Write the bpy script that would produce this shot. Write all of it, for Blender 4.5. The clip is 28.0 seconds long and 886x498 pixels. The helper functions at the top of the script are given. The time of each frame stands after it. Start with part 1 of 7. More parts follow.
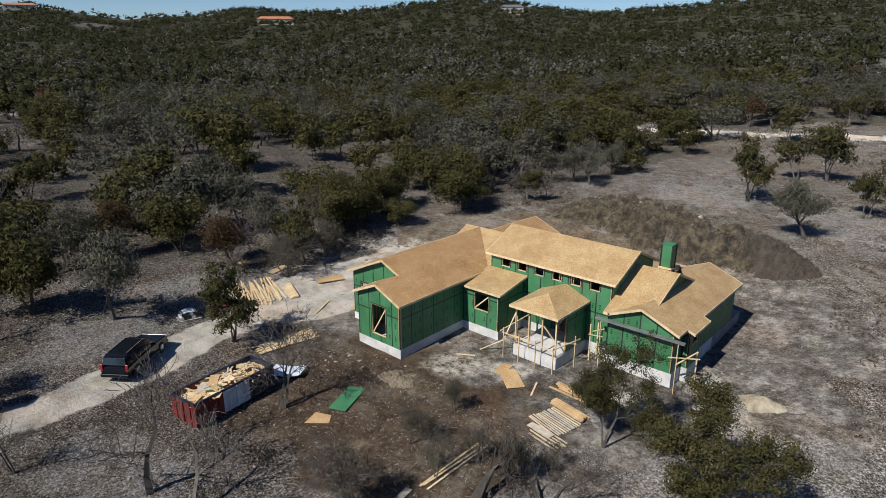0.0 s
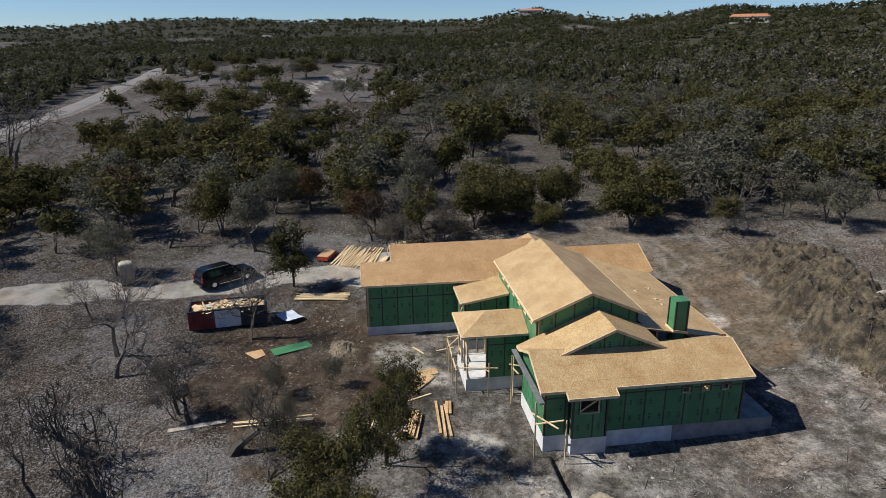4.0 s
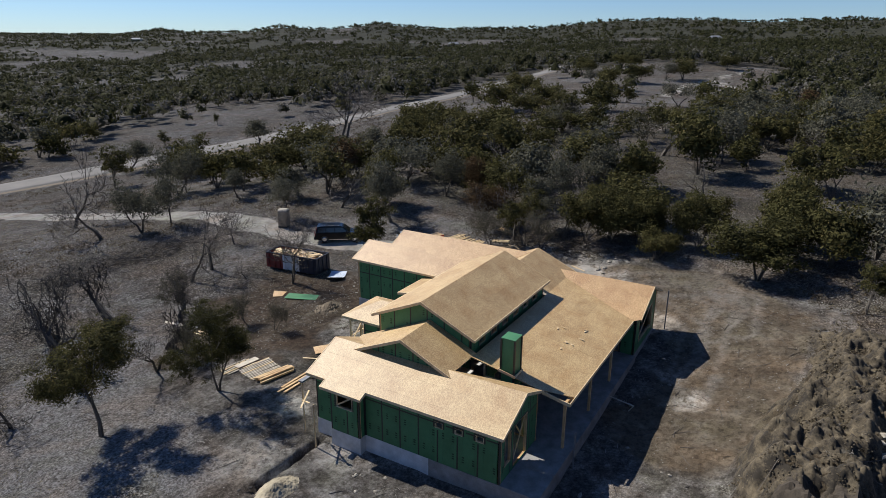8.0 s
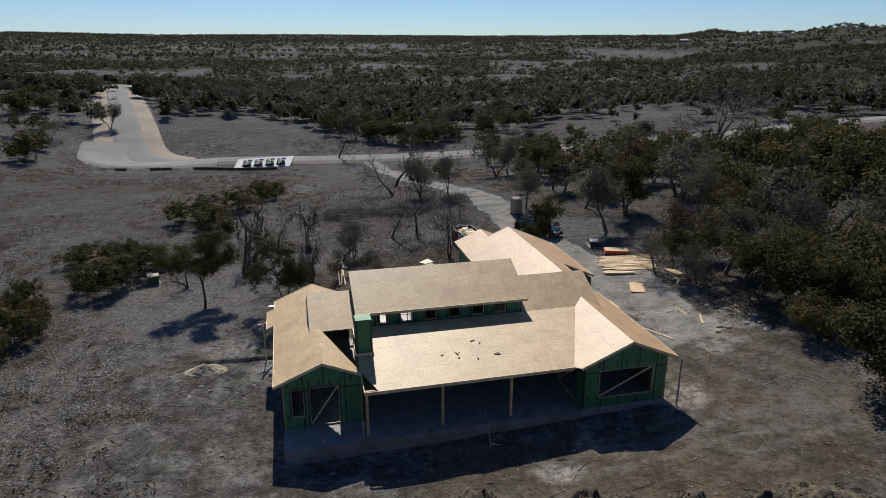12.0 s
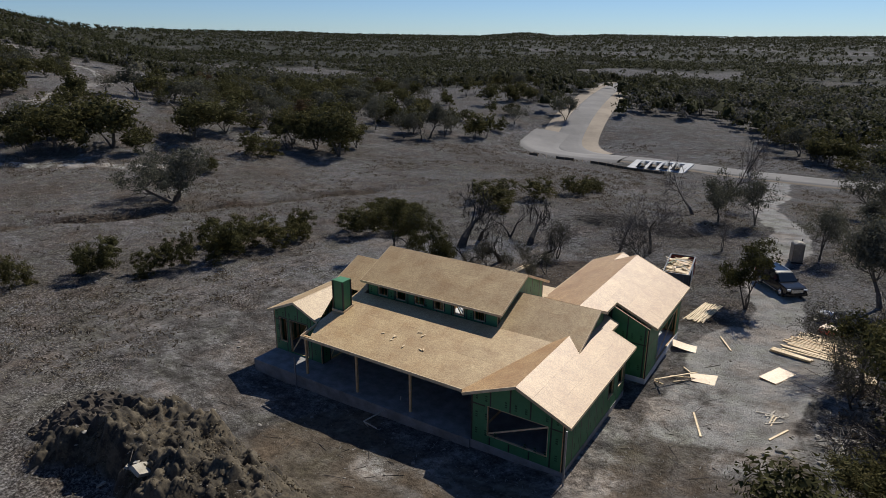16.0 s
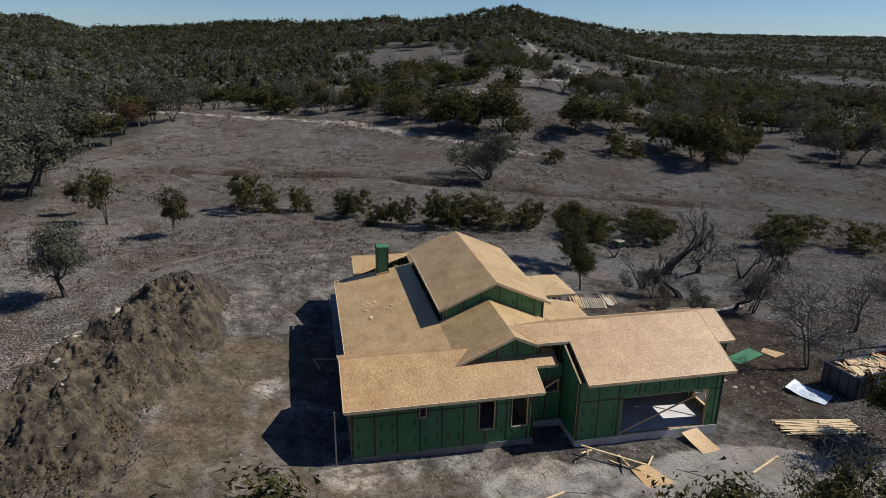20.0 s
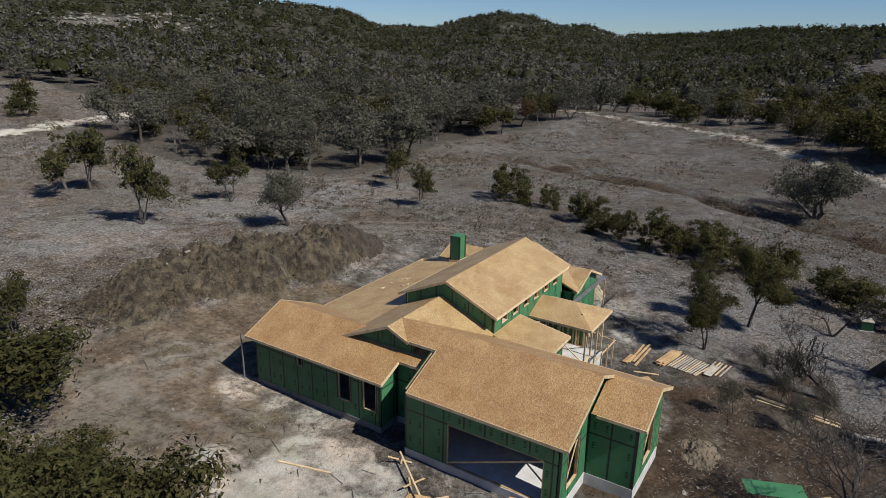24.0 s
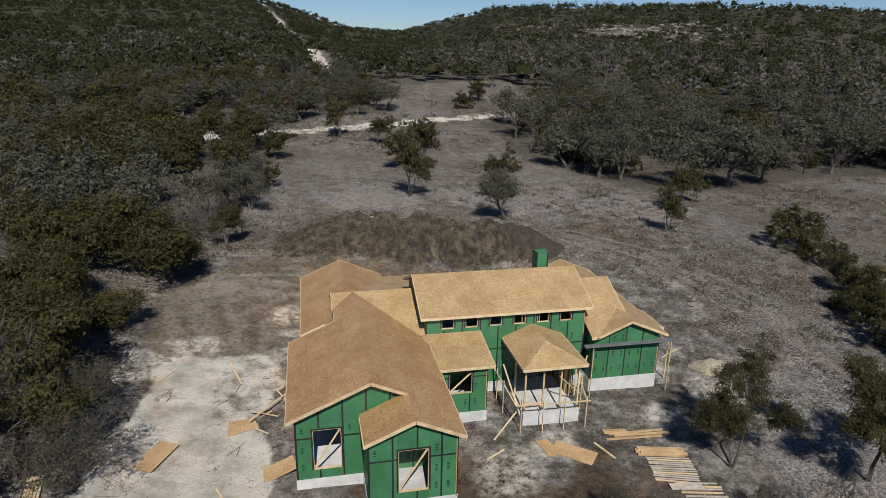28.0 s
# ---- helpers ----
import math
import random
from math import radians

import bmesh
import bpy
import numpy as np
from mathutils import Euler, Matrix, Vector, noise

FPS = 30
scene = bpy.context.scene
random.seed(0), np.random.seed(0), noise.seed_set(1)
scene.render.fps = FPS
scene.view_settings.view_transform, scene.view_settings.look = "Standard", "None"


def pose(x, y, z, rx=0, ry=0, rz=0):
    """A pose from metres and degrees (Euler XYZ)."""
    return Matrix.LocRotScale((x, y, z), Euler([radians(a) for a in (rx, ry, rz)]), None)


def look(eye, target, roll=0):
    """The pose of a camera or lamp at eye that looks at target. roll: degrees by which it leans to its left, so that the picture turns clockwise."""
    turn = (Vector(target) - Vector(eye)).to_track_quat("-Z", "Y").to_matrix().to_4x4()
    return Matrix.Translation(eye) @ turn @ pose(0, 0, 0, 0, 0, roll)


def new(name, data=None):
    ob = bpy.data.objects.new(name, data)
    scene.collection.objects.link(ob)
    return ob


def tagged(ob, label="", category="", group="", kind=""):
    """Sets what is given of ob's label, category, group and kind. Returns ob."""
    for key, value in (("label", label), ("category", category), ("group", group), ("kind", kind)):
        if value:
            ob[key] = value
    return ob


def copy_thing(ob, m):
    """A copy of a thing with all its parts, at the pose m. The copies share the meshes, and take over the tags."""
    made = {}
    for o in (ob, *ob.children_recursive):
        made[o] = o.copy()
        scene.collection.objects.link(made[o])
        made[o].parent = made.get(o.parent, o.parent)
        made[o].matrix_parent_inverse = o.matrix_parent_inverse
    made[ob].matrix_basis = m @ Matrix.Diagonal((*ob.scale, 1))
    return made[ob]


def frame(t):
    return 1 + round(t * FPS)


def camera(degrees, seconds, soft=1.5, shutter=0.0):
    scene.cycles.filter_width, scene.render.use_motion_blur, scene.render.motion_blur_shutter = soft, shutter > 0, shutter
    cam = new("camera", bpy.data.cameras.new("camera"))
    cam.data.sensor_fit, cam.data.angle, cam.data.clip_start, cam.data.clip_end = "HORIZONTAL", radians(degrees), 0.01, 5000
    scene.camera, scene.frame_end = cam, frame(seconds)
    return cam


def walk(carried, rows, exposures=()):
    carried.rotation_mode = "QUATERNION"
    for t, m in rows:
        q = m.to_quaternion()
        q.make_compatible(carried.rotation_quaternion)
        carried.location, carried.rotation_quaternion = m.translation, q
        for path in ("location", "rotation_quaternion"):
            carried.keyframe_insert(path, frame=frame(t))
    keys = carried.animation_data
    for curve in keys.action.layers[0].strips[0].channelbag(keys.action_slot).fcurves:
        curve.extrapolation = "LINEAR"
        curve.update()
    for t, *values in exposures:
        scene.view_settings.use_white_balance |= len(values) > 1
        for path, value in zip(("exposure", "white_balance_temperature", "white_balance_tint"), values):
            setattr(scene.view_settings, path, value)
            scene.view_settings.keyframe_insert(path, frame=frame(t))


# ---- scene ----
import collections

cam = camera(69.3, 28.0, 0.7)
PATH = [
    (0, (24.753, -42.981, 21.884), (12.215, -28.703, 15.643), -0.00),
    (0.5, (27.916, -40.026, 21.922), (14.117, -26.959, 15.690), -0.06),
    (1, (30.853, -36.755, 21.968), (15.870, -25.058, 15.746), -0.13),
    (1.5, (33.577, -33.146, 21.998), (17.514, -22.980, 15.784), -0.21),
    (2, (35.815, -29.506, 21.992), (18.881, -20.866, 15.781), -0.28),
    (2.5, (37.682, -25.721, 21.962), (20.070, -18.563, 15.751), -0.34),
    (3, (39.233, -21.734, 21.925), (21.097, -16.033, 15.713), -0.40),
    (3.5, (40.564, -17.463, 21.897), (22.004, -13.351, 15.684), -0.42),
    (4.5, (41.997, -9.008, 21.890), (23.008, -8.043, 15.685), -0.41),
    (5.5, (42.018, -0.382, 21.882), (23.135, -2.618, 15.685), -0.34),
    (6, (41.528, 3.926, 21.844), (22.905, 0.082, 15.646), -0.19),
    (6.5, (40.629, 8.163, 21.801), (22.401, 2.749, 15.603), 0.12),
    (7, (39.388, 12.273, 21.757), (21.678, 5.351, 15.557), 0.36),
    (7.5, (37.834, 16.352, 21.732), (20.759, 7.982, 15.534), 0.36),
    (8, (35.894, 20.496, 21.756), (19.562, 10.752, 15.566), 0.28),
    (8.5, (33.647, 24.364, 21.803), (18.165, 13.314, 15.622), 0.18),
    (9, (31.245, 27.720, 21.827), (16.761, 15.389, 15.650), 0.11),
    (9.5, (28.239, 31.095, 21.823), (15.116, 17.329, 15.637), 0.05),
    (10, (24.856, 34.218, 21.809), (13.268, 19.143, 15.608), -0.01),
    (10.5, (21.262, 36.924, 21.807), (11.301, 20.731, 15.597), -0.06),
    (11, (17.534, 39.221, 21.810), (9.278, 22.095, 15.601), -0.04),
    (11.5, (13.484, 41.189, 21.820), (7.091, 23.284, 15.613), -0.00),
    (12, (9.291, 42.665, 21.829), (4.811, 24.187, 15.623), 0.02),
    (12.5, (4.938, 43.660, 21.842), (2.435, 24.812, 15.638), 0.03),
    (13.5, (-3.416, 44.309, 21.875), (-2.080, 25.340, 15.678), 0.04),
    (14.5, (-11.688, 43.191, 21.892), (-6.573, 24.874, 15.702), 0.05),
    (15, (-15.614, 42.011, 21.884), (-8.714, 24.288, 15.697), 0.09),
    (15.5, (-19.510, 40.429, 21.868), (-10.844, 23.499, 15.684), 0.15),
    (16, (-23.180, 38.520, 21.841), (-12.861, 22.541, 15.659), 0.24),
    (16.5, (-26.651, 36.273, 21.812), (-14.795, 21.398, 15.632), 0.32),
    (17, (-29.934, 33.668, 21.781), (-16.654, 20.048, 15.605), 0.38),
    (17.5, (-32.875, 30.781, 21.743), (-18.335, 18.512, 15.571), 0.42),
    (18, (-35.511, 27.561, 21.691), (-19.842, 16.769, 15.526), 0.43),
    (18.5, (-37.865, 23.990, 21.641), (-21.195, 14.817, 15.480), 0.44),
    (19, (-39.861, 20.198, 21.618), (-22.356, 12.738, 15.460), 0.47),
    (19.5, (-41.365, 16.363, 21.517), (-23.230, 10.610, 15.349), 0.61),
    (20, (-42.426, 12.488, 21.341), (-23.838, 8.457, 15.157), 0.81),
    (20.5, (-43.220, 8.383, 21.246), (-24.326, 6.226, 15.053), 0.92),
    (21, (-43.627, 4.323, 21.241), (-24.603, 4.202, 15.072), 0.57),
    (21.5, (-43.690, -0.238, 21.232), (-24.760, 1.651, 15.061), 0.60),
    (22.5, (-42.549, -7.950, 21.217), (-24.274, -2.679, 15.033), 0.76),
    (23.5, (-40.005, -15.307, 21.241), (-22.991, -6.818, 15.041), 0.95),
    (24, (-38.092, -19.126, 21.279), (-22.015, -8.976, 15.073), 1.01),
    (24.5, (-35.849, -22.679, 21.344), (-20.856, -10.990, 15.134), 1.03),
    (25, (-33.229, -26.034, 21.436), (-19.484, -12.902, 15.222), 1.05),
    (25.5, (-30.308, -29.088, 21.531), (-17.944, -14.649, 15.313), 1.05),
    (26, (-27.105, -31.837, 21.624), (-16.252, -16.231, 15.405), 1.04),
    (26.5, (-23.709, -34.225, 21.701), (-14.448, -17.625, 15.482), 1.02),
    (27, (-20.088, -36.280, 21.770), (-12.511, -18.847, 15.552), 1.02),
    (27.5, (-16.293, -37.962, 21.831), (-10.473, -19.866, 15.614), 1.02),
    (28, (-12.385, -39.234, 21.904), (-8.373, -20.653, 15.687), 1.03),
]
walk(cam, [(t, look(eye, target, roll)) for t, eye, target, roll in PATH],
     [(0.0, 0.16), (3.0, 0.26), (7.0, 0.40), (9.0, 0.29), (11.0, 0.17), (12.0, 0.10), (16.0, 0.08), (18.0, 0.03), (20.0, 0.06), (24.0, -0.02), (26.0, -0.12), (28.0, -0.16)])

# ---- sky, sun, exposure ----
SUN_EL, SUN_DIR = radians(45.5), Vector((-0.07, -1.0, 0)).normalized()
world = bpy.data.worlds.new("sky")
scene.world = world
world.use_nodes = True
wn = world.node_tree.nodes
sky = wn.new("ShaderNodeTexSky")
sky.sky_type, sky.sun_disc = "NISHITA", False
sky.sun_elevation, sky.sun_rotation = SUN_EL, radians(184)
sky.altitude, sky.air_density, sky.dust_density, sky.ozone_density = 300, 0.85, 0.05, 2.2
wn["Background"].inputs[1].default_value = 0.072
tone = wn.new("ShaderNodeMixRGB")
tone.blend_type = "MULTIPLY"
tone.inputs[0].default_value, tone.inputs[2].default_value = 1.0, (0.66, 0.83, 1.10, 1)
world.node_tree.links.new(sky.outputs[0], tone.inputs[1])
world.node_tree.links.new(tone.outputs[0], wn["Background"].inputs[0])
sun_data = bpy.data.lights.new("sun", "SUN")
sun_data.energy, sun_data.angle, sun_data.color = 5.0, radians(0.53), (1.0, 0.95, 0.87)
sun = new("sun", sun_data)
sun.matrix_world = look(SUN_DIR * 50 * math.cos(SUN_EL) + Vector((0, 0, 50 * math.sin(SUN_EL))), (0, 0, 0))
scene.view_settings.exposure = 0.0


# ---- materials ----
def mat(name, rough=0.8, metal=0.0, spec=0.5):
    m = bpy.data.materials.new(name)
    m.use_nodes = True
    b = m.node_tree.nodes["Principled BSDF"]
    b.inputs["Roughness"].default_value = rough
    b.inputs["Metallic"].default_value = metal
    b.inputs["Specular IOR Level"].default_value = spec
    return m, m.node_tree.nodes, m.node_tree.links, b


def ramp(nodes, stops):
    r = nodes.new("ShaderNodeValToRGB")
    el = r.color_ramp.elements
    el[0].position, el[0].color = stops[0][0], (*stops[0][1], 1)
    el[1].position, el[1].color = stops[-1][0], (*stops[-1][1], 1)
    for p, c in stops[1:-1]:
        e = el.new(p)
        e.color = (*c, 1)
    return r


def noise_node(nodes, links, scale, detail=4.0, rough=0.6, coord=None, stretch=None):
    n = nodes.new("ShaderNodeTexNoise")
    n.inputs["Scale"].default_value, n.inputs["Detail"].default_value, n.inputs["Roughness"].default_value = scale, detail, rough
    if coord is None:
        coord = nodes.new("ShaderNodeTexCoord").outputs["Object"]
    if stretch:
        mp = nodes.new("ShaderNodeMapping")
        mp.inputs["Scale"].default_value = stretch
        links.new(coord, mp.inputs[0])
        coord = mp.outputs[0]
    links.new(coord, n.inputs["Vector"])
    return n


def mixc(nodes, links, fac, a, b, kind="MIX"):
    m = nodes.new("ShaderNodeMix")
    m.data_type, m.blend_type = "RGBA", kind
    for sock, v in ((m.inputs["Factor"], fac), (m.inputs[6], a), (m.inputs[7], b)):
        if hasattr(v, "links"):
            links.new(v, sock)
        elif isinstance(v, tuple):
            sock.default_value = (*v, 1)
        else:
            sock.default_value = v
    return m.outputs[2]


def bump(nodes, links, b, height, strength, dist=0.02):
    n = nodes.new("ShaderNodeBump")
    n.inputs["Strength"].default_value, n.inputs["Distance"].default_value = strength, dist
    links.new(height, n.inputs["Height"])
    links.new(n.outputs[0], b.inputs["Normal"])


def plain(name, dark, light, scale=3.0, rough=0.7, metal=0.0, bump_by=0.2, spec=0.5, stretch=None, fine=40.0):
    """A surface with stains at a large scale and grain at a small one."""
    m, n, l, b = mat(name, rough, metal, spec)
    big = noise_node(n, l, scale, 5, 0.65, stretch=stretch)
    small = noise_node(n, l, fine, 3, 0.6, stretch=stretch)
    info = n.new("ShaderNodeObjectInfo")
    r = ramp(n, [(0.3, dark), (0.7, light)])
    add = n.new("ShaderNodeMath")
    add.operation = "MULTIPLY_ADD"
    l.new(small.outputs["Fac"], add.inputs[0])
    add.inputs[1].default_value = 0.45
    l.new(big.outputs["Fac"], add.inputs[2])
    sub = n.new("ShaderNodeMath")
    sub.operation = "MULTIPLY_ADD"
    l.new(info.outputs["Random"], sub.inputs[0])
    sub.inputs[1].default_value = 0.2
    l.new(add.outputs[0], sub.inputs[2])
    sh = n.new("ShaderNodeMath")
    sh.operation = "SUBTRACT"
    l.new(sub.outputs[0], sh.inputs[0])
    sh.inputs[1].default_value = 0.32
    l.new(sh.outputs[0], r.inputs[0])
    l.new(r.outputs[0], b.inputs["Base Color"])
    if bump_by:
        bump(n, l, b, small.outputs["Fac"], bump_by, 0.01)
    return m


def osb_material(name, dark, mid, light, rough, wax=0.08):
    """Strand board: flat flakes of mixed tan, sheets of slightly different tone, damp stains."""
    m, n, l, b = mat(name, rough, 0, 0.9)
    b.inputs["Coat Weight"].default_value = wax
    b.inputs["Coat Roughness"].default_value = 0.6
    co = n.new("ShaderNodeTexCoord").outputs["Object"]
    wob = noise_node(n, l, 6.0, 2, 0.5, co)
    mp = n.new("ShaderNodeMapping")
    mp.inputs["Scale"].default_value = (16, 34, 24)
    l.new(co, mp.inputs[0])
    ad = n.new("ShaderNodeMixRGB")
    ad.blend_type = "ADD"
    ad.inputs[0].default_value = 1.0
    l.new(mp.outputs[0], ad.inputs[1])
    l.new(wob.outputs["Color"], ad.inputs[2])
    vo = n.new("ShaderNodeTexVoronoi")
    vo.inputs["Scale"].default_value = 1.0
    l.new(ad.outputs[0], vo.inputs["Vector"])
    r = ramp(n, [(0.1, dark), (0.5, mid), (0.95, light)])
    sep = n.new("ShaderNodeSeparateColor")
    l.new(vo.outputs["Color"], sep.inputs[0])
    l.new(sep.outputs[0], r.inputs[0])
    stain = noise_node(n, l, 0.8, 6, 0.62, co)
    rs = ramp(n, [(0.32, (0.86, 0.77, 0.66)), (0.5, (1.0, 0.99, 0.98)), (0.66, (1.10, 1.13, 1.16))])
    l.new(stain.outputs["Fac"], rs.inputs[0])
    c = mixc(n, l, 1.0, r.outputs[0], rs.outputs[0], "MULTIPLY")
    info = n.new("ShaderNodeObjectInfo")
    rr = ramp(n, [(0.0, (0.93, 0.915, 0.895)), (0.5, (0.985, 0.975, 0.965)), (1.0, (1.05, 1.055, 1.055))])
    l.new(info.outputs["Random"], rr.inputs[0])
    c = mixc(n, l, 1.0, c, rr.outputs[0], "MULTIPLY")
    l.new(c, b.inputs["Base Color"])
    bump(n, l, b, sep.outputs[1], 0.15, 0.004)
    return m


M_OSB = osb_material("strand_board_roof", (0.30, 0.192, 0.080), (0.412, 0.28, 0.126), (0.515, 0.372, 0.188), 0.58)
M_OSB_WEST = osb_material("strand_board_orange", (0.255, 0.140, 0.050), (0.385, 0.228, 0.088), (0.515, 0.334, 0.156), 0.58, 0.24)
M_OSB2 = osb_material("strand_board_pale", (0.40, 0.26, 0.125), (0.52, 0.345, 0.17), (0.63, 0.44, 0.24), 0.5)
M_LUMBER = plain("pine_lumber", (0.36, 0.22, 0.10), (0.62, 0.44, 0.24), 2.0, 0.65, stretch=(1, 1, 1), bump_by=0.1)
M_LUMBER_PALE = plain("pale_lumber", (0.46, 0.34, 0.19), (0.74, 0.58, 0.36), 2.0, 0.65, bump_by=0.1)
M_WEATHERED = plain("weathered_board", (0.30, 0.27, 0.22), (0.58, 0.52, 0.43), 3.0, 0.8, bump_by=0.15)
M_STEEL = plain("grey_steel", (0.20, 0.21, 0.22), (0.34, 0.35, 0.36), 2.0, 0.5, 0.6, bump_by=0.05)
M_ZIP = plain("green_sheathing", (0.036, 0.140, 0.060), (0.060, 0.210, 0.096), 0.7, 0.55, fine=24, bump_by=0.08)
M_TAPE = plain("black_seam_tape", (0.012, 0.014, 0.013), (0.03, 0.035, 0.032), 4.0, 0.45, bump_by=0.0)
M_INK = plain("dark_green_print", (0.004, 0.035, 0.014), (0.008, 0.05, 0.02), 4.0, 0.6, bump_by=0.0)
M_CONC_F = plain("fresh_concrete", (0.42, 0.42, 0.41), (0.66, 0.66, 0.65), 1.2, 0.85, bump_by=0.25)
# darker copy of the concrete, with the back porch shade in its colour
M_CONC = plain("shade_toned_concrete", (0.16, 0.155, 0.145), (0.31, 0.305, 0.295), 1.2, 0.85, bump_by=0.25)
M_CONC_W = plain("pale_concrete", (0.5, 0.5, 0.49), (0.72, 0.72, 0.70), 0.6, 0.85, bump_by=0.2)
M_BARK = plain("grey_bark", (0.042, 0.036, 0.030), (0.14, 0.125, 0.108), 5.0, 0.95, fine=25, bump_by=0.6)
M_TWIG = plain("grey_twigs", (0.055, 0.047, 0.041), (0.145, 0.128, 0.113), 2.0, 0.95, bump_by=0)
M_BARK_DARK = plain("dark_oak_bark", (0.022, 0.019, 0.016), (0.075, 0.066, 0.057), 4.0, 0.95, fine=25, bump_by=0.5)
M_DIRT = plain("spoil_dirt", (0.095, 0.075, 0.052), (0.235, 0.19, 0.135), 0.8, 0.95, fine=9, bump_by=0.7)
M_ROCK = plain("limestone", (0.17, 0.155, 0.13), (0.36, 0.335, 0.29), 3.0, 0.9, bump_by=0.5)
M_ROAD = plain("road_gravel", (0.13, 0.125, 0.12), (0.20, 0.19, 0.18), 0.12, 0.95, fine=12, bump_by=0.2)


def leaf_material(name, tones, rough=0.85):
    """Foliage: tone by tree (the mesh's tint, or the object) and by leaf."""
    m, n, l, b = mat(name, rough, 0, 0.08)
    geo = n.new("ShaderNodeNewGeometry")
    info = n.new("ShaderNodeObjectInfo")
    at = n.new("ShaderNodeAttribute")
    at.attribute_name = "tint"
    s1 = n.new("ShaderNodeMath")
    s1.operation = "MULTIPLY_ADD"
    l.new(geo.outputs["Random Per Island"], s1.inputs[0])
    s1.inputs[1].default_value = 0.45
    l.new(at.outputs["Fac"], s1.inputs[2])
    s2 = n.new("ShaderNodeMath")
    s2.operation = "MULTIPLY_ADD"
    l.new(info.outputs["Random"], s2.inputs[0])
    s2.inputs[1].default_value = 0.25
    l.new(s1.outputs[0], s2.inputs[2])
    r = ramp(n, tones)
    l.new(s2.outputs[0], r.inputs[0])
    l.new(r.outputs[0], b.inputs["Base Color"])
    thin = n.new("ShaderNodeBsdfTranslucent")
    l.new(r.outputs[0], thin.inputs[0])
    both = n.new("ShaderNodeMixShader")
    both.inputs[0].default_value = 0.3
    l.new(b.outputs[0], both.inputs[1])
    l.new(thin.outputs[0], both.inputs[2])
    l.new(both.outputs[0], n["Material Output"].inputs[0])
    return m


M_JUNIPER = leaf_material("juniper_foliage", [(0.0, (0.024, 0.0245, 0.010)), (0.4, (0.054, 0.053, 0.020)), (0.75, (0.090, 0.083, 0.033)), (1.0, (0.145, 0.115, 0.050))])
M_OAK = leaf_material("live_oak_foliage", [(0.0, (0.044, 0.045, 0.032)), (0.5, (0.092, 0.091, 0.067)), (1.0, (0.165, 0.158, 0.12))])
M_THIN = leaf_material("thin_winter_leaves", [(0.0, (0.036, 0.034, 0.024)), (0.5, (0.080, 0.076, 0.054)), (1.0, (0.15, 0.14, 0.105))])
M_RUST = leaf_material("rusty_foliage", [(0.0, (0.045, 0.031, 0.017)), (1.0, (0.105, 0.068, 0.036))])
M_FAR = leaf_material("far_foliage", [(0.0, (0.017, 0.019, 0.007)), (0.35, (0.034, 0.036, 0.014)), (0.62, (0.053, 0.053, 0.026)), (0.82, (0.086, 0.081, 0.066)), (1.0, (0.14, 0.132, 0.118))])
M_LITTER = leaf_material("dead_litter", [(0.0, (0.07, 0.060, 0.048)), (0.5, (0.185, 0.172, 0.152)), (1.0, (0.38, 0.36, 0.33))], 0.95)
M_GRASS = leaf_material("dry_grass", [(0.0, (0.13, 0.11, 0.075)), (1.0, (0.36, 0.32, 0.24))], 0.9)


# ---- helpers for meshes ----
def mesh_from(name, verts, faces, material, parent=None, label=""):
    me = bpy.data.meshes.new(name)
    me.from_pydata([tuple(v) for v in verts], [], faces)
    me.update()
    if material:
        me.materials.append(material)
    ob = new(name, me)
    if parent:
        ob.parent = parent
    if label:
        tagged(ob, label)
    return ob


def part(name, bm, material, parent=None, label=""):
    me = bpy.data.meshes.new(name)
    bmesh.ops.recalc_face_normals(bm, faces=bm.faces)
    bm.to_mesh(me)
    bm.free()
    me.materials.append(material)
    ob = new(name, me)
    if parent:
        ob.parent = parent
    if label:
        tagged(ob, label)
    return ob


def thing(name, label, category, place=(0, 0, 0), turn=0.0, group="", kind=""):
    ob = new(name)
    ob.empty_display_size = 0.3
    ob.matrix_world = pose(*place, 0, 0, turn)
    return tagged(ob, label, category, group, kind)


def add_box(bm, a, b, bev=0.0):
    """A box between two corners."""
    a, b = Vector(a), Vector(b)
    r = bmesh.ops.create_cube(bm, size=1.0)
    for v in r["verts"]:
        v.co = Vector(((a[i] + b[i]) / 2 + v.co[i] * (b[i] - a[i])) for i in range(3))
    if bev:
        es = {e for v in r["verts"] for e in v.link_edges}
        bmesh.ops.bevel(bm, geom=list(es), offset=bev, segments=1, affect="EDGES")
    return r["verts"]


def add_beam(bm, p, q, w, h):
    """A squared timber from p to q, w wide and h high."""
    p, q = Vector(p), Vector(q)
    d = (q - p).normalized()
    s = d.cross(Vector((0, 0, 1)))
    s = s.normalized() if s.length > 1e-3 else Vector((1, 0, 0))
    u = s.cross(d).normalized()
    vs = [bm.verts.new(c + s * (w / 2 * i) + u * (h / 2 * j)) for c in (p, q) for i, j in ((-1, -1), (1, -1), (1, 1), (-1, 1))]
    for f in ((0, 1, 2, 3), (7, 6, 5, 4), (0, 4, 5, 1), (1, 5, 6, 2), (2, 6, 7, 3), (3, 7, 4, 0)):
        bm.faces.new([vs[k] for k in f])


def beam(name, p, q, w, h, material, parent=None, label=""):
    bm = bmesh.new()
    add_beam(bm, p, q, w, h)
    return part(name, bm, material, parent, label)


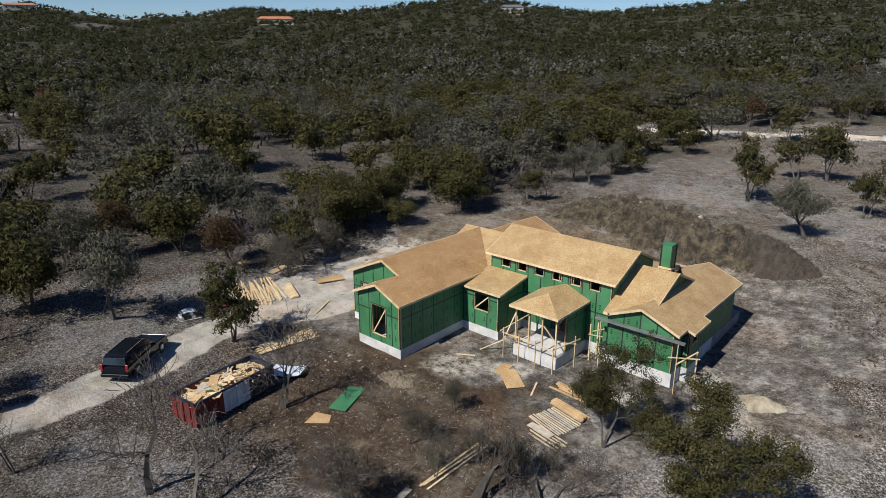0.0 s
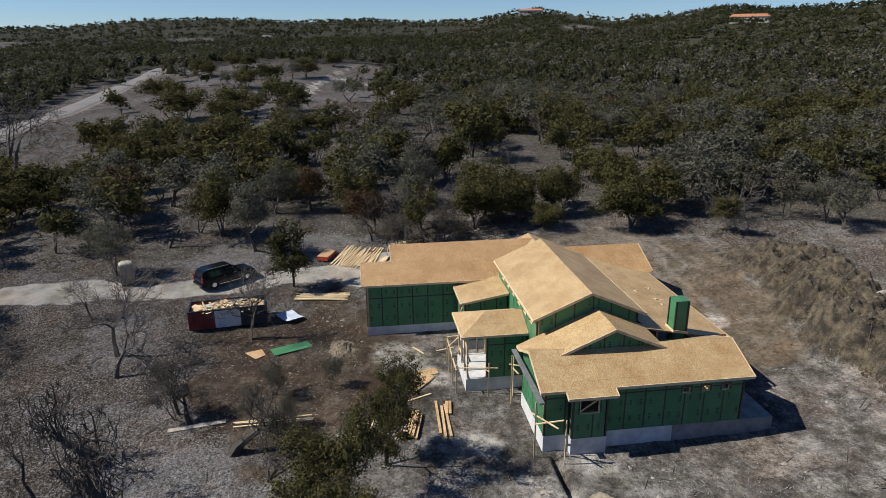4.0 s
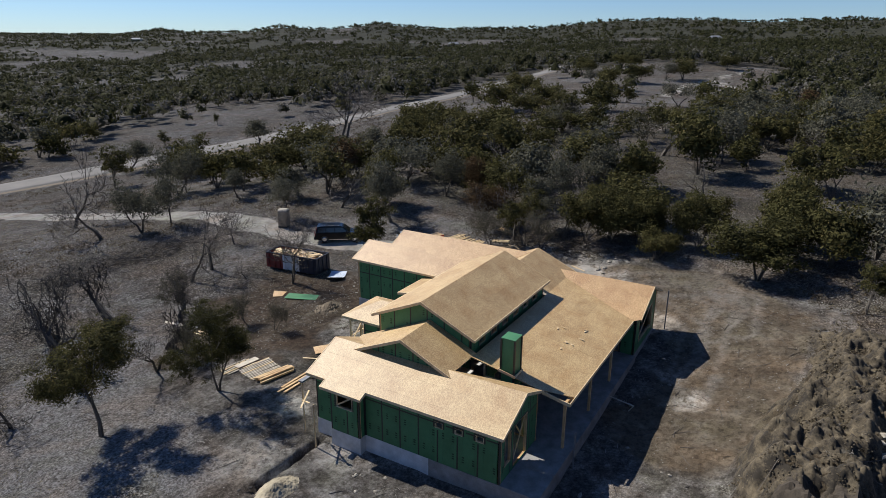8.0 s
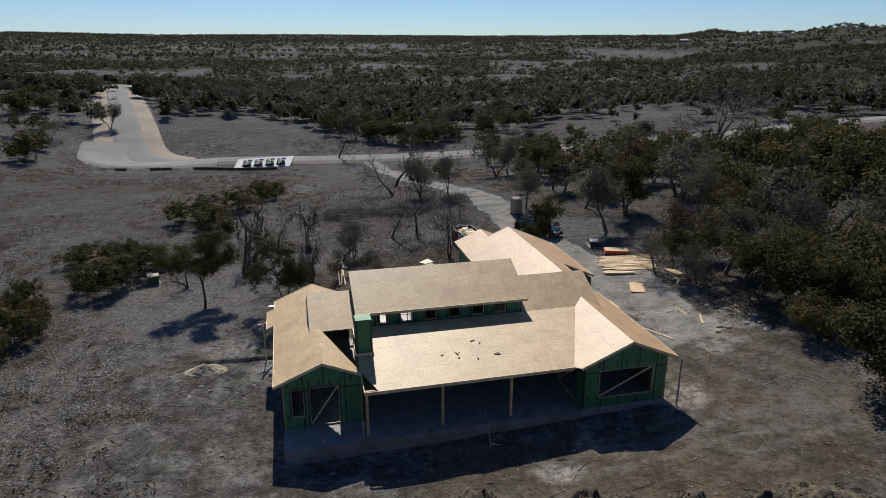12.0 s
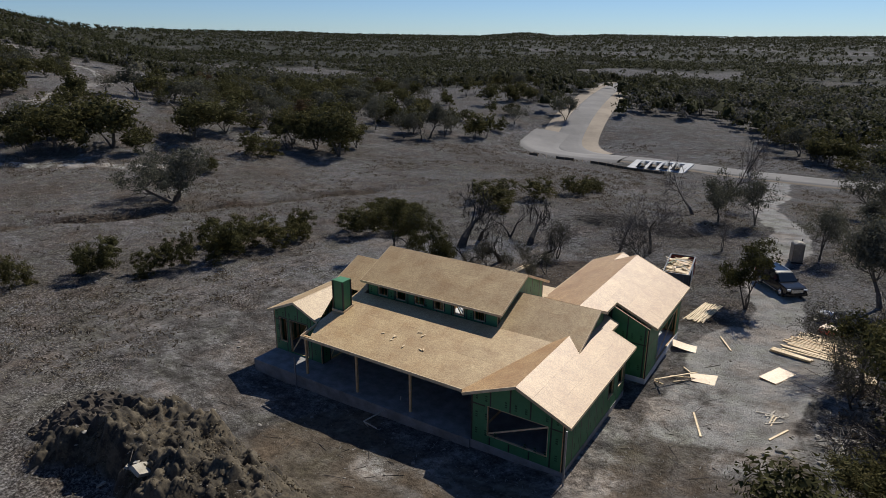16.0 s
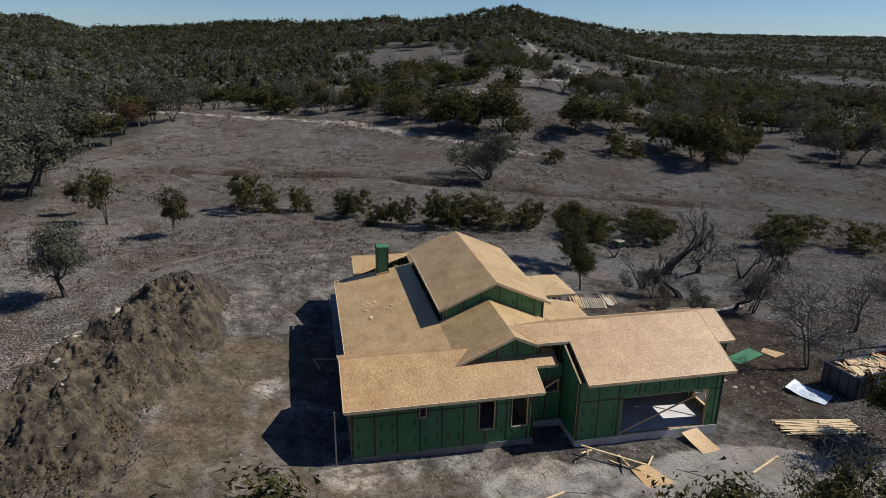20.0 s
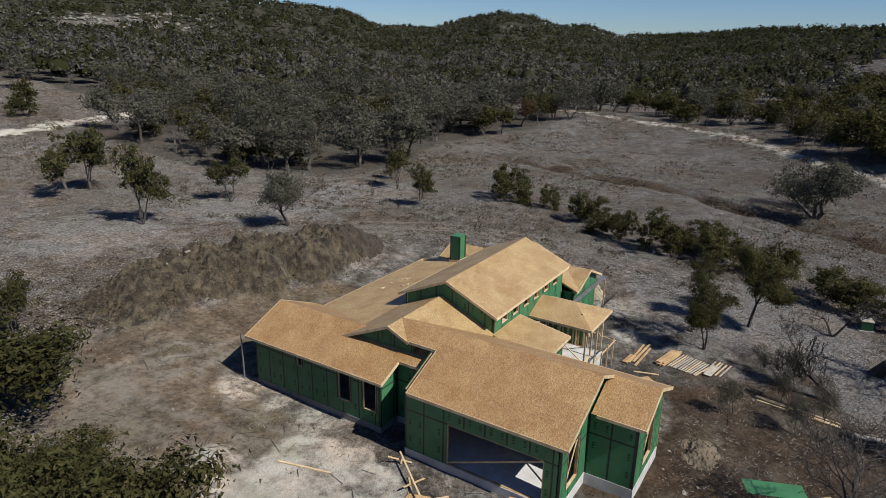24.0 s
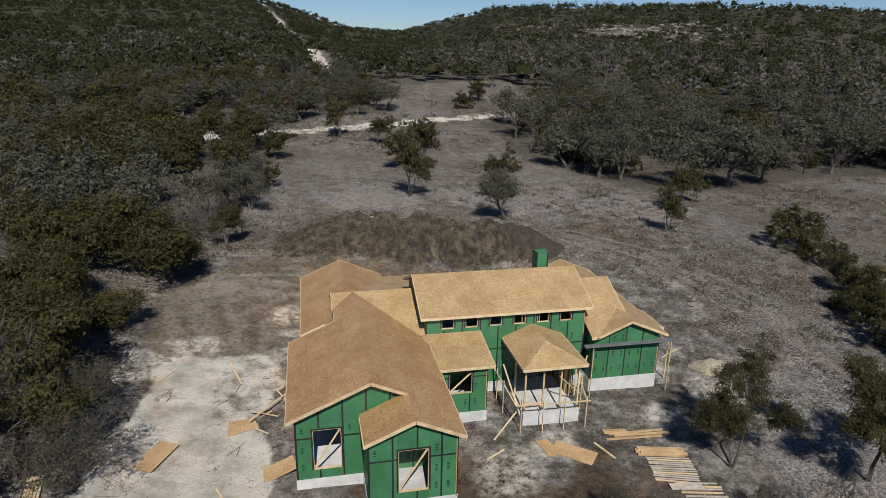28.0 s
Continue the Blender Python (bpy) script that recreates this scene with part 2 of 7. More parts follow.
# ---- the lie of the land ----
def vnoise(x, y, seed=0):
    """Smooth value noise, about -1 to 1."""
    x, y = np.asarray(x, float), np.asarray(y, float)
    xi, yi = np.floor(x), np.floor(y)
    fx, fy = x - xi, y - yi
    fx, fy = fx * fx * (3 - 2 * fx), fy * fy * (3 - 2 * fy)

    def h(i, j):
        v = np.sin(i * 127.1 + j * 311.7 + seed * 74.7) * 43758.5453
        return (v - np.floor(v)) * 2 - 1

    return (h(xi, yi) * (1 - fx) + h(xi + 1, yi) * fx) * (1 - fy) + (h(xi, yi + 1) * (1 - fx) + h(xi + 1, yi + 1) * fx) * fy


def fbm(x, y, octaves=4, seed=0):
    s, a = 0, 1.0
    for k in range(octaves):
        s = s + a * vnoise(np.asarray(x) * 2 ** k, np.asarray(y) * 2 ** k, seed + k)
        a *= 0.5
    return s


def step(a, b, v):
    t = np.clip((np.asarray(v, float) - a) / (b - a), 0, 1)
    return t * t * (3 - 2 * t)


# bearing (degrees from +y, to the left), rise of the skyline in degrees, distance of its ridge
SKYLINE_WEST = [(0, 2.1, 950), (5, 3.3, 840), (14, 3.7, 750), (21, 2.8, 745), (28.7, 2.3, 740), (32, 2.7, 715), (39.2, 3.7, 650), (45.8, 3.1, 620), (49.5, 2.55, 660), (55, 2.4, 765), (59.5, 2.6, 840), (63, 1.95, 900), (65.6, 2.0, 990), (68, 1.7, 1030), (71.5, 2.2, 1065), (74.5, 2.65, 1040), (77, 2.3, 1115), (79.5, 1.8, 1210), (84.4, 1.6, 1350), (89, 1.85, 1480), (95, 1.65, 1500), (101, 1.9, 1500), (106.6, 1.8, 1500), (113, 1.2, 1530), (121, 1.05, 1560), (126.5, 1.5, 1510), (131, 1.0, 1450), (135, 1.2, 1420), (137.5, 0.75, 1490)]
SKYLINE_SOUTH = [(142, 0.6, 1780), (144, 0.85, 2050), (147, 0.4, 2430), (155, 0.38, 2870), (164, 0.35, 3400), (179, 0.45, 3400), (189.3, 0.4, 3400), (199, 0.58, 3180), (203, 0.48, 3080), (206, 0.75, 3010), (210, 0.45, 3000), (221.9, 0.58, 2890), (225, 0.7, 2690), (234.3, 0.8, 2020), (240, 1.0, 1200), (243, 1.25, 900), (246, 1.7, 760), (249, 2.35, 670), (251.9, 3.15, 618), (254.5, 2.85, 610), (257.5, 2.3, 610), (260.6, 1.75, 620), (263.4, 2.1, 636), (266.6, 1.65, 640), (269.6, 1.5, 660)]
SKYLINE_EAST = [(277, 1.4, 745), (281.3, 0.9, 830), (285.4, 0.75, 900), (287.8, 0.65, 900), (290, 1.4, 876), (293, 1.45, 805), (295, 2.2, 775), (297.8, 2.5, 765), (301, 1.95, 792), (303.6, 1.1, 830), (308.5, 1.15, 847), (311, 2.2, 790), (314.1, 2.75, 710), (317.1, 3.0, 650), (324.1, 3.3, 620), (336.4, 3.25, 650), (344.2, 2.9, 773), (347.6, 1.9, 1180), (352, 0.7, 1800), (356.5, 0.95, 1720), (360, 2.1, 950)]
SK = np.array(SKYLINE_WEST + SKYLINE_SOUTH + SKYLINE_EAST, float)


def mound(x, y):
    """The bank of spoil behind the house."""
    x, y = np.asarray(x, float), np.asarray(y, float)
    t = np.clip((x + 13) / 30.0, 0, 1)
    mid = 25.6 - 3.6 * t + 1.0 * np.sin(t * 9)
    wide = 4.7 - 1.2 * t
    ends = step(-17, -9, x) * (1 - step(6, 13.5, x))
    d = np.abs(y - mid + 0.9 * fbm(x * 0.45, y * 0.45, 2, 25)) / wide
    lump = 1.0 + 0.26 * fbm(x * 0.35, y * 0.35, 2, 5) + 0.20 * fbm(x * 1.1, y * 1.1, 3, 15)
    bank = ends * step(0, 0.62, 1 - d) * 2.3 * lump
    return bank


CREEK_Y, CREEK_X = [-60, -46, -30, -18, -14, -7, 0, 7, 18, 31, 48], [36, 45, 50, 54, 55.5, 58.5, 62, 65, 67, 71, 76]


# swells and hollows of the land: centre, half width, height
LOBES = [(50, -134, 18, -4.52), (105, -215, 58, 7.6), (98, -325, 55, 8.5), (300, -100, 80, 13), (-20, 310, 60, 5), (130, 42, 16, 3), (-130, 0, 30, 2.5), (-140, -120, 54, 4.12), (-300, -80, 99, 11.2), (-10, -120, 27, -1.52), (-60, 20, 36, 3.11), (0, -20, 19.8, -0.88), (-2, 75, 34.2, 0.37), (-5, 210, 81, 9.98), (10, 38, 16.2, 0.70), (-30, 22, 19.8, -0.41), (-25, -12, 16.2, -0.77), (20, -18, 14.4, -0.47), (45, 12, 19.8, 0.22), (50, -48, 19.8, -1.42), (80, -60, 23.4, -2.80), (75, -120, 30.6, 1.95), (110, 20, 36, -0.6), (150, -60, 45, 6.91), (-105, -35, 40.5, 2.67), (-200, -20, 54, -1.83), (-75, -74, 27, -1.64), (-35, -40, 19.8, 0.07), (80, 290, 63, 1.74)]


def ground_z(x, y):
    x, y = np.asarray(x, float), np.asarray(y, float)
    r = np.hypot(x, y)
    az = np.degrees(np.arctan2(-x, y)) % 360
    el, far = np.interp(az, SK[:, 0], SK[:, 1]), np.interp(az, SK[:, 0], SK[:, 2])
    top = 22.0 + far * np.tan(np.radians(el)) - 5.0
    k = np.clip((r - 70) / (far - 70), 0, 1)
    rise = k ** 1.7
    z = -0.8 + (top + 0.8) * rise
    z = z * np.where(r > far, np.clip(1 - (r - far) / (far * 1.2 + 400), 0.2, 1), 1)
    south = step(45, 112, -y) * (1 - step(250, 700, r))
    z = z - 5.4 * south
    z = z - 9.0 * step(120, 500, -y) * (1 - step(900, 1800, r)) * (1 - np.exp(-((r - far) / (0.2 * far)) ** 2))
    # low spots, bumps and the fill round the house
    z = z + 0.10 * fbm(x * 0.09, y * 0.09, 3, 2) * step(14, 40, r) + 0.05 * fbm(x * 0.8, y * 0.8, 2, 9) * (1 - step(60, 120, r))
    crest = np.exp(-((r - far) / (0.16 * far)) ** 2)
    z = z + (fbm(x * 0.012, y * 0.012, 4, 3) * 4.0) * step(300, 520, r) * (1 - 0.6 * step(700, 2500, r)) * (1 - crest)
    near = 1 - step(11, 26, np.hypot(x + 1, (y - 2.5) * 1.0))
    tilt = 0.42 - 0.028 * (x + 13) - 0.012 * np.clip(-y, 0, 14)
    z = z + near * np.clip(tilt, -0.3, 0.5)
    swell = sum(h * np.exp(-((x - a) ** 2 + (y - b) ** 2) / (2 * w * w)) for a, b, w, h in LOBES)
    z = z + swell * step(13, 25, np.hypot(x + 1, y - 0.5)) * (1 - crest)
    # creek
    cx = np.interp(y, CREEK_Y, CREEK_X) + 1.2 * vnoise(y * 0.25, y * 0.0, 17)
    z = z - 1.3 * np.exp(-np.abs((x - cx) / 1.9) ** 3) * step(-62, -48, y) * (1 - step(34, 48, y))
    # service trench at the house corner
    z = z - 0.55 * (1 - step(0.12, 0.34, np.abs(y + 2.75))) * step(11.0, 11.5, x) * (1 - step(16.4, 17.2, x))
    return z + mound(x, y)


def gz(x, y):
    return float(ground_z(x, y))


def near_line(x, y, pts):
    """Distance from a polyline."""
    best = np.full(np.shape(x), 1e9)
    for (ax, ay), (bx, by) in zip(pts, pts[1:]):
        dx, dy = bx - ax, by - ay
        t = np.clip(((x - ax) * dx + (y - ay) * dy) / (dx * dx + dy * dy), 0, 1)
        best = np.minimum(best, np.hypot(x - ax - t * dx, y - ay - t * dy))
    return best


DRIVE = [(-21, 2), (-21, -6), (-20.5, -13), (-20, -20), (-18.6, -27), (-17.4, -34), (-18.6, -41), (-18, -48), (-16, -54.5), (-13.3, -62), (-12, -72), (-12.4, -91), (-10.5, -114)]
LANE = [(-330, -112), (-275, -105), (-228, -104), (-150, -95), (-114, -97), (-92, -103), (-60, -111), (-20, -119), (15, -121), (38, -126), (49, -138), (54, -160), (62, -193), (72, -235), (84, -290), (94, -345), (104, -380)]
TRACKS = [[(-40, 90), (-14, 95.5), (0, 100), (14, 108), (30, 113.5), (38, 115), (56, 117)], [(150, 70), (133, 48), (127, 32), (126, 17), (119, 3), (107, -6), (96, -15), (82, -31)],
          [(-184, -28), (-210, -28), (-232, -24.5), (-260, -17), (-290, -12)], [(-140, 11), (-175, 8), (-200, 0), (-220, -9), (-236, -20)], [(-3, 168), (-7, 222), (-9, 300), (-14, 480), (-19, 565), (-36, 720), (-60, 850)],
          [(130, -24), (140, -38), (155, -60), (200, -92), (252, -116), (285, -106), (312, -112), (345, -117), (400, -132), (458, -147)]]
# grassy openings in the woods: centre and half widths
CLEARINGS = [(88, 316, 30, 26), (305, 236, 16, 14), (262, 158, 30, 18), (300, 118, 26, 18), (205, -38, 44, 20), (285, -20, 34, 18), (158, -58, 30, 14), (240, -112, 40, 26), (440, -390, 110, 62), (215, 402, 34, 12), (560, 272, 30, 16), (452, -146, 20, 12), (470, -302, 55, 40), (340, -60, 16, 30), (-418, -488, 70, 34), (-390, -725, 100, 55), (-75, -690, 80, 70), (-940, -508, 70, 60), (-860, -208, 60, 30), (30, 150, 34, 24), (181, 524, 30, 30), (-100, -480, 70, 40), (-560, -960, 60, 200), (150, -560, 80, 50)]
DUST = [(-14.3, 11, 2.8), (-13.8, 4.8, 2.6), (-13.4, 8, 1.8), (-16.8, 2.2, 3.0), (-20.8, 5.2, 2.4), (-24.5, 2.5, 3.0), (-1.6, -10.6, 3.6), (1.0, -9.2, 2.4), (14.6, -4.6, 3.2), (12.4, -0.6, 1.6), (-4, 15.5, 2.2), (-6.5, 13.6, 1.8), (9, -7, 2.4), (-26.5, -4, 2.0)]
YARD = [(-19, 4), (-19.5, 12), (-17.5, 17), (-12, 17.5), (0, 16)]
RUTS = [[(-18.5, 3), (-19.5, 9), (-20.5, 13), (-18, 15.5), (-13, 15.5), (-4, 15.5)], [(-19.5, 2), (-22, 8), (-23, 13), (-20, 17), (-14, 17.2)], [(-17, 4), (-17.4, 10), (-14, 14), (-8, 14.5)],
        [(15.9, 25), (21, 18), (22.8, 10), (25.7, 3.8), (26.1, -4.5), (25.5, -11.5), (24.2, -18.5), (18.5, -29), (14.1, -39), (9.5, -55), (4.7, -73)], [(17, 27), (23, 20), (26, 12), (27.6, 4)], [(-22.6, 11), (-20.6, 15.2), (-17.6, 16.2), (-13, 15.2)]]

# ---- where the woods stand ----
OPEN_R = np.array([(0, 118), (6, 112), (10, 96), (14, 73), (20, 52), (30, 44), (40, 37), (60, 37), (90, 38), (105, 38), (115, 37), (125, 38), (135, 40), (143, 46), (150, 58), (156, 64), (160, 95), (165, 108), (172, 140), (178, 150), (184, 185), (192, 188), (202, 172), (208, 134), (213, 122),
                   (218, 118), (223, 103), (231, 99), (240, 97), (248, 92), (257, 98), (264, 110), (272, 126), (280, 130), (288, 122), (294, 115), (300, 107), (306, 95), (310, 72), (315, 66), (322, 60), (329, 64), (335, 70), (341, 79), (344, 100), (350, 122), (360, 118)], float)


def cover(x, y):
    """How thickly trees stand at a place, 0 to 1."""
    r = np.hypot(x, y)
    az = np.degrees(np.arctan2(-x, y)) % 360
    ro = np.interp(az, OPEN_R[:, 0], OPEN_R[:, 1])
    wood = fbm(x / 38.0, y / 38.0, 3, 41)
    c = np.where((az > 60) & (az < 115) & (r < 85), 0.5, np.where((r < 70) & (az > 110), 0.8, 0.95))
    east = (az > 200) & (az < 292)
    c = np.where(east, np.where(r < 240, 0.78 + 0.6 * wood, 0.95 + 0.25 * wood), c)
    park = (az > 203) & (az < 264) & (r < 340)
    c = np.where(park, np.clip(0.66 + 0.9 * wood, 0.10, 0.95), c)
    south = (az > 112) & (az <= 200)
    c = np.where(south, np.where(r < 170, 0.32 + 0.8 * wood, 0.98 + 0.12 * wood), c)
    ne = (az >= 292) & (az < 345)
    c = np.where(ne, 0.82 + 0.3 * wood, c)
    # grassy fields on both sides of the road, with a few dark clumps in them
    field = step(-300, -280, x) * (1 - step(-100, -84, x)) * step(-104, -98, y) * (1 - step(-4, 8, y + 16 * wood))
    beyond = step(-150, -120, x + 0.12 * (y + 130)) * (1 - step(-60, -40, x)) * step(-300, -265, y + 40 * wood) * (1 - step(-118, -104, y))
    c = c * (1 - 0.95 * np.maximum(field, beyond))
    c = np.where(np.hypot((x + 30) / 62.0, (y + 178) / 38.0) + 0.45 * wood < 1.0, 0.95, c)
    c = np.where(near_line(x, y, LANE) < 7 + 6 * (wood + 0.5), c * 0.04, c)
    for line in TRACKS:
        c = np.where(near_line(x, y, line) < 6.0, 0.0, c)
    for px, py, pw, ph in CLEARINGS:
        c = np.where(np.hypot((x - px) / pw, (y - py) / ph) + 0.4 * wood < 1.0, c * 0.06, c)
    c = np.where(near_line(x, y, DRIVE) < 5.0, 0.0, c)
    cleared = fbm(x / 90.0, y / 90.0, 2, 77)
    bald = np.where((az > 115) & (az < 150), 0.6, np.where((az >= 150) & (az < 206) & (r > 380), 0.5, 1.1))
    c = np.where((r > 260) & (cleared > bald), c * 0.15, c)
    return np.clip(c, 0, 1) * step(-4, 4, r - ro)


# ---- ground sheet ----
rings = [0.0]
while rings[-1] < 4800:
    r = rings[-1]
    rings.append(r + (0.5 if r < 32 else 0.5 + (r - 32) * 0.035))
rings = np.array(rings[1:])
SPOKES = 540
ang = np.linspace(0, 2 * np.pi, SPOKES, endpoint=False)
RR, AA = np.meshgrid(rings, ang, indexing="ij")
GX, GY = (RR * np.cos(AA)).ravel(), (RR * np.sin(AA)).ravel()
GX, GY = np.append(GX, 0.0), np.append(GY, 0.0)
GZ = ground_z(GX, GY)
lane_d = near_line(GX, GY, LANE)
idx = np.arange(len(rings) * SPOKES).reshape(len(rings), SPOKES)
a, b2, c, d2 = idx[:-1], np.roll(idx[:-1], -1, 1), np.roll(idx[1:], -1, 1), idx[1:]
quads = np.stack([a, d2, c, b2], -1).reshape(-1, 4)
mid = len(GX) - 1
faces = quads.tolist() + [[mid, int(idx[0, k]), int(idx[0, (k + 1) % SPOKES])] for k in range(SPOKES)]
ground = mesh_from("ground", np.stack([GX, GY, GZ], -1).tolist(), faces, None)
gm = ground.data


def put_attr(me, name, values):
    at = me.attributes.new(name, "FLOAT", "POINT")
    at.data.foreach_set("value", np.asarray(values, np.float32))


rough_edge = fbm(GX * 0.25, GY * 0.25, 3, 21)
drive_d = near_line(GX, GY, DRIVE)
yard_pad = 0.62 * (1 - step(0.72, 1.05, np.hypot((GX + 18.0) / 4.0, (GY - 0.4) / 4.6) + 0.16 * rough_edge))
pad = np.hypot((GX + 19.6) / 4.9, (GY + 9.6) / 7.0)
pad = np.maximum(yard_pad, 1 - step(0.74, 1.05, pad + 0.14 * rough_edge))
caliche = np.maximum(1 - step(1.5, 2.6, drive_d + 0.5 * rough_edge), pad)
for line in TRACKS:
    caliche = np.maximum(caliche, (0.9 if line[0][1] > 80 else 0.55) * (1 - step(1.6, 3.6, near_line(GX, GY, line) + 0.8 * rough_edge)))
house_d = np.hypot(np.maximum(np.abs(GX + 1) - 12.5, 0), np.maximum(np.abs(GY + 0.5) - 11, 0))
dirt = 1 - step(7, 13, house_d + 3.0 * rough_edge)
dirt = np.maximum(dirt, 1 - step(5, 8, near_line(GX, GY, YARD) + 1.6 * rough_edge))
dirt = np.maximum(dirt, np.clip(mound(GX, GY) * 3, 0, 1))
dirt = np.maximum(dirt, 0.9 * (1 - step(4, 8, lane_d + 2.5 * rough_edge)))
brown = 1 - step(5.5, 10, np.hypot((GX + 3) * 0.7, (GY + 17.5) * 0.9) + 2.2 * rough_edge)
ruts = np.zeros(len(GX))
for line in RUTS:
    dd = near_line(GX, GY, line)
    ruts = np.maximum(ruts, (1 - step(0.18, 0.5, np.abs(dd - 0.9) + 0.25 * rough_edge)) * (0.55 + 0.45 * step(-0.3, 0.3, rough_edge)))
dust = np.zeros(len(GX))
for px, py, pr in DUST:
    dust = np.maximum(dust, 1 - step(0.25, 1.0, np.hypot(GX - px, GY - py) / pr + 0.25 * rough_edge))
put_attr(gm, "dust", dust)
mulch = 1 - step(0.62, 1.05, np.hypot((GX - 19.0) / 8.0, (GY + 14.5) / 11.5) + 0.3 * rough_edge)
mulch = np.maximum(mulch, 0.85 * (1 - step(0.5, 1.05, np.hypot((GX - 12) / 8.0, (GY + 24) / 7.5) + 0.35 * rough_edge)))
for px, py, pw, ph in ((-26, -27, 9, 8), (-27, -16, 6, 8), (14, 42, 22, 12), (30, 38, 14, 10), (-4, 44, 12, 10), (4, -27, 7, 6), (-8, -33, 6, 5)):
    mulch = np.maximum(mulch, 0.6 * (1 - step(0.4, 1.05, np.hypot((GX - px) / pw, (GY - py) / ph) + 0.35 * rough_edge)))
put_attr(gm, "mulch", mulch)
brown = np.maximum(brown, 1 - step(1.2, 3.0, np.abs(GX - np.interp(GY, CREEK_Y, CREEK_X)) + 40 * step(40, 46, np.abs(GY + 6)) + 0.6 * rough_edge))
put_attr(gm, "yard", 1 - step(3.0, 6.5, near_line(GX, GY, YARD) + 1.2 * rough_edge))
put_attr(gm, "ruts", ruts)
put_attr(gm, "brown", brown)
put_attr(gm, "spoil", np.clip(mound(GX, GY) * 1.5, 0, 1))
put_attr(gm, "caliche", caliche)
put_attr(gm, "dirt", dirt)
# litter with painted tree shade: thick in western and northern woods, thin among eastern trees
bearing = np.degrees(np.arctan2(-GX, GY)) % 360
thin_litter_shade = step(118, 128, bearing) * (1 - step(286, 296, bearing)) * (1 - step(240, 330, np.hypot(GX, GY)))
put_attr(gm, "woods", cover(GX, GY) * (1 - 0.85 * thin_litter_shade))
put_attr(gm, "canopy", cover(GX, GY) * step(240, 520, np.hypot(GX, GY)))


def ground_material():
    m, n, l, b = mat("ground_soil", 0.95, 0, 0.2)
    b.inputs["Diffuse Roughness"].default_value = 0.8
    co = n.new("ShaderNodeTexCoord").outputs["Object"]

    def attr(name):
        q = n.new("ShaderNodeAttribute")
        q.attribute_name = name
        return q.outputs["Fac"]

    big, mid_n, fine = noise_node(n, l, 0.06, 6, 0.6, co), noise_node(n, l, 0.55, 6, 0.7, co), noise_node(n, l, 7.0, 6, 0.78, co)
    # dry winter grass over pale stony soil
    g = ramp(n, [(0.41, (0.022, 0.019, 0.016)), (0.475, (0.072, 0.066, 0.060)), (0.535, (0.150, 0.142, 0.134)), (0.60, (0.38, 0.37, 0.355))])
    l.new(fine.outputs["Fac"], g.inputs[0])
    tone = ramp(n, [(0.36, (0.66, 0.61, 0.56)), (0.49, (0.97, 0.95, 0.92)), (0.62, (1.26, 1.27, 1.3))])
    l.new(mid_n.outputs["Fac"], tone.inputs[0])
    grass = mixc(n, l, 1.0, g.outputs[0], tone.outputs[0], "MULTIPLY")
    tone2 = ramp(n, [(0.38, (0.82, 0.76, 0.69)), (0.5, (1.0, 0.98, 0.96)), (0.62, (1.18, 1.19, 1.23))])
    l.new(big.outputs["Fac"], tone2.inputs[0])
    grass = mixc(n, l, 1.0, grass, tone2.outputs[0], "MULTIPLY")
    # bare worked earth
    d = ramp(n, [(0.38, (0.062, 0.055, 0.048)), (0.5, (0.142, 0.131, 0.118)), (0.62, (0.285, 0.272, 0.255))])
    md = n.new("ShaderNodeMath")
    md.operation = "MULTIPLY_ADD"
    l.new(fine.outputs["Fac"], md.inputs[0])
    md.inputs[1].default_value = 0.6
    sb = n.new("ShaderNodeMath")
    sb.operation = "MULTIPLY_ADD"
    l.new(mid_n.outputs["Fac"], sb.inputs[0])
    sb.inputs[1].default_value, sb.inputs[2].default_value = 0.9, -0.27
    l.new(sb.outputs[0], md.inputs[2])
    l.new(md.outputs[0], d.inputs[0])
    # crushed limestone
    cal = ramp(n, [(0.36, (0.30, 0.277, 0.238)), (0.60, (0.52, 0.494, 0.446))])
    l.new(mid_n.outputs["Fac"], cal.inputs[0])

    def edge(name, soft):
        q = n.new("ShaderNodeMath")
        q.operation = "MULTIPLY_ADD"
        l.new(mid_n.outputs["Fac"], q.inputs[0])
        q.inputs[1].default_value = 1.2
        l.new(attr(name), q.inputs[2])
        w = n.new("ShaderNodeMapRange")
        w.interpolation_type = "SMOOTHSTEP"
        w.inputs[1].default_value, w.inputs[2].default_value = 1.1 - soft, 1.1 + soft
        l.new(q.outputs[0], w.inputs[0])
        return w.outputs[0]

    # leaf litter, its tone lowered to hold the shade of the trees
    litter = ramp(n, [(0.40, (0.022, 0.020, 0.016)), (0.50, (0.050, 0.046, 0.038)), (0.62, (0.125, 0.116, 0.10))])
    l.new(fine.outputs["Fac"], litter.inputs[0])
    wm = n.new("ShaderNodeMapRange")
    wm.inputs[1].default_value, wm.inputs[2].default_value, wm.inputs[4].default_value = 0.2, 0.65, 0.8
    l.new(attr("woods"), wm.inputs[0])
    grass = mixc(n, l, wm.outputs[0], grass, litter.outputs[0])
    # ground under the far woods painted dark olive, standing in for closed shady treetops
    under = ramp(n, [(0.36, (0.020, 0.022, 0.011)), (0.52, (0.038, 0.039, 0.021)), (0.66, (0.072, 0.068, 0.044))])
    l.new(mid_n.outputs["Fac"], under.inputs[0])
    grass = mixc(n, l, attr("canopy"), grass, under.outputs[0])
    c = mixc(n, l, edge("dirt", 0.22), grass, d.outputs[0])
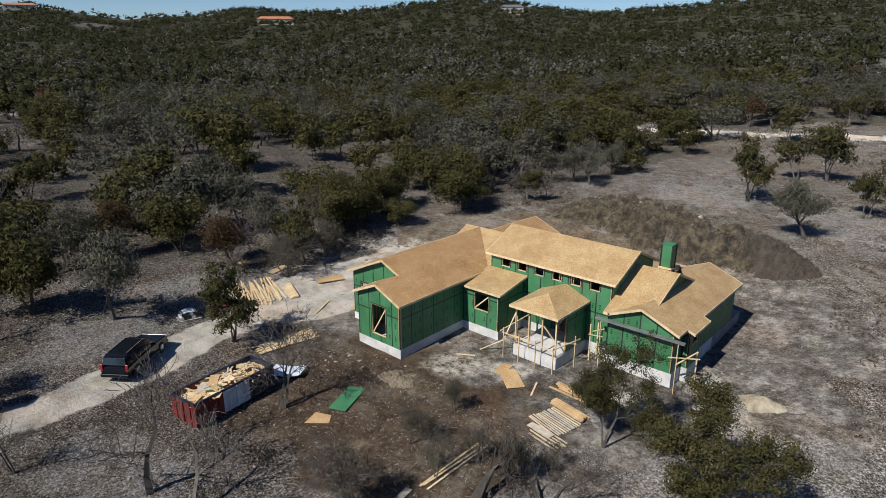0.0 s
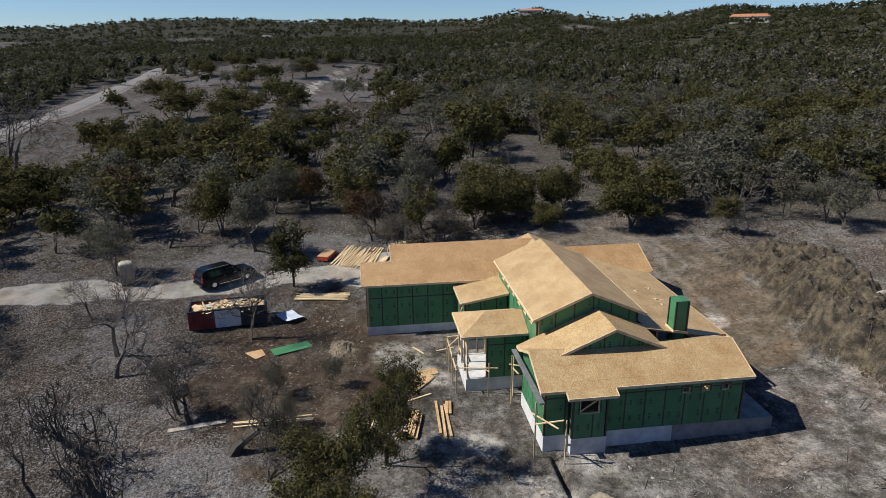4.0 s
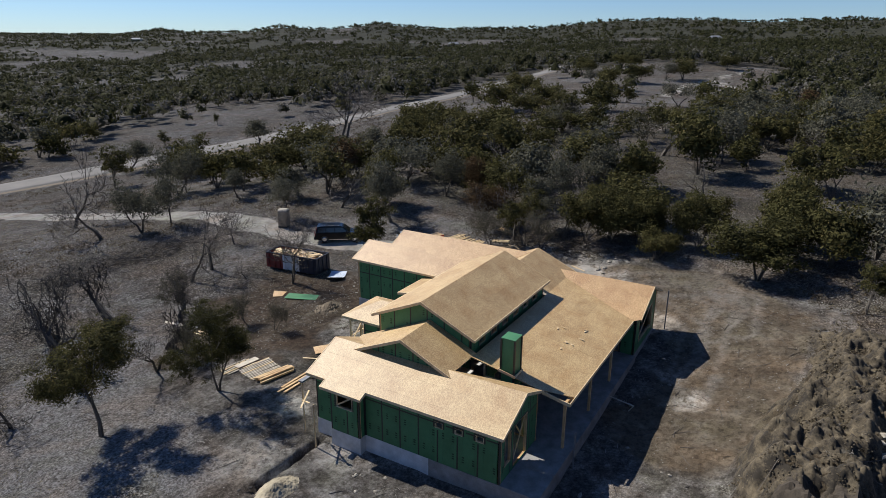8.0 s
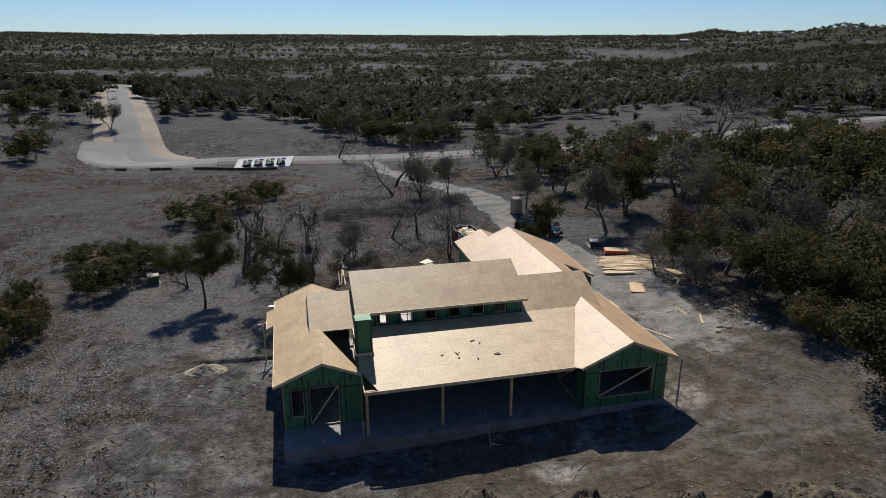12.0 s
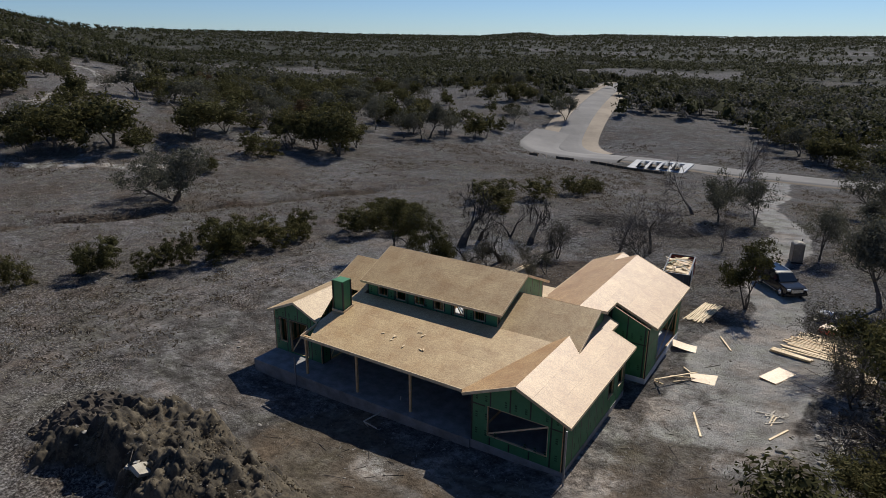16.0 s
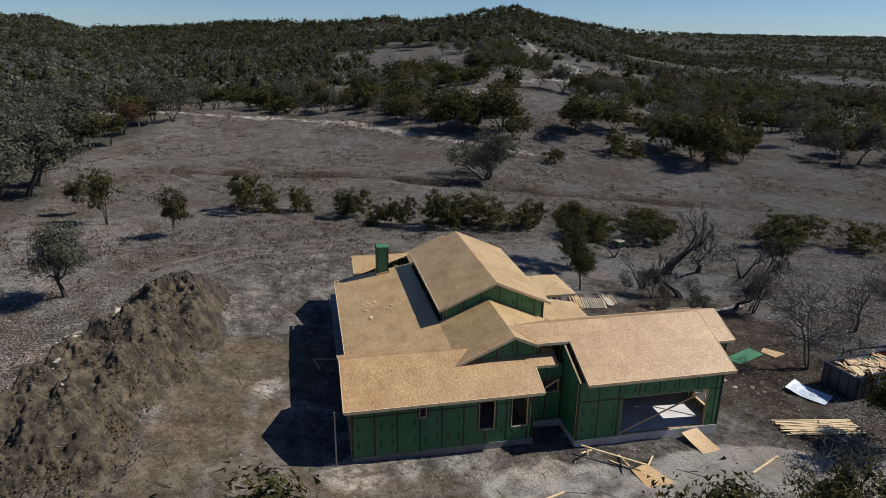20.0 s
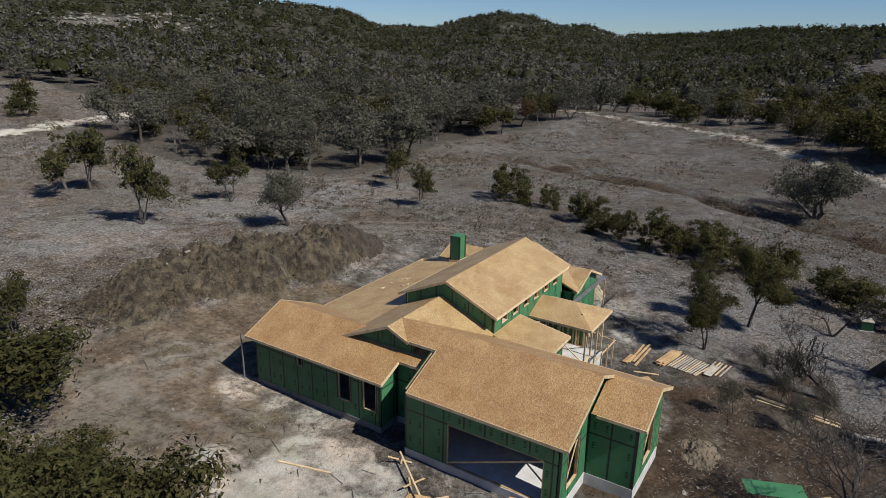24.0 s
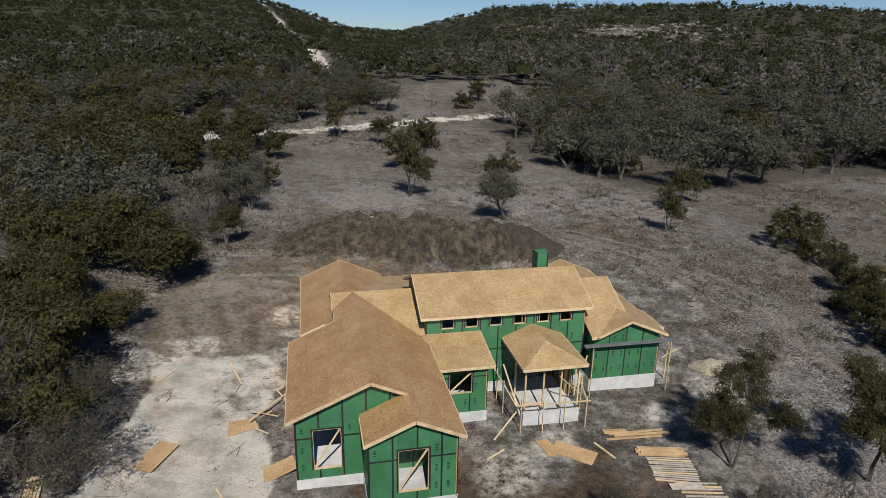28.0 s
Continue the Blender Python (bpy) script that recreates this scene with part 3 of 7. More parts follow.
    mu = ramp(n, [(0.39, (0.066, 0.062, 0.058)), (0.48, (0.172, 0.166, 0.161)), (0.60, (0.37, 0.362, 0.354))])
    l.new(fine.outputs["Fac"], mu.inputs[0])
    c = mixc(n, l, edge("mulch", 0.3), c, mu.outputs[0])
    yd = ramp(n, [(0.34, (0.080, 0.064, 0.046)), (0.52, (0.136, 0.111, 0.080)), (0.68, (0.21, 0.176, 0.132))])
    l.new(mid_n.outputs["Fac"], yd.inputs[0])
    c = mixc(n, l, edge("yard", 0.3), c, yd.outputs[0])
    d2_ = ramp(n, [(0.30, (0.040, 0.027, 0.018)), (0.5, (0.080, 0.058, 0.040)), (0.68, (0.15, 0.12, 0.09))])
    l.new(md.outputs[0], d2_.inputs[0])
    c = mixc(n, l, edge("brown", 0.25), c, d2_.outputs[0])
    sp = ramp(n, [(0.34, (0.036, 0.029, 0.020)), (0.52, (0.092, 0.074, 0.050)), (0.72, (0.20, 0.168, 0.12))])
    l.new(md.outputs[0], sp.inputs[0])
    c = mixc(n, l, edge("spoil", 0.25), c, sp.outputs[0])
    ru = n.new("ShaderNodeMath")
    ru.operation = "MULTIPLY"
    l.new(attr("ruts"), ru.inputs[0])
    ru.inputs[1].default_value = 0.6
    c = mixc(n, l, ru.outputs[0], c, (0.26, 0.238, 0.21))
    # tufts and bare spots a hand or two across
    tuft = noise_node(n, l, 2.6, 7, 0.72, co)
    tr = ramp(n, [(0.41, (0.60, 0.58, 0.56)), (0.49, (0.98, 0.97, 0.96)), (0.58, (1.17, 1.17, 1.18))])
    l.new(tuft.outputs["Fac"], tr.inputs[0])
    c = mixc(n, l, 0.9, c, tr.outputs[0], "MULTIPLY")
    c = mixc(n, l, edge("caliche", 0.2), c, cal.outputs[0])
    # white rock dust in patches on the worked ground
    dust = noise_node(n, l, 0.22, 7, 0.72, co)
    dr = ramp(n, [(0.55, (0, 0, 0)), (0.72, (1, 1, 1))])
    l.new(dust.outputs["Fac"], dr.inputs[0])
    dm = n.new("ShaderNodeMath")
    dm.operation = "MULTIPLY"
    l.new(dr.outputs[0], dm.inputs[0])
    l.new(attr("dirt"), dm.inputs[1])
    dm2 = n.new("ShaderNodeMath")
    dm2.operation = "MULTIPLY"
    l.new(dm.outputs[0], dm2.inputs[0])
    dm2.inputs[1].default_value = 0.36
    c = mixc(n, l, dm2.outputs[0], c, (0.36, 0.345, 0.32))
    speck = noise_node(n, l, 1.8, 8, 0.8, co)
    sk = ramp(n, [(0.40, (0, 0, 0)), (0.56, (1, 1, 1))])
    l.new(speck.outputs["Fac"], sk.inputs[0])
    dust2 = n.new("ShaderNodeMath")
    dust2.operation = "MULTIPLY"
    l.new(edge("dust", 0.45), dust2.inputs[0])
    l.new(sk.outputs[0], dust2.inputs[1])
    c = mixc(n, l, dust2.outputs[0], c, cal.outputs[0])
    # patches of olive and of reddish dead growth
    hue = noise_node(n, l, 0.16, 5, 0.7, co)
    hr = ramp(n, [(0.36, (0.97, 0.99, 0.90)), (0.48, (0.97, 0.975, 0.985)), (0.62, (1.08, 0.98, 0.90))])
    l.new(hue.outputs["Fac"], hr.inputs[0])
    c = mixc(n, l, 1.0, c, hr.outputs[0], "MULTIPLY")
    l.new(c, b.inputs["Base Color"])
    mx = n.new("ShaderNodeMath")
    mx.operation = "MULTIPLY_ADD"
    l.new(mid_n.outputs["Fac"], mx.inputs[0])
    mx.inputs[1].default_value = 2.0
    l.new(fine.outputs["Fac"], mx.inputs[2])
    bump(n, l, b, mx.outputs[0], 0.9, 0.2)
    return m


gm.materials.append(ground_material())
for p in gm.polygons:
    p.use_smooth = True
tagged(ground, "dry winter grass and bare rocky soil of hill country", "ground", kind="structure")

# ---- the house: framed, sheathed in green board, roof decked ----
house = thing("house", "single-storey house under construction, green sheathed walls and bare strand board roof", "house")


def clip_convex(subject, clip):
    """The part of one polygon inside a convex one (counter-clockwise)."""
    out = list(subject)
    for (ax, ay), (bx, by) in zip(clip, clip[1:] + clip[:1]):
        src, out = out, []
        side = lambda p: (bx - ax) * (p[1] - ay) - (by - ay) * (p[0] - ax)  # noqa: E731
        for p, q in zip(src, src[1:] + src[:1]):
            sp, sq = side(p), side(q)
            if sp >= 0:
                out.append(p)
            if (sp > 0 and sq < 0) or (sp < 0 and sq > 0):
                t = sp / (sp - sq)
                out.append((p[0] + t * (q[0] - p[0]), p[1] + t * (q[1] - p[1])))
        if not out:
            return []
    return out


def ccw(poly):
    s = sum(p[0] * q[1] - q[0] * p[1] for p, q in zip(poly, poly[1:] + poly[:1]))
    return list(poly) if s > 0 else list(poly)[::-1]


def area(poly):
    return abs(sum(p[0] * q[1] - q[0] * p[1] for p, q in zip(poly, poly[1:] + poly[:1]))) / 2


def prism(name, poly3, down, material, parent, label=""):
    """A flat piece: the polygon poly3 with a back face moved by the vector down."""
    n = len(poly3)
    vs = [tuple(p) for p in poly3] + [tuple(Vector(p) + Vector(down)) for p in poly3]
    fs = [list(range(n)), list(range(2 * n - 1, n - 1, -1))] + [[k, k + n, (k + 1) % n + n, (k + 1) % n] for k in range(n)]
    return mesh_from(name, vs, fs, material, parent, label)


rng = random.Random(4)


def roof_plane(polys, zf, along, board=M_OSB):
    """A roof slope over convex plan polygons: rafters in one mesh, and a deck of strand board sheets on it."""
    polys = [ccw(p) for p in polys]
    xs, ys = [p[0] for q in polys for p in q], [p[1] for q in polys for p in q]
    x0, x1, y0, y1 = min(xs), max(xs), min(ys), max(ys)
    frame_ob = None
    k = (x0 if along == "x" else y0) + 0.05
    end = x1 if along == "x" else y1
    while k < end:
        for q in polys:
            strip = [(k, y0 - 1), (k + 0.04, y0 - 1), (k + 0.04, y1 + 1), (k, y1 + 1)] if along == "x" else [(x0 - 1, k), (x1 + 1, k), (x1 + 1, k + 0.04), (x0 - 1, k + 0.04)]
            c = clip_convex(strip, q)
            if len(c) >= 3 and area(c) > 0.004:
                n = len(c)
                bm = bmesh.new()
                up = [bm.verts.new((*p, zf(*p) - 0.02)) for p in c]
                lo = [bm.verts.new((*p, zf(*p) - 0.16)) for p in c]
                bm.faces.new(up)
                bm.faces.new(lo[::-1])
                for i in range(n):
                    bm.faces.new((up[i], lo[i], lo[(i + 1) % n], up[(i + 1) % n]))
                if frame_ob is None:
                    frame_ob = part("roof", bm, M_LUMBER, house, "pine rafters under a strand board deck")
                else:
                    part("rafter", bm, M_LUMBER, frame_ob)
        k += 0.61
    L, W = 2.44, 1.22 * 0.916
    i0, i1, j0, j1 = (x0, x1, y0, y1) if along == "x" else (y0, y1, x0, x1)
    row, v = 0, j0
    while v < j1 - 0.02:
        u = i0 - (1.22 if row % 2 else 0.0)
        while u < i1 - 0.02:
            g = 0.002
            cell = [(u + g, v + g), (u + L - g, v + g), (u + L - g, v + W - g), (u + g, v + W - g)]
            if along == "y":
                cell = [(q, p) for p, q in cell]
            for q in polys:
                c = clip_convex(ccw(cell), q)
                if len(c) >= 3 and area(c) > 0.02:
                    lift = rng.uniform(0, 0.004)
                    prism("roof_sheet", [(*p, zf(*p) + lift) for p in c], (0, 0, -0.016), board, frame_ob)
            u += L
        v += W
        row += 1
    return frame_ob


def fascia(p, q, zf, drop=0.17, name="fascia"):
    """A board along a free roof edge."""
    a, b = Vector((*p, zf(*p) - drop / 2 + 0.01)), Vector((*q, zf(*q) - drop / 2 + 0.01))
    beam(name, a, b, 0.045, drop, M_LUMBER_PALE, house)


P = 0.437
zc = lambda x, y: 6.73 - 0.4366 * abs(y - 1.0)  # noqa: E731
zg = lambda x, y: 5.57 - P * abs(x + 9.82)  # noqa: E731
zs = lambda x, y: 4.75 - P * (-7.94 - x)  # noqa: E731
zl = lambda x, y: 5.55 - P * abs(y - 1.5)  # noqa: E731
zw = lambda x, y: 4.49 - 0.428 * abs(x + 10.19)  # noqa: E731
ze = lambda x, y: 4.28 - 0.423 * abs(x - 8.31)  # noqa: E731
zp = lambda x, y: 4.15 - 0.195 * (y - 4.7)  # noqa: E731
zh = lambda x, y: 3.23 + 0.17 * (y + 6.1)  # noqa: E731

# high roof over the row of small windows
roof_plane([[(-5.85, -2.745), (5.85, -2.745), (5.85, 1.0), (-5.85, 1.0)]], zc, "x")
roof_plane([[(-5.85, 1.0), (5.85, 1.0), (5.85, 4.74), (-5.85, 4.74)]], zc, "x")
for x in (-5.85, 5.85):
    fascia((x, -2.745), (x, 1.0), zc)
    fascia((x, 4.74), (x, 1.0), zc)
fascia((-5.83, -2.745), (5.83, -2.745), zc)
fascia((-5.83, 4.74), (5.83, 4.74), zc)
# garage wing
roof_plane([[(-14.1, -10.87), (-9.82, -10.87), (-9.82, -1.85), (-14.1, -1.85)], [(-11.22, -1.85), (-9.82, -1.85), (-9.82, 1.5), (-11.22, 0.1)]], zg, "y", M_OSB_WEST)
roof_plane([[(-9.82, -10.87), (-7.94, -10.87), (-7.94, -0.38), (-9.82, 1.5)], [(-7.94, -13.37), (-5.42, -13.37), (-5.42, -2.9), (-7.94, -0.38)]], zg, "y", M_OSB_WEST)
roof_plane([[(-10.45, -13.37), (-7.94, -13.37), (-7.94, -10.6), (-10.45, -10.6)]], zs, "y", M_OSB_WEST)
fascia((-14.1, -10.87), (-9.82, -10.87), zg)
fascia((-9.82, -10.87), (-7.94, -10.87), zg)
fascia((-14.1, -1.85), (-11.22, -1.85), zg)
fascia((-14.1, -10.85), (-14.1, -1.87), zg)
fascia((-11.22, -1.87), (-11.22, 0.1), zg)
fascia((-5.42, -13.35), (-5.42, -2.9), zg)
fascia((-7.94, -13.37), (-5.42, -13.37), zg)
fascia((-10.45, -13.37), (-7.94, -13.37), zs)
fascia((-10.45, -13.35), (-10.45, -10.9), zs)
# main roof, west of the high roof
roof_plane([[(-11.28, 1.5), (-9.82, 1.5), (-11.28, 0.04)], [(-9.82, 1.5), (-5.5, 1.5), (-5.5, -2.5), (-5.82, -2.5)]], zl, "x")
roof_plane([[(-11.28, 1.5), (-10.19, 1.5), (-10.19, 3.93), (-11.28, 5.0)], [(-10.19, 1.5), (-5.5, 1.5), (-5.5, 4.7), (-9.4, 4.7), (-10.19, 3.93)]], zl, "x")
fascia((-11.28, 0.04), (-11.28, 1.5), zl)
fascia((-11.28, 5.0), (-11.28, 1.5), zl)
# main roof, east of it
roof_plane([[(8.31, 1.5), (8.77, 1.5), (8.77, -1.86), (8.31, -1.4)], [(5.5, 1.5), (8.31, 1.5), (8.31, -1.4), (6.0, -3.67), (5.5, -3.67)]], zl, "x")
roof_plane([[(8.31, 1.5), (8.31, 4.4), (8.77, 4.86), (8.77, 1.5)], [(5.5, 1.5), (8.31, 1.5), (8.31, 4.4), (8.0, 4.7), (5.5, 4.7)]], zl, "x")
fascia((8.77, -1.84), (8.77, 1.5), zl)
fascia((8.77, 4.84), (8.77, 1.5), zl)
fascia((5.5, -3.67), (6.0, -3.67), zl)
# back porch roof, flatter
roof_plane([[(-9.4, 4.7), (8.0, 4.7), (6.09, 9.0), (6.09, 10.81), (-6.63, 10.81)]], zp, "x")
fascia((-6.6, 10.81), (6.09, 10.81), zp, 0.2)
fascia((6.09, 9.2), (6.09, 10.81), zp, 0.2)
# west bedroom wing
roof_plane([[(-13.4, 0.353), (-10.19, 0.353), (-10.19, 11.3), (-13.4, 11.3)], [(-11.73, -1.0), (-10.19, -1.0), (-10.19, 0.353), (-11.73, 0.353)]], zw, "y", M_OSB_WEST)
roof_plane([[(-10.19, 3.93), (-10.19, 11.3), (-6.9, 11.3), (-6.63, 10.81), (-9.4, 4.7)]], zw, "y", M_OSB_WEST)
fascia((-13.4, 11.3), (-10.19, 11.3), zw)
fascia((-6.9, 11.3), (-10.19, 11.3), zw)
fascia((-13.4, 0.37), (-13.4, 11.28), zw)
fascia((-13.4, 0.353), (-11.75, 0.353), zw)
fascia((-11.73, -0.98), (-11.73, 0.33), zw)
fascia((-11.73, -1.0), (-10.3, -1.0), zw)
# east wing with its bay
roof_plane([[(8.31, -3.67), (11.1, -3.67), (11.1, 9.22), (8.31, 9.22)], [(11.1, -2.2), (11.62, -2.2), (11.62, 0.7), (11.1, 0.7)]], ze, "y")
roof_plane([[(6.0, -3.67), (8.31, -3.67), (8.31, -1.4)], [(8.31, 9.22), (8.31, 4.4), (8.0, 4.7), (6.09, 9.0), (6.09, 9.22)]], ze, "y")
fascia((8.31, -3.67), (11.1, -3.67), ze)
fascia((5.9, -3.67), (8.31, -3.67), ze)
fascia((8.31, 9.22), (11.1, 9.22), ze)
fascia((6.09, 9.22), (8.31, 9.22), ze)
fascia((11.1, -3.65), (11.1, -2.2), ze)
fascia((11.1, 0.7), (11.1, 9.2), ze)
fascia((11.62, -2.18), (11.62, 0.68), ze)
fascia((11.1, -2.2), (11.62, -2.2), ze)
fascia((11.1, 0.7), (11.62, 0.7), ze)
# low roof beside the garage
roof_plane([[(-5.72, -6.1), (-1.85, -6.1), (-1.85, -2.42), (-5.72, -2.42)]], zh, "x")
fascia((-5.4, -6.1), (-1.87, -6.1), zh)
fascia((-1.85, -6.1), (-1.85, -2.45), zh)
# hipped entry porch roof
zq1 = lambda x, y: 3.24 + 0.41 * (x + 0.36)  # noqa: E731
zq2 = lambda x, y: 3.24 + 0.41 * (3.8 - x)  # noqa: E731
zq3 = lambda x, y: 3.24 + 0.433 * (y + 6.97)  # noqa: E731
roof_plane([[(-0.36, -6.97), (1.72, -5.0), (1.72, -2.42), (-0.36, -2.42)]], zq1, "y")
roof_plane([[(3.8, -6.97), (1.72, -5.0), (1.72, -2.42), (3.8, -2.42)]], zq2, "y")
roof_plane([[(-0.36, -6.97), (3.8, -6.97), (1.72, -5.0)]], zq3, "x")
fascia((-0.36, -6.97), (3.8, -6.97), zq3)
fascia((-0.36, -6.95), (-0.36, -2.42), zq1)
fascia((3.8, -6.95), (3.8, -2.42), zq2)

# ---- walls ----
SEAM = 1.22


def wall(a, b, tops, holes=(), base=0.0, studs=True, split=2.44):
    """A framed wall along the line a-b (outer face on the right of it), tops as (metres along, height), holes as (from, to, sill, head)."""
    a, b = Vector((*a, 0)), Vector((*b, 0))
    length = (b - a).length
    d = (b - a) / length
    out = Vector((d.y, -d.x, 0))
    outline = ccw([(0, base), (length, base)] + [(u, z) for u, z in tops][::-1])
    at = lambda u, z, o=0.0: a + d * u + out * o + Vector((0, 0, z))  # noqa: E731
    topz = lambda u: float(np.interp(u, [t[0] for t in tops], [t[1] for t in tops]))  # noqa: E731
    # framing
    fr = None

    def stick(u0, z0, u1, z1, w=0.04):
        nonlocal fr
        bm = bmesh.new()
        add_beam(bm, at(u0, z0, -0.09), at(u1, z1, -0.09), 0.13 if abs(z1 - z0) < abs(u1 - u0) else w, w if abs(z1 - z0) < abs(u1 - u0) else 0.13)
        if fr is None:
            fr = part("wall", bm, M_LUMBER, house, "pine stud wall sheathed with green boards")
        else:
            part("stud" if abs(z1 - z0) > abs(u1 - u0) else "plate", bm, M_LUMBER, fr)

    stick(0.0, base + 0.02, length, base + 0.02)
    for (u0, z0), (u1, z1) in zip(tops, tops[1:]):
        stick(u0, z0 - 0.04, u1, z1 - 0.04)
    u = 0.02
    while u < length:
        zt = topz(u) - 0.06
        inside = [h for h in holes if h[0] - 0.02 < u < h[1] + 0.02]
        if not inside:
            stick(u, base, u, zt)
        for h in inside:
            if h[2] > base + 0.1:
                stick(u, base, u, h[2])
            if h[3] < zt - 0.1:
                stick(u, h[3], u, zt)
        u += 0.406 if studs else 1.2
    for h in holes:
        for u in h[:2]:
            stick(u, base, u, min(h[3] + 0.2, topz(u) - 0.05))
        stick(h[0], h[3] + 0.06, h[1], h[3] + 0.06, 0.12)
        if h[2] > base + 0.1:
            stick(h[0], h[2] - 0.02, h[1], h[2] - 0.02)
    # sheathing
    us = sorted({0.0, length, *[k * SEAM for k in range(1, int(length / SEAM) + 1) if length - k * SEAM > 0.15], *[h[0] for h in holes], *[h[1] for h in holes]})
    top_all = max(t[1] for t in tops)
    for u0, u1 in zip(us, us[1:]):
        um = (u0 + u1) / 2
        zs_ = sorted({base - 0.02, top_all, *([split] if split else []), *[z for h in holes if h[0] - 0.01 < um < h[1] + 0.01 for z in h[2:]]})
        for z0, z1 in zip(zs_, zs_[1:]):
            zm = (z0 + z1) / 2
            if any(h[0] < um < h[1] and h[2] < zm < h[3] for h in holes):
                continue
            c = clip_convex([(u0 + 0.003, z0 + 0.003), (u1 - 0.003, z0 + 0.003), (u1 - 0.003, z1 - 0.003), (u0 + 0.003, z1 - 0.003)], outline if z0 > base else ccw([(0, base - 0.02), (length, base - 0.02)] + [(u, z) for u, z in tops][::-1]))
            if len(c) < 3 or area(c) < 0.01:
                continue
            prism("panel", [at(p[0], p[1], 0.0) for p in c], tuple(-out * 0.014), M_ZIP, fr)
    # tape over the seams, and the printed marks
    bm, ink = bmesh.new(), bmesh.new()

    def strip(bmx, u0, z0, u1, z1, o):
        vs = [bmx.verts.new(at(*p, o)) for p in ((u0, z0), (u1, z0), (u1, z1), (u0, z1))]
        bmx.faces.new(vs)

    def tape_done(bmx):
        if bmx.faces:
            bmesh.ops.remove_doubles(bmx, verts=bmx.verts, dist=0.002)
            part("seam_tape", bmx, M_TAPE, fr)
            return bmesh.new()
        return bmx

    def free(u, z):
        return not any(h[0] - 0.05 < u < h[1] + 0.05 and h[2] - 0.05 < z < h[3] + 0.05 for h in holes)

    k = 1
    while k * SEAM < length - 0.1:
        u, z = k * SEAM, base + 0.02
        zt = topz(u) - 0.02
        while z < zt:
            ze_ = min(z + 0.25, zt)
            if free(u, (z + ze_) / 2):
                strip(bm, u - 0.045, z, u + 0.045, ze_, 0.004)
            else:
                bm = tape_done(bm)
            z = ze_
        bm = tape_done(bm)
        k += 1
    for u in (0.05, length - 0.05):
        strip(bm, u - 0.05, base, u + 0.05, topz(u) - 0.02, 0.0045)
        bm = tape_done(bm)
    if split and base < 1 and top_all > split + 0.2:
        u = 0.0
        while u < length:
            u2 = min(u + 0.3, length)
            if free((u + u2) / 2, split) and topz((u + u2) / 2) > split + 0.1:
                strip(bm, u, split - 0.045, u2, split + 0.045, 0.005)
            else:
                bm = tape_done(bm)
            u = u2
        bm = tape_done(bm)
    for h in holes:
        if h[1] - h[0] < 3:
            for q in ((h[0] - 0.1, h[2], h[0] - 0.005, h[3]), (h[1] + 0.005, h[2], h[1] + 0.1, h[3]), (h[0] - 0.1, h[3], h[1] + 0.1, h[3] + 0.1)):
                strip(bm, *q, 0.006)
                bm = tape_done(bm)
    wr = random.Random(int(length * 100) + int(a.x * 10))
    u = 0.35
    while u < length - 0.3:
        for z in (base + 0.55, base + 1.6, base + 2.75):
            if free(u, z) and z < topz(u) - 0.35 and wr.random() < 0.75:
                for q in range(3):
                    strip(ink, u - 0.07, z + q * 0.14, u + 0.07, z + q * 0.14 + wr.uniform(0.05, 0.1), 0.003)
        u += SEAM / 2
    bm.free()
    if ink.faces:
        tagged(part("printed_mark", ink, M_INK, fr, "dark green printed marks"), kind="stuff")
    else:
        ink.free()
    # rough sills and braces in the openings
    for h in holes:
        if 1.0 < h[1] - h[0] < 6 and h[2] < 2.6:
            beam("brace", at(h[0] + 0.05, h[2] + 0.08, -0.1), at(h[1] - 0.05, h[3] - 0.1, -0.1), 0.04, 0.09, M_LUMBER_PALE, fr, "diagonal pine brace")
        bm = bmesh.new()
        for p0, p1 in (((h[0], h[2]), (h[0], h[3])), ((h[1], h[2]), (h[1], h[3])), ((h[0], h[3]), (h[1], h[3]))) + ((((h[0], h[2]), (h[1], h[2])),) if h[2] > base + 0.1 else ()):
            add_beam(bm, at(*p0, -0.06), at(*p1, -0.06), 0.13 if p0[1] == p1[1] else 0.035, 0.035 if p0[1] == p1[1] else 0.13)
        part("window_frame", bm, M_LUMBER_PALE, fr, "rough pine opening")
    return fr


def flat(length, z):
    return [(0, z), (length, z)]


CW = [(-4.02, 0), (-2.43, 0), (-0.8, 0), (0.83, 0), (2.47, 0), (4.08, 0)]
# garage
wall((-13.7, -1.5), (-13.7, -10.45), flat(8.95, 3.62), [(2.65, 8.1, 0.0, 2.42)])
wall((-11.0, -1.5), (-13.7, -1.5), [(0, 4.85), (2.7, 3.66)])
wall((-13.7, -10.45), (-5.75, -10.45), [(0, 3.62), (3.88, 5.42), (7.95, 3.62)], [(0.91, 2.34, 0.55, 2.88)])
wall((-10.25, -13.0), (-5.75, -13.0), [(0, 3.56), (2.31, 4.58), (4.5, 3.62)], [(1.51, 3.01, 0.53, 2.93)])
wall((-10.25, -10.45), (-10.25, -13.0), flat(2.55, 3.58))
wall((-5.75, -13.0), (-5.75, -2.4), flat(10.6, 3.60))
# room beside the garage
wall((-5.75, -5.75), (-2.2, -5.75), flat(3.55, 3.10), [(1.15, 2.55, 1.35, 2.75)])
wall((-2.2, -5.75), (-2.2, -2.4), [(0, 3.1), (3.35, 3.7)])
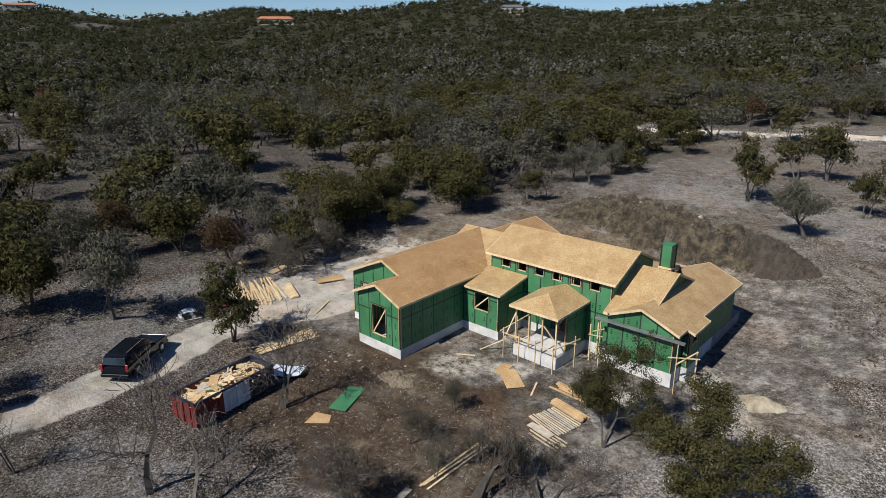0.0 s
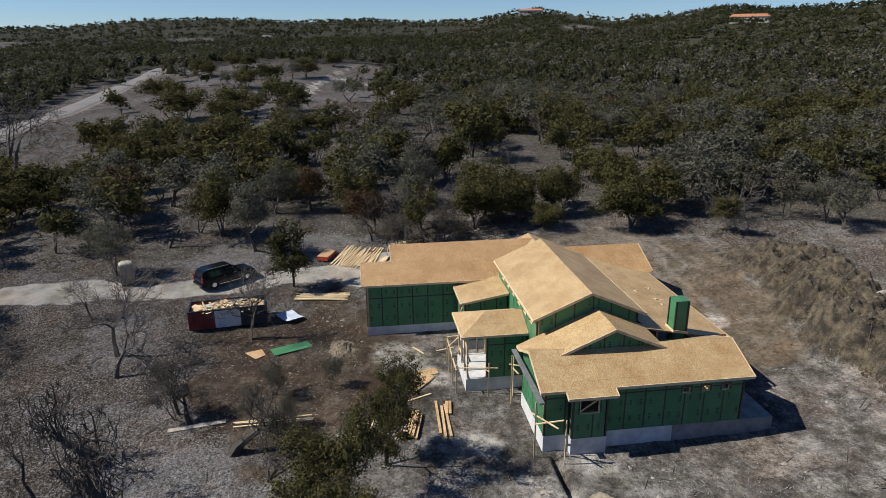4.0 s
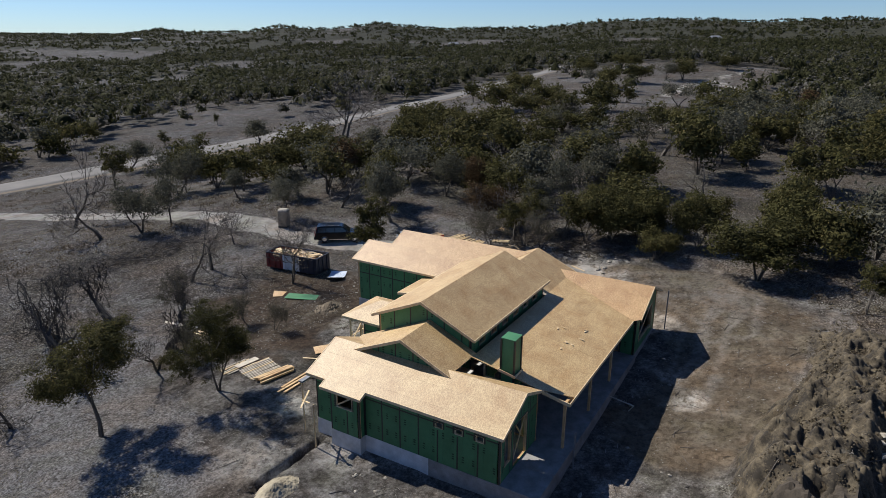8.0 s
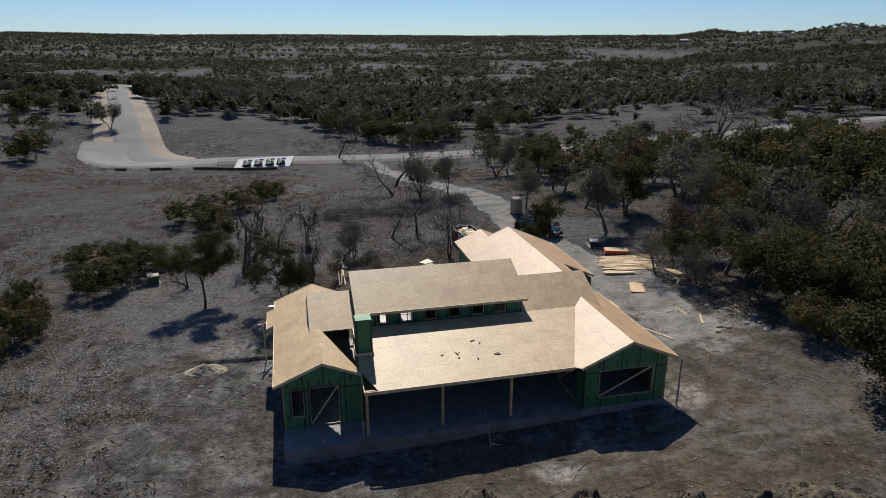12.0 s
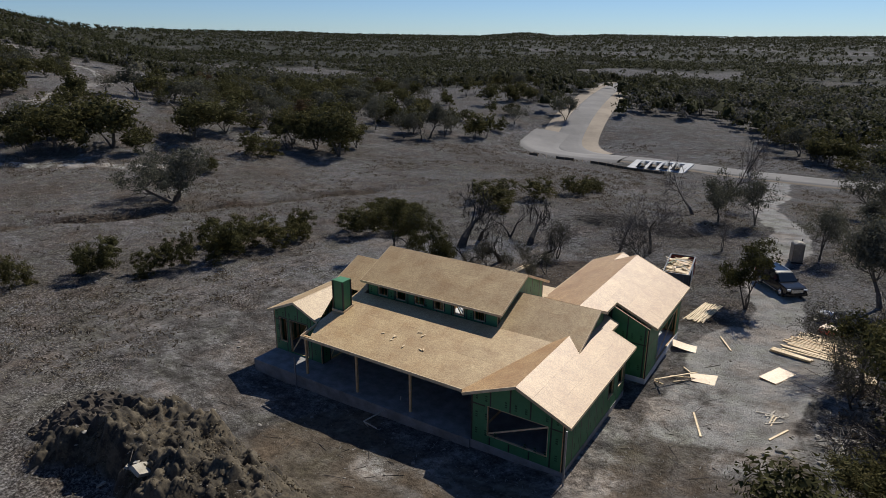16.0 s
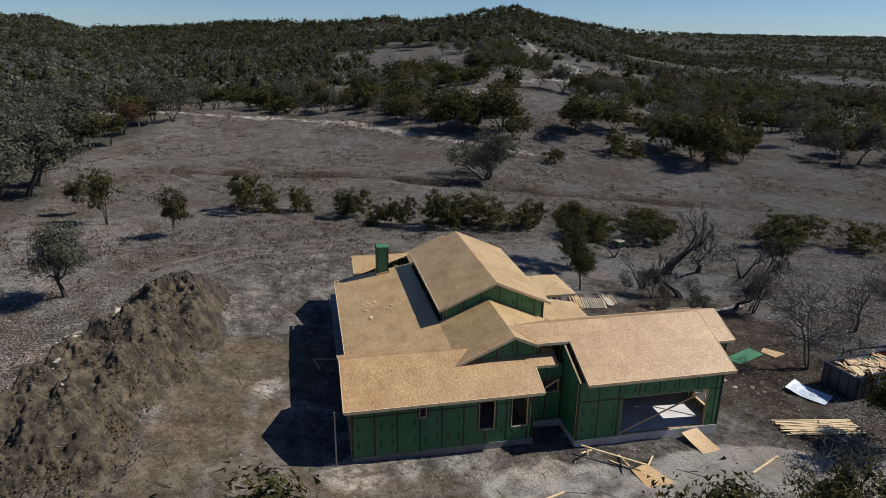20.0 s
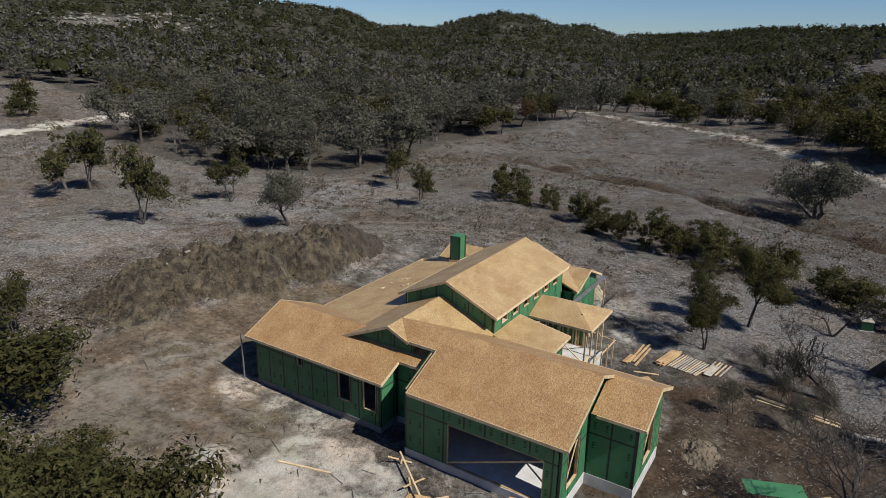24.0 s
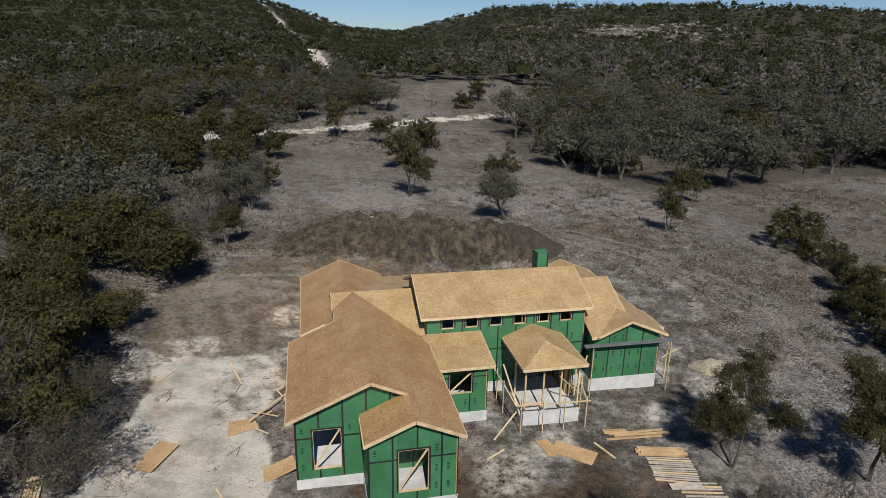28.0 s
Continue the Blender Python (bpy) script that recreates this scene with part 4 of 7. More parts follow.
# front and high walls
wall((-5.5, -2.4), (5.5, -2.4), flat(11.0, 5.06), [(x + 5.1, x + 5.9, 4.13, 4.80) for x, _ in CW] + [(6.4, 7.9, 0.0, 2.45), (8.3, 8.9, 0.0, 2.45)])
wall((5.5, 4.35), (-5.5, 4.35), flat(11.0, 5.06), [(5.1 - x, 5.9 - x, 4.12, 4.80) for x, _ in CW], base=3.6, split=0)
wall((-5.5, 4.35), (-5.5, -2.4), [(0, 5.14), (3.35, 6.6), (6.75, 5.14)], base=3.4, split=0)
wall((5.5, -2.4), (5.5, 4.35), [(0, 5.14), (3.4, 6.6), (6.75, 5.14)], base=3.0, split=0)
# west gable of the main roof, bedroom wing
wall((-10.95, 4.9), (-10.95, -0.2), [(0, 3.98), (3.4, 5.42), (5.1, 4.7)], base=2.9, split=0)
wall((-12.95, 10.9), (-12.95, 0.75), flat(10.15, 3.16), [(3.62, 4.06, 2.05, 2.6), (6.96, 7.9, 0.88, 2.63), (8.83, 9.8, 0.85, 2.65)])
wall((-7.3, 10.9), (-12.95, 10.9), [(0, 3.12), (2.89, 4.36), (5.65, 3.16)], [(1.05, 4.7, 0.62, 2.48)])
wall((-12.95, 0.75), (-11.4, 0.75), [(0, 3.16), (1.55, 3.8)])
wall((-11.4, 0.75), (-11.4, -1.5), flat(2.25, 3.7), [(0.95, 2.05, 1.85, 2.7)])
wall((-7.3, 5.0), (-7.3, 10.9), flat(5.9, 2.95), [(2.0, 4.8, 0.0, 2.4)])
wall((6.0, 5.6), (-7.3, 5.6), flat(13.3, 3.85), [(1.2, 5.0, 0.0, 2.7), (6.2, 9.4, 0.0, 2.7), (10.4, 12.4, 0.6, 2.6)])
# east wing
wall((5.75, -3.3), (10.7, -3.3), [(0, 3.10), (2.56, 4.16), (4.95, 3.14)])
wall((10.7, -3.3), (10.7, -1.8), flat(1.5, 3.14))
wall((10.7, -1.8), (11.2, -1.8), [(0, 3.1), (0.5, 2.95)])
wall((11.2, -1.8), (11.2, 0.3), flat(2.1, 2.95), [(0.42, 1.6, 1.62, 2.55)])
wall((11.2, 0.3), (10.7, 0.3), [(0, 2.95), (0.5, 3.1)])
wall((10.7, 0.3), (10.7, 8.9), flat(8.6, 3.14), [(4.7, 5.2, 2.15, 2.5), (5.9, 6.4, 2.15, 2.5), (7.15, 7.65, 2.15, 2.5)])
wall((10.7, 8.9), (6.0, 8.9), [(0, 3.14), (2.39, 4.16), (4.7, 3.2)], [(0.55, 1.25, 0.76, 2.6), (1.6, 3.3, 0.1, 2.6)])
wall((6.0, 8.9), (6.0, 5.6), flat(3.3, 3.2), [(0.8, 2.4, 0.0, 2.3)])
wall((5.75, -2.4), (5.75, -3.3), flat(0.9, 3.1))
wall((8.45, -1.5), (8.45, 4.5), [(0, 4.16), (3.0, 5.42), (6.0, 4.16)], base=3.7, split=0)
# porch side
wall((3.55, -5.2), (3.55, -2.4), flat(2.8, 3.1))

# ---- chimney chase, slabs, posts ----
chase = part("chimney", (lambda bm: (add_box(bm, (5.2, 6.6, 2.9), (6.1, 7.42, 5.85)), bm)[1])(bmesh.new()), M_ZIP, house, "square green sheathed chimney chase")
part("chimney_cap", (lambda bm: (add_box(bm, (5.17, 6.57, 5.85), (6.13, 7.45, 5.9)), bm)[1])(bmesh.new()), M_ZIP, chase)
for x in (5.2, 6.1):
    for y in (6.6, 7.42):
        bm = bmesh.new()
        add_box(bm, (x - 0.052, y - 0.052, 3.3), (x + 0.052, y + 0.052, 5.846))
        part("seam_tape", bm, M_TAPE, chase)
bm = bmesh.new()
for p, q in (((5.1, 6.5), (6.2, 6.5)), ((5.1, 7.52), (6.2, 7.52)), ((5.1, 6.5), (5.1, 7.52)), ((6.2, 6.5), (6.2, 7.52))):
    add_beam(bm, (*p, zp(*p) + 0.08), (*q, zp(*q) + 0.08), 0.04, 0.16)
part("curb", bm, M_LUMBER_PALE, chase, "pine curb round the chimney")

SLABS = [((-13.72, -10.47), (-5.73, -1.48)), ((-10.27, -13.02), (-5.73, -10.47)), ((-12.97, 0.73), (-7.28, 10.92)), ((-11.42, -1.48), (-5.73, 0.73)), ((-7.28, 0.73), (-5.73, 11.05)),
         ((-5.73, -2.42), (5.73, 2.0)), ((-5.73, 2.0), (5.73, 11.05)), ((-5.73, -5.77), (-2.18, -2.42)), ((5.73, -3.32), (10.72, 4.6)), ((5.73, 4.6), (10.72, 11.05)), ((10.72, -1.82), (11.22, 0.32)), ((-0.1, -6.62), (3.6, -2.42))]
# slabs at the back get the darker concrete: porch shade as colour
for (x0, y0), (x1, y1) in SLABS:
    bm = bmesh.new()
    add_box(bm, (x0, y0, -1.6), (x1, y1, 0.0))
    part("foundation", bm, M_CONC if y1 > 10 else M_CONC_F, house, "back concrete slab, grey toned down for the porch shade" if y1 > 10 else "pale poured concrete foundation")
for x in (5.95, 1.5, -2.75):
    beam("post", (x, 10.5, 0), (x, 10.5, zp(x, 10.5) - 0.16), 0.14, 0.14, M_LUMBER, house)
beam("header", (-7.2, 10.5, 2.78), (6.05, 10.5, 2.78), 0.14, 0.2, M_LUMBER, house)
for x in (-0.02, 1.15, 2.3, 3.45):
    beam("post", (x, -6.5, 0), (x, -6.5, 3.1), 0.1, 0.1, M_LUMBER_PALE, house)
for x in (-0.02, 3.45):
    beam("post", (x, -4.6, 0), (x, -4.6, 3.1), 0.1, 0.1, M_LUMBER_PALE, house)
for p, q in (((-0.1, -6.5, 3.08), (3.55, -6.5, 3.08)), ((-0.02, -6.5, 3.08), (-0.02, -2.4, 3.08)), ((3.45, -6.5, 3.08), (3.45, -2.4, 3.08))):
    beam("header", p, q, 0.1, 0.2, M_LUMBER_PALE, house)
tagged(house, kind="")

# ---- trees ----
def tubes(segments, sides=5):
    """Tapered limbs, each growing out of the ring that the one before it ends in: segments as (from, to, radius, radius)."""
    verts, faces, ends = [], [], {}
    for p, q, r0, r1 in segments:
        n = sides if r0 > 0.035 else 3
        d = np.subtract(q, p)
        d = d / (np.linalg.norm(d) + 1e-9)
        s = np.cross(d, (0.3, 0.2, 0.93) if abs(d[2]) < 0.9 else (1, 0, 0))
        s /= np.linalg.norm(s)
        u = np.cross(s, d)
        spin = [math.cos(2 * math.pi * j / n) * s + math.sin(2 * math.pi * j / n) * u for j in range(n)]
        key = (round(float(p[0]), 4), round(float(p[1]), 4), round(float(p[2]), 4), n)
        k = ends.get(key)
        turn_ = 0
        if k is None:
            k = len(verts)
            verts += [tuple(np.asarray(p) + r0 * w) for w in spin]
        else:
            old = [np.asarray(verts[k + j]) - p for j in range(n)]
            turn_ = max(range(n), key=lambda t: sum(float(old[(j + t) % n] @ spin[j]) for j in range(n)))
        e = len(verts)
        verts += [tuple(np.asarray(q) + r1 * w) for w in spin]
        faces += [(k + (j + turn_) % n, k + (j + 1 + turn_) % n, e + (j + 1) % n, e + j) for j in range(n)]
        ends[(round(float(q[0]), 4), round(float(q[1]), 4), round(float(q[2]), 4), n)] = e
    return verts, faces


def grow(rs, height, stems, spread, levels, lean=0.25, first=0.25, kids=3, wiggle=0.25, thick=0.02):
    """A branching skeleton: limbs, and the tips that carry leaves."""
    segs, tips = [], []

    def limb(p, d, length, r, level):
        steps = 3 if level < 2 else 2
        for k in range(steps):
            d = d + rs.normal(0, wiggle, 3)
            d[2] += 0.06
            d = d / np.linalg.norm(d)
            q = p + d * length / steps
            r1 = max(r * (1 - 0.25), 0.004)
            segs.append((p, q, r, r1))
            p, r = q, r1
            if level < levels and (k > 0 or level > 0):
                many = kids if level < 2 else 2
                for _ in range(many if k == steps - 1 else many - 1):
                    e = d + rs.normal(0, spread, 3)
                    e[2] = e[2] * 0.7 + 0.12
                    limb(p, e / np.linalg.norm(e), length * rs.uniform(0.5, 0.72), r * 0.6, level + 1)
        if level >= levels - 1:
            tips.append(p)

    for k in range(stems):
        a = 2 * math.pi * (k + rs.uniform(0, 0.6)) / stems
        d = np.array([math.cos(a) * lean, math.sin(a) * lean, 1.0])
        limb(np.array([0.05 * math.cos(a), 0.05 * math.sin(a), -0.1]), d / np.linalg.norm(d), height * (0.42 + first * rs.uniform(0, 0.4)), height * thick / (stems ** 0.4), 0)
    return segs, np.array(tips)


def leaf_cards(centres, sizes, rs, out=None, loose=0.6, slim=0.55):
    """Small leaf sprays: one pointed blade at each centre, its face turned outwards."""
    n = len(centres)
    nor = rs.normal(0, 1, (n, 3))
    nor /= np.linalg.norm(nor, axis=1)[:, None]
    if out is not None:
        nor = nor * loose + out / (np.linalg.norm(out, axis=1)[:, None] + 1e-9)
    a = np.cross(nor, rs.normal(0, 1, (n, 3)))
    a /= np.linalg.norm(a, axis=1)[:, None] + 1e-9
    b = np.cross(nor, a)
    b /= np.linalg.norm(b, axis=1)[:, None] + 1e-9
    a, b = a * sizes[:, None], b * (sizes * rs.uniform(0.7, 1.3, n) * slim)[:, None]
    v = np.stack([centres - a * 0.7 - b, centres - a * 0.7 + b, centres + a * 1.1], 1).reshape(-1, 3)
    return v, np.arange(3 * n).reshape(-1, 3)


def fast_mesh(name, v, f, material, tint=None, per=4):
    me = bpy.data.meshes.new(name)
    v, f = np.asarray(v, np.float32), np.asarray(f, np.int32)
    me.vertices.add(len(v))
    me.vertices.foreach_set("co", v.ravel())
    me.loops.add(f.size)
    me.loops.foreach_set("vertex_index", f.ravel())
    me.polygons.add(len(f))
    me.polygons.foreach_set("loop_start", np.arange(0, f.size, f.shape[1], dtype=np.int32))
    me.update(calc_edges=True)
    me.materials.append(material)
    if tint is not None:
        put_attr(me, "tint", np.asarray(tint))
    return me


def list_mesh(name, v, f, material):
    me = bpy.data.meshes.new(name)
    me.from_pydata(v, [], f)
    me.materials.append(material)
    return me


def tree_meshes(kind, seed, rich):
    """Trunk and crown of one tree, one metre high; rich: how many leaf sprays."""
    rs = np.random.RandomState(seed)
    H, near = 6.0, rich > 3000
    if kind == "juniper":
        segs, tips = grow(rs, H, 2 + seed % 2, 0.60, 3, 0.34, 0.3, 3, 0.24, 0.024)
        c = tips[tips[:, 2] > 0.34 * H]
        rich = int(rich * (0.46 if near else 0.62))
        n, sp, size, mat_leaf = 92, 0.036, 0.105, M_JUNIPER
    elif kind == "tall":
        segs, tips = grow(rs, H, 1 + seed % 2, 0.60, 4, 0.10, 0.7, 3, 0.24, 0.026)
        fine = np.array([(np.asarray(p) + np.asarray(q)) / 2 for p, q, r_, _ in segs if r_ < 0.05])
        c = np.concatenate([tips, fine])
        c = c[c[:, 2] > 0.44 * H]
        rich = int(rich * 2.6)
        n, sp, size, mat_leaf = 340, 0.034, 0.110, M_JUNIPER
    elif kind == "gnarled":
        segs, tips = grow(rs, H, 1 + seed % 2, 0.80, 5, 0.36, 0.35, 2, 0.42, 0.042)
        c = None
    elif kind == "full":
        segs, tips = grow(rs, H, 3, 0.62, 3, 0.45, 0.1, 3, 0.22, 0.022)
        fine = np.array([(np.asarray(p) + np.asarray(q)) / 2 for p, q, r_, _ in segs if r_ < 0.06])
        c = np.concatenate([tips, fine])
        c = c[c[:, 2] > 0.14 * H]
        n, sp, size, mat_leaf = 230, 0.046, 0.12, M_JUNIPER
    elif kind == "bush":
        segs, tips = grow(rs, H * 0.6, 4, 0.6, 2, 0.7, 0.1, 3, 0.2, 0.02)
        n = 110
        lobe = rs.randint(0, 7, n)
        turn_ = rs.uniform(0, 0.6, 7) + np.arange(7) * 0.9
        out_, tall_ = rs.uniform(0.10, 0.46, 7) * H, rs.uniform(0.30, 0.66, 7) * H
        c = rs.normal(0, 1, (n, 3))
        c /= np.linalg.norm(c, axis=1)[:, None]
        c = c * rs.uniform(0.5, 1.0, n)[:, None] * np.array([0.24, 0.24, 0.36]) * H + np.stack([out_ * np.cos(turn_), out_ * np.sin(turn_), tall_ - 0.12 * out_], -1)[lobe]
        c[:, 2] = np.maximum(c[:, 2], 0.06 * H)
        sp, size, mat_leaf = 0.042, 0.15, M_JUNIPER
    elif kind in ("oak", "rust"):
        segs, tips = grow(rs, H, 1 + seed % 2, 0.80, 3, 0.34, 0.5, 4, 0.28, 0.034)
        c = tips[tips[:, 2] > 0.42 * H]
        n, sp, size, mat_leaf = 190, 0.050, 0.10, M_OAK if kind == "oak" else M_RUST
    elif kind == "spreading":
        segs, tips = grow(rs, H, 4, 0.80, 4, 0.95, 0.5, 3, 0.34, 0.075)
        c = tips[tips[:, 2] > 0.30 * H]
        rich = int(rich * 2.2)
        n, sp, size, mat_leaf = 420, 0.046, 0.135, M_OAK
    elif kind == "thin":
        segs, tips = grow(rs, H, 2 + seed % 2, 0.70, 4, 0.34, 0.3, 3, 0.30, 0.026)
        c = tips[tips[:, 2] > 0.3 * H]
        rich = int(rich * 0.32)
        n, sp, size, mat_leaf = 230, 0.045, 0.066, M_THIN
    else:
        segs, tips = grow(rs, H, 1 + (seed % 3 == 0), 0.72, 4 if near else 3, 0.2, 0.2, 3, 0.24, 0.030)
        c = None
    top = max(q[2] for _, q, _, _ in segs)
    reach = np.percentile(np.hypot(tips[:, 0], tips[:, 1]), 92)
    slim = min(1.0, {"juniper": 0.33, "tall": 0.36, "gnarled": 0.62, "spreading": 0.95, "full": 0.38, "bush": 9, "thin": 0.46, "oak": 0.50, "rust": 0.38}.get(kind, 0.54) * top / reach)
    squeeze = np.array([slim, slim, 1.0])
    segs = [(np.asarray(p) * squeeze, np.asarray(q) * squeeze, a, b_) for p, q, a, b_ in segs]
    if c is not None:
        c = c * squeeze
        c = c[rs.permutation(len(c))[:n]]
        per = max(rich // len(c), 4)
        size = size * (5200 / rich) ** 0.36
        wide = np.repeat(rs.uniform(0.6, 1.35, len(c)), per)[:, None]
        off = rs.normal(0, sp * H, (len(c) * per, 3)) * wide * np.array([1.15, 1.15, 0.75])
        pts = np.repeat(c, per, 0) + off
        pts[:, 2] = np.maximum(pts[:, 2], 0.12)
        heart = np.array([0, 0, c[:, 2].mean() * 0.8])
        lv, lf = leaf_cards(pts, rs.uniform(0.6, 1.4, len(pts)) * size * 1.12, rs, off / (sp * H) + 0.25 * (pts - heart), 0.45, 0.47)
        top = max(top, float(np.percentile(lv[:, 2], 99.5)))
        tint = np.repeat(np.repeat(rs.uniform(0.0, 0.35, len(c)), per), 3)
        crown = fast_mesh("crown", lv / top, lf, mat_leaf, tint)
        if not near:
            segs = [s for s in segs if s[2] > (0.035 if kind == "thin" else 0.05)]
        elif kind in ("juniper", "tall"):
            segs = [(p, q, max(a, 0.014), max(b_, 0.010)) for p, q, a, b_ in segs]
        elif kind == "thin":
            segs = [(p, q, max(a, 0.016), max(b_, 0.011)) for p, q, a, b_ in segs]
        elif kind == "spreading" or kind == "oak" and near:
            segs = [s for s in segs if s[2] > 0.016]
        else:
            segs = [s for s in segs if s[2] > (0.026 if near else 0.05)]
    else:
        fine = [s for s in segs if s[2] <= 0.03]
        v, f = tubes([(np.asarray(p) / top, np.asarray(q) / top, max(a * 1.2, 0.021) / top, max(b_, 0.013) / top) for p, q, a, b_ in fine], 3)
        crown = list_mesh("crown", v, f, M_BARK_DARK if kind == "gnarled" else M_TWIG)
        segs = [s for s in segs if s[2] > 0.03]
    v, f = tubes([(np.asarray(p) / top, np.asarray(q) / top, a / top, b_ / top) for p, q, a, b_ in segs], 6 if near else 4)
    return list_mesh("trunk", v, f, M_BARK_DARK if kind == "gnarled" else M_BARK), crown


KINDS = {"tall": ("tall juniper with an airy brown-olive crown on a bare leaning stem", "tree", "juniper_tree"),
         "spreading": ("broad old live oak with thick spreading limbs and thin leaves", "tree", "old_oak"),
         "gnarled": ("gnarled dark leafless oak with twisting limbs in pale chippings", "tree", "gnarled_oak"),
         "juniper": ("dark olive juniper tree with a ragged crown on grey stems", "tree", "juniper_tree"),
         "full": ("dense dark olive juniper with foliage down to the ground", "tree", "juniper_tree"),
         "bush": ("low rounded dark green juniper bush in dry grass", "shrub", "juniper_bush"),
         "oak": ("grey-green live oak with a spreading open crown", "tree", "live_oak"),
         "rust": ("small oak with rusty brown winter leaves", "tree", "brown_oak"),
         "thin": ("thin shrubby oak with sparse grey-brown winter leaves", "shrub", "shrub_oak"),
         "bare": ("bare grey tree with leafless twigs in dry ground", "tree", "bare_tree")}
PROTOS = {}
tree_rng = random.Random(12)


def plant(kind, x, y, height, rich=3600, variant=None, wide=1.0, twist=None):
    variant = tree_rng.randrange(3) if variant is None else variant
    key = (kind, rich, variant)
    turn = tree_rng.uniform(0, 360) if twist is None else twist
    m = pose(x, y, gz(x, y) - 0.05, 0, 0, turn) @ Matrix.Diagonal((height * wide, height * wide, height, 1))
    label, category, name = KINDS[kind]
    if key in PROTOS:
        ob = PROTOS[key]
        return copy_thing(ob, m @ Matrix.Diagonal((*[1 / s for s in ob.scale], 1)))
    ob = new(name)
    ob.matrix_world = m
    tagged(ob, label, category, {"juniper": "junipers on the site", "full": "dense junipers", "bush": "juniper bushes", "oak": "live oaks", "rust": "brown oaks", "bare": "bare trees", "thin": "shrub oaks", "tall": "tall front junipers", "gnarled": "gnarled oaks", "spreading": ""}[kind])
    trunk, crown = tree_meshes(kind, variant * 7 + {"juniper": 1, "bush": 2, "oak": 3, "rust": 4, "bare": 5, "full": 6, "thin": 8, "tall": 9, "gnarled": 10, "spreading": 11}[kind], rich)
    new("trunk", trunk).parent = ob
    new("crown", crown).parent = ob
    PROTOS[key] = ob
    return ob


# trees one could count: kind, place, height, breadth
TREES_FRONT = [
    ("tall", 17.7, -14.6, 7.6, 1.12), ("tall", 10.5, -12.4, 7.7, 1.0), ("bare", -2.2, -31.2, 8.1, 0.75), ("bare", -7.2, -22.5, 7.2, 0.75), ("thin", 3.6, -25.6, 4.4, 0.75), ("bare", -5.5, -32.0, 7.4, 0.95),
    ("gnarled", 14.4, -23.6, 7.2, 0.95), ("gnarled", 13.9, -27.2, 6.2, 1.0), ("gnarled", 10.6, -19.0, 4.6, 1.1), ("gnarled", 11.4, -30.4, 6.2, 0.9), ("gnarled", 7.8, -28.6, 5.4, 1.0), ("gnarled", 7.8, -21.4, 4.4, 1.1), ("gnarled", 4.2, -24.6, 4.6, 0.9),
    ("thin", 4.8, -20.9, 3.2, 0.75), ("thin", 5.9, -18.2, 2.6, 0.75), ("thin", 1.7, -15.9, 2.8, 0.78), ("thin", 9.5, -16.6, 2.3, 0.75), ("bare", -5.6, -27.1, 2.7, 0.97),
    ("bare", 3.0, -25.5, 4.6, 0.91), ("thin", 8.0, -18.6, 3.4, 0.9), ("thin", 1.6, -19.5, 3.0, 0.9)]
TREES_HEDGE = [
    ("bush", 40.1, 13.4, 3.2, 0.87), ("bush", 37.5, 7.3, 4.0, 1.10), ("bush", 33.5, 4.4, 2.6, 1.12), ("bush", 32.4, 1.4, 3.7, 0.75), ("bush", 31.5, -3.4, 4.7, 0.95), ("bush", 31.6, -9.4, 3.7, 1.24),
    ("bush", 31.3, -13.5, 2.8, 1.07), ("bush", 28.0, -21.5, 3.6, 1.6), ("bush", 25.2, -26.5, 3.2, 1.5), ("bush", 18.9, -41.1, 3.1, 1.60), ("bush", 31.7, -30.5, 2.6, 1.57), ("bush", 27.5, -30.6, 2.6, 1.60), ("bush", 21.7, -45.0, 3.5, 1.60),
    ("spreading", 59.5, -16.8, 8.6, 1.0), ("bush", 40.7, 19.3, 4.8, 1.19), ("bush", 34.9, -6.6, 3.5, 1.60), ("bush", 32.5, -15.7, 3.6, 0.83), ("gnarled", 19.9, -20.6, 4.6, 1.00)]
TREES_WEST = [
    ("juniper", -17.3, -19.8, 6.8, 0.97), ("full", -24.7, 17.1, 6.1, 1.60), ("full", -32.3, 19.9, 6.9, 1.22), ("full", -36.0, 18.9, 7.5, 0.87), ("full", -28.6, -0.1, 6.9, 1.07), ("full", -26.4, 7.7, 3.4, 1.60),
    ("juniper", -26.1, -6.2, 7.0, 1.05), ("bare", -29.2, -2.9, 6.4, 0.85), ("full", -29.8, 2.2, 6.0, 1.31), ("rust", -30.5, -11.8, 5.5, 1.32), ("oak", -29.9, -6.2, 6.4, 0.89), ("oak", -27.2, -24.7, 7.9, 0.76),
    ("full", -32.0, -29.0, 8.1, 0.95), ("oak", -39.0, -23.8, 6.6, 1.05), ("full", -36.8, -13.8, 6.8, 1.33), ("oak", -37.3, -6.2, 7.7, 0.93), ("bare", -28.2, -11.9, 6.3, 0.75),
    ("full", -36.0, 3.6, 6.6, 1.42), ("oak", -44.8, -4.7, 6.7, 1.17), ("rust", -40.1, -19.4, 5.8, 0.94), ("full", -30.5, 11.0, 6.4, 1.00), ("full", -29.4, 5.4, 6.2, 1.00), ("thin", -25.6, -4.0, 4.6, 0.90)]
TREES_WEST_MORE = [
    ("thin", -24.6, -9.4, 5.6, 1.00), ("full", -31.5, 0.4, 6.6, 1.00), ("bare", -27.8, -8.2, 6.6, 1.00)]
